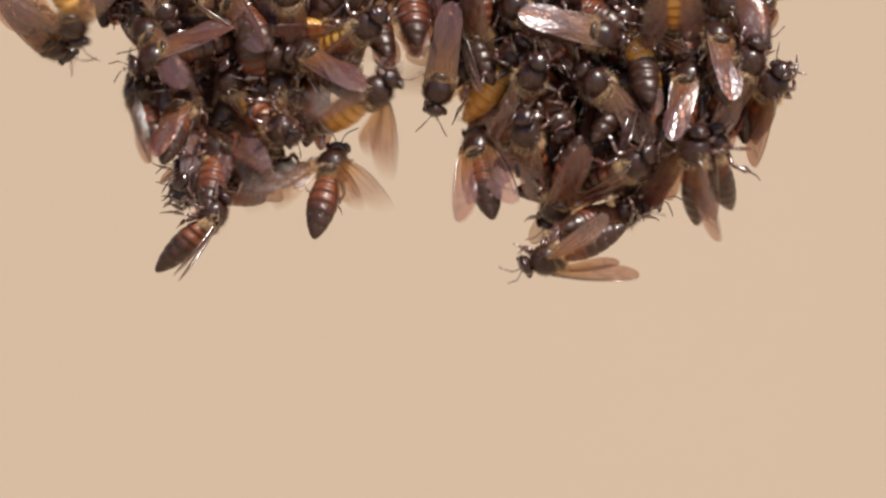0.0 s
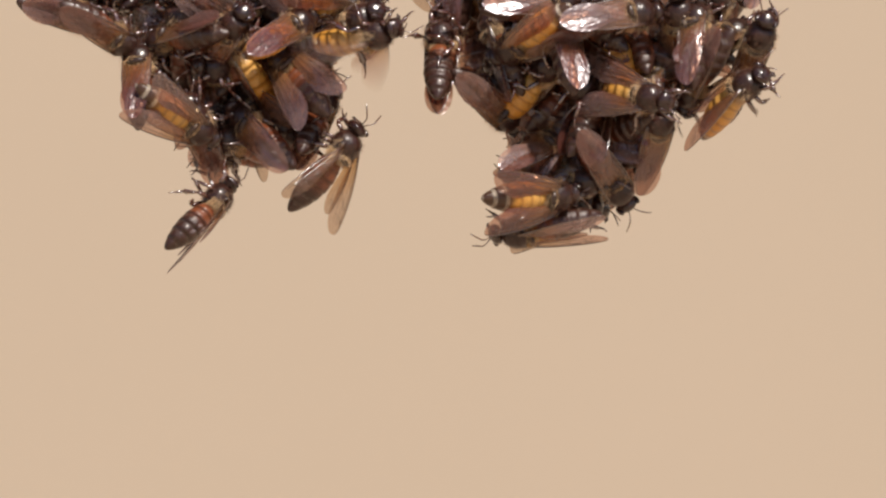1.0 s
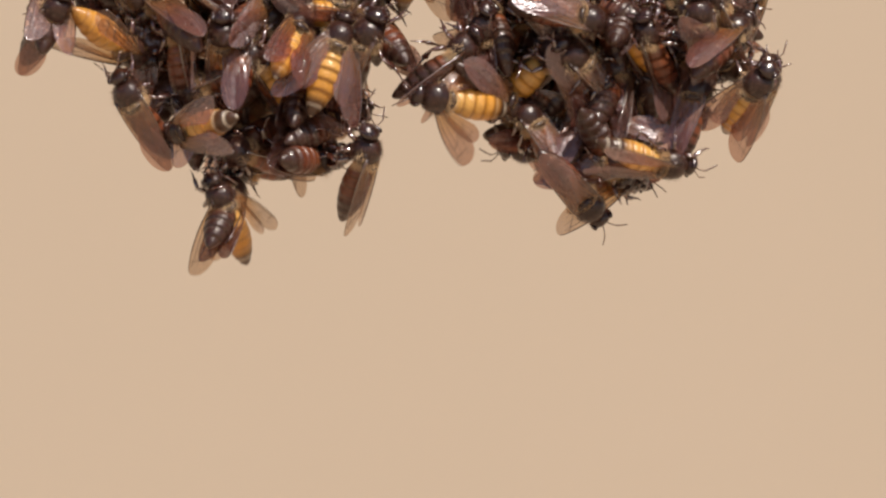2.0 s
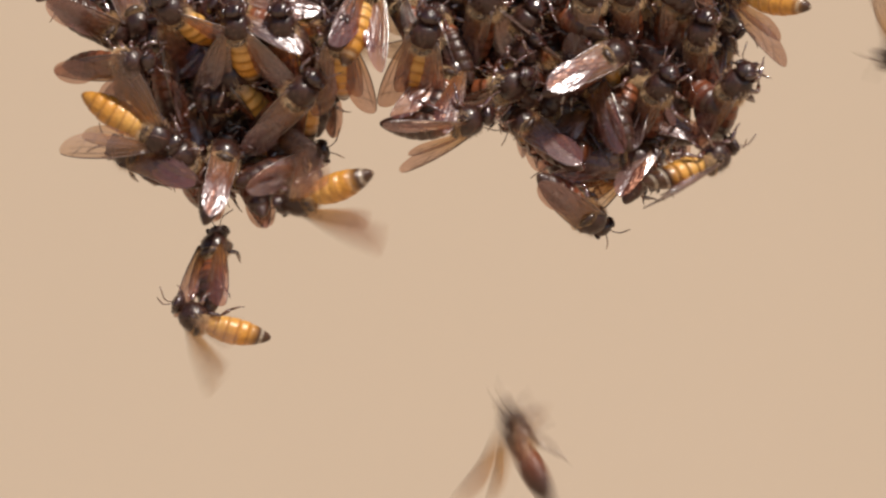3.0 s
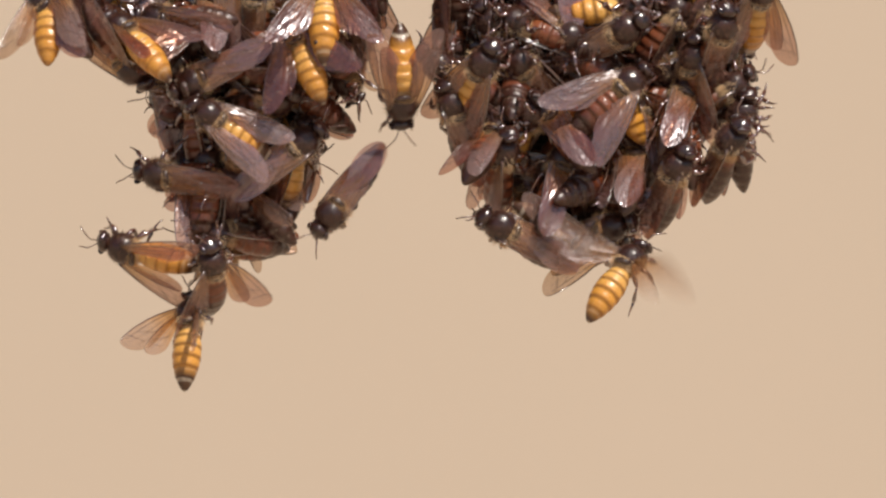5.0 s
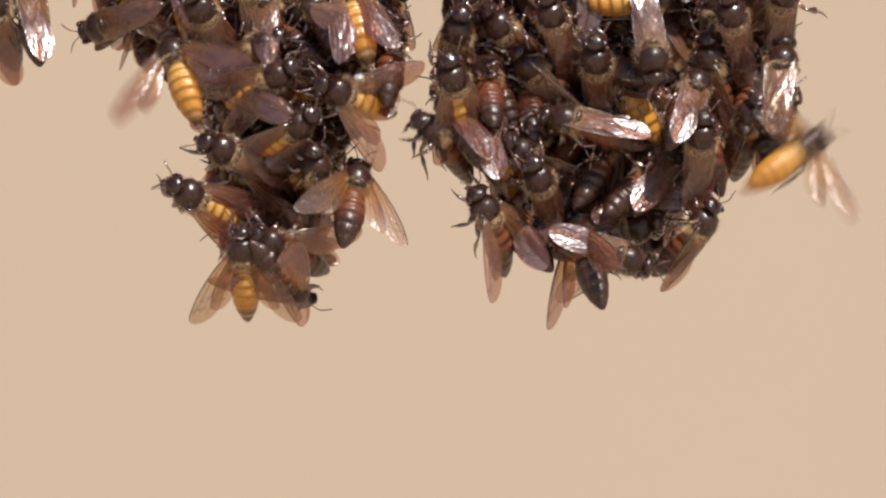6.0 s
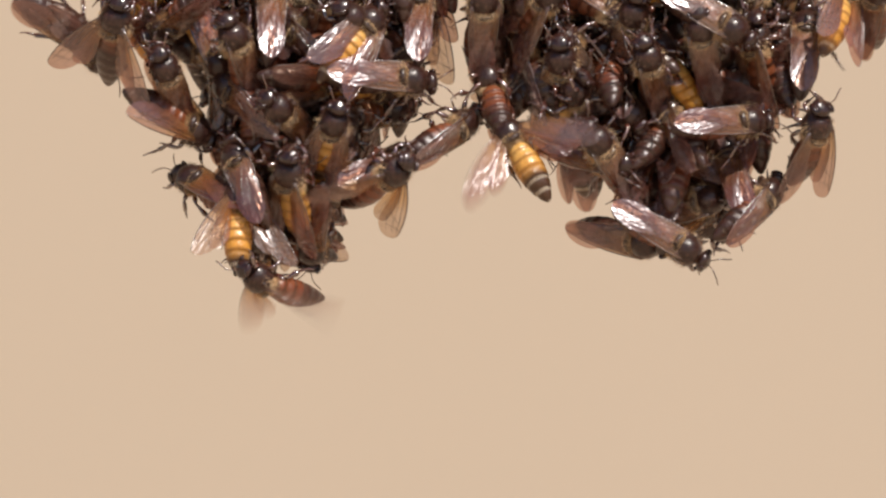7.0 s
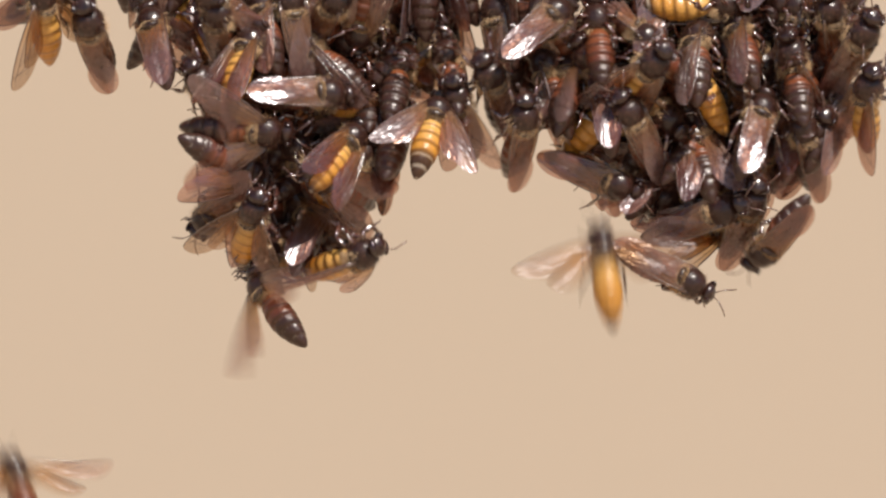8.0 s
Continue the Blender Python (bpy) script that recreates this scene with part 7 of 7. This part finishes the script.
    curl(crawlers[58], [(0, 0), (1, 0), (2.5, 15), (3, 20), (3.5, 12), (4, 0), (8, 0)])
    walk(crawlers[59], along([
        (0, -13.7, 6.0, 35.2, 77, -34, 26),
        (0.5, -15.0, 6.0, 35.2, 77, -34, 26),
        (1, -9.5, 6.0, 35.2, 77, -34, 26),
        (2.5, -9.5, 6.0, 35.2, 77, -34, 26),
        (3, -9.5, -11.3, 35.2, 77, -34, 26),
        (3.5, -15.8, 6.0, 36.5, 77, -34, 26),
        (3.75, -15.6, -2.5, 37.2, 20, -27, 36),
        (4, -15.5, -11.0, 37.9, -36, -31, 48),
        (4.25, -16.4, -11.0, 39.1, 14, -24, 25),
        (4.5, -17.4, -11.0, 40.2, 64, -35, 3),
        (6, -16.5, -11.0, 38.7, 108, -33, 5),
        (6.5, -16.5, 6.0, 38.7, 108, -33, 5),
        (7, -17.5, 6.0, 38.7, 108, -33, 5),
        (7.5, -18.8, 6.0, 38.7, 108, -33, 5),
        (8, -18.6, 6.0, 38.7, 108, -33, 5),]))
    wings(crawlers[59], [(0, "f"), (2.5, "f"), (3, "s"), (3.5, "f"), (4, "v"), (4.5, "v"), (6, "s"), (6.5, "f"), (8, "f")])
    walk(flyers[0], along([
        (0.00, 5.7, 10.0, 21.3, 87, -33, 0),
        (0.10, 5.8, 10.0, 20.8, 87, -33, 0),
        (0.20, 4.5, -13.0, 3.6, 84, -42, 0),
        (0.30, 1.3, -13.0, 4.7, 118, -43, 30),
        (0.40, -0.6, -13.0, 7.1, 166, -35, 40),
        (0.48, 13.9, 10.0, 26.3, 232, -36, 0),
        (0.80, 17.9, 10.0, 28.2, 261, -50, 0),
        (2.15, 16.5, 10.0, 26.7, 248, -50, 0),
        (2.22, 10.7, -1.5, 14.6, 212, -40, -20),
        (2.30, 4.9, -13.0, 2.4, 175, -30, -40),
        (2.35, 11.7, -1.5, 15.4, 218, -40, -20),
        (2.40, 18.4, 10.0, 28.4, 261, -49, 0),
        (3.02, 14.8, 10.0, 29.3, 207, -50, 0),
        (3.63, 11.3, 10.0, 30.3, 153, -50, 0),
        (4.25, 7.7, 10.0, 31.3, 99, -50, 0),
        (4.40, 0.2, -13.0, 19.8, 167, -49, 0),
        (4.43, 15.1, -13.0, 11.9, 131, -45, 0),
        (4.47, 30.0, -13.0, 4.6, 94, -58, 0),
        (4.50, 30.7, -13.0, 2.3, 94, -58, 0),
        (4.53, 31.3, -13.0, 0.0, 94, -58, 0),
        (4.60, 25.4, -13.0, 0.9, 47, -21, -30),
        (4.70, 24.7, -13.0, 1.6, 47, -19, -30),
        (5.20, 22.8, -13.0, 3.6, 60, -37, -30),
        (5.70, 19.0, 10.0, 18.9, 75, -40, 0),
        (6.10, 4.8, 10.0, 30.2, 90, -46, 0),
        (6.20, -3.7, -13.0, 18.1, 90, -27, 0),
        (6.30, 3.8, 10.0, 30.0, 90, -46, 0),
        (6.60, -18.0, 10.0, 36.2, 101, -50, 0),
        (6.70, -16.5, -13.0, 11.8, 168, -45, 0),
        (6.75, -6.1, -1.5, 21.6, 129, -46, 0),
        (6.80, 4.2, 10.0, 31.3, 90, -46, 0),
        (6.85, 10.8, -1.5, 27.3, 128, -43, 0),
        (6.90, 17.4, -13.0, 23.3, 165, -40, 0),
        (7.00, 10.5, 10.0, 26.5, 98, -46, 0),
        (7.10, 7.3, 10.0, 17.3, 87, -27, 0),
        (7.20, 7.1, -13.0, 3.8, 92, -20, 0),
        (7.30, -3.7, -13.0, 25.0, 137, -50, 0),
        (7.40, -6.3, 10.0, 36.3, 98, -46, 0),
        (7.50, -6.7, 10.0, 36.7, 98, -46, 0),
        (7.60, -11.8, -13.0, 2.5, 148, -46, 0),
        (7.70, -8.2, -13.0, -0.9, 150, -13, 0),
        (7.80, -3.1, -13.0, -12.3, 127, -39, 0),
        (7.90, 3.2, -13.0, -3.3, 108, -20, 0),
        (7.97, 7.8, -13.0, 10.0, 98, -19, 0),
        (8.00, 8.5, -13.0, 5.6, 98, -19, 0),]))
    walk(flyers[1], along([
        (0.00, 93.3, -12.0, -40.7, 45, -46, 0),
        (0.30, 85.7, -12.0, -29.8, 90, -46, 0),
        (0.60, 78.2, -12.0, -19.0, 135, -46, 0),
        (0.70, 52.1, -12.0, -14.6, 138, -48, 30),
        (0.80, 39.1, -12.0, -32.2, 112, -37, 20),
        (0.90, 31.0, -12.0, -63.0, 135, -46, 0),
        (1.00, 95.3, -12.0, -19.0, 135, -46, 0),
        (1.10, 48.5, -12.0, -0.4, 169, -41, 0),
        (1.20, 105.3, -12.0, 7.0, 165, -40, 0),
        (1.70, 95.7, -12.0, 18.9, 105, -43, 10),
        (2.20, 86.0, -12.0, 30.8, 45, -46, 20),
        (2.30, 57.1, -12.0, 17.8, 65, -22, 20),
        (2.35, 51.5, -12.0, 1.6, 113, -34, 20),
        (2.40, 45.8, -12.0, -14.6, 162, -45, 20),
        (2.47, 50.0, -12.0, -10.3, 136, -15, 20),
        (2.50, 52.9, -12.0, -13.8, 136, -15, 20),
        (2.53, 55.8, -12.0, -17.3, 136, -15, 20),
        (2.60, 85.7, -12.0, -48.3, 135, -46, 20),
        (2.75, 98.3, -12.0, -11.7, 180, -46, 10),
        (2.90, 110.9, -12.0, 24.9, 225, -46, 0),
        (2.97, 65.1, -12.0, 31.1, 200, -36, 0),
        (3.00, 69.1, -12.0, 30.3, 200, -36, 0),
        (3.03, 73.1, -12.0, 29.5, 200, -36, 0),
        (3.10, 59.4, -12.0, 30.8, 152, -43, 0),
        (3.20, 104.2, -12.0, 1.9, 135, -46, 0),
        (3.50, 81.7, -12.0, -61.1, 135, -46, 0),
        (3.60, 52.6, -12.0, -24.9, 133, -36, 20),
        (3.70, 80.4, -12.0, -60.6, 135, -46, 0),
        (4.20, 40.2, -12.0, -65.3, 108, -39, 0),
        (4.30, 25.2, -12.0, -24.8, 99, -22, 0),
        (4.40, 59.8, -12.0, -68.6, 108, -39, 0),
        (4.60, 101.4, -12.0, 37.6, 135, -46, 0),
        (4.70, 54.5, -12.0, 27.2, 140, -22, 0),
        (4.80, 100.8, -12.0, 21.5, 135, -46, 0),
        (5.35, 95.2, -12.0, 23.1, 90, -46, 0),
        (5.90, 89.6, -12.0, 24.8, 45, -46, 0),
        (5.97, 49.8, -12.0, 21.0, 35, -30, 0),
        (6.00, 45.0, -12.0, 18.2, 35, -30, 0),
        (6.03, 40.2, -12.0, 15.3, 35, -30, 0),
        (6.10, 50.8, -12.0, 33.0, 65, -35, 0),
        (6.20, 80.3, -12.0, 52.5, 45, -46, 0),
        (6.50, 86.3, -12.0, 9.1, 97, -48, 0),
        (6.80, 92.2, -12.0, -34.3, 149, -50, 0),
        (6.90, 41.2, -12.0, -13.5, 159, -35, 0),
        (7.00, 86.5, -12.0, -34.3, 149, -50, 0),
        (7.10, 82.1, -12.0, -19.5, 135, -46, 0),
        (7.15, 65.1, -12.0, -15.2, 98, -23, 0),
        (7.20, 48.1, -12.0, -11.0, 61, -0, 0),
        (7.30, 77.3, -12.0, -29.0, 58, -21, 0),
        (8.00, 78.9, -12.0, -34.2, 58, -21, 0),]))
    walk(flyers[2], along([
        (0.00, -5.9, -11.0, -74.7, 98, -42, 0),
        (0.60, -3.4, -11.0, -69.0, 98, -42, 0),
        (0.70, 0.7, -11.0, -8.6, 95, -37, 0),
        (0.80, -4.5, -11.0, -69.0, 98, -42, 0),
        (2.90, 8.1, -11.0, -67.1, 99, -3, 0),
        (2.97, 10.0, -11.0, -20.4, 112, -15, -60),
        (3.00, 13.6, -11.0, -27.0, 112, -15, -60),
        (3.03, 17.2, -11.0, -33.6, 112, -15, -60),
        (3.10, 15.0, -11.0, -66.4, 101, -0, 0),
        (3.30, -94.5, -11.0, -13.0, 146, -45, 0),
        (3.40, -52.4, -11.0, 6.0, 146, -49, 0),
        (3.50, -93.5, -11.0, -3.5, 153, -49, 0),
        (4.10, -96.1, -11.0, -4.4, 180, -46, 0),
        (4.20, -55.8, -11.0, -4.1, 180, -46, 0),
        (4.30, -96.4, -11.0, -3.8, 180, -46, 0),
        (4.60, -97.0, -11.0, 11.6, 168, -45, 0),
        (4.70, -54.9, -11.0, 9.0, 161, -47, 0),
        (4.80, -97.6, -11.0, 11.5, 168, -45, 0),
        (6.10, -102.0, -11.0, 2.2, 163, -48, 30),
        (6.20, -53.9, -11.0, 2.5, 163, -46, 30),
        (6.30, -45.0, -11.0, 1.2, 120, -37, 20),
        (6.40, -96.6, -11.0, -3.7, 135, -46, 0),
        (7.40, -115.9, -11.0, -12.5, 83, -37, 30),
        (7.47, -75.7, -11.0, -11.5, 74, -35, 30),
        (7.50, -74.1, -11.0, -12.5, 74, -35, 30),
        (7.53, -72.5, -11.0, -13.4, 74, -35, 30),
        (7.60, -30.4, -11.0, -12.3, 76, -27, 0),
        (7.70, -21.0, -11.0, -60.1, 84, -27, 0),
        (7.90, -98.4, -11.0, -42.1, 112, -37, 30),
        (7.97, -78.0, -11.0, -21.1, 111, -35, 30),
        (8.00, -73.5, -11.0, -25.6, 111, -35, 30),]))
    walk(flyers[3], along([
        (0.00, -22.7, 10.0, 26.1, 90, -42, 0),
        (2.30, -14.1, 10.0, 25.8, 90, -42, 0),
        (2.47, -5.2, -10.0, 16.4, 137, -50, 0),
        (2.50, -2.0, -10.0, 14.0, 137, -50, 0),
        (2.53, 1.2, -10.0, 11.6, 137, -50, 0),
        (2.65, -14.1, 10.0, 26.7, 90, -42, 0),
        (3.80, -15.4, 10.0, 30.4, 90, -42, 0),
        (3.87, -13.6, 3.3, 25.4, 91, -35, -60),
        (3.93, -11.8, -3.3, 20.5, 92, -27, -120),
        (4.00, -9.9, -10.0, 15.5, 93, -20, -180),
        (4.10, -22.3, -10.0, 3.2, 154, -37, -240),
        (4.20, -22.2, -10.0, -3.3, 133, -19, -300),
        (4.30, -18.2, -10.0, -9.6, 92, -40, -360),
        (4.40, -17.0, -10.0, -57.8, 93, -27, -360),
        (6.20, 5.1, -10.0, -59.5, 135, -46, -360),
        (6.30, 1.0, -10.0, -26.4, 164, -44, -360),
        (6.40, 5.8, -10.0, -57.7, 160, -43, -360),
        (8.00, -2.7, -10.0, -61.8, 160, -43, -360),]))
    for bee, reach in zip(flyers, (70, 66, 72, 68)):
        beat(bee, reach)


motions()
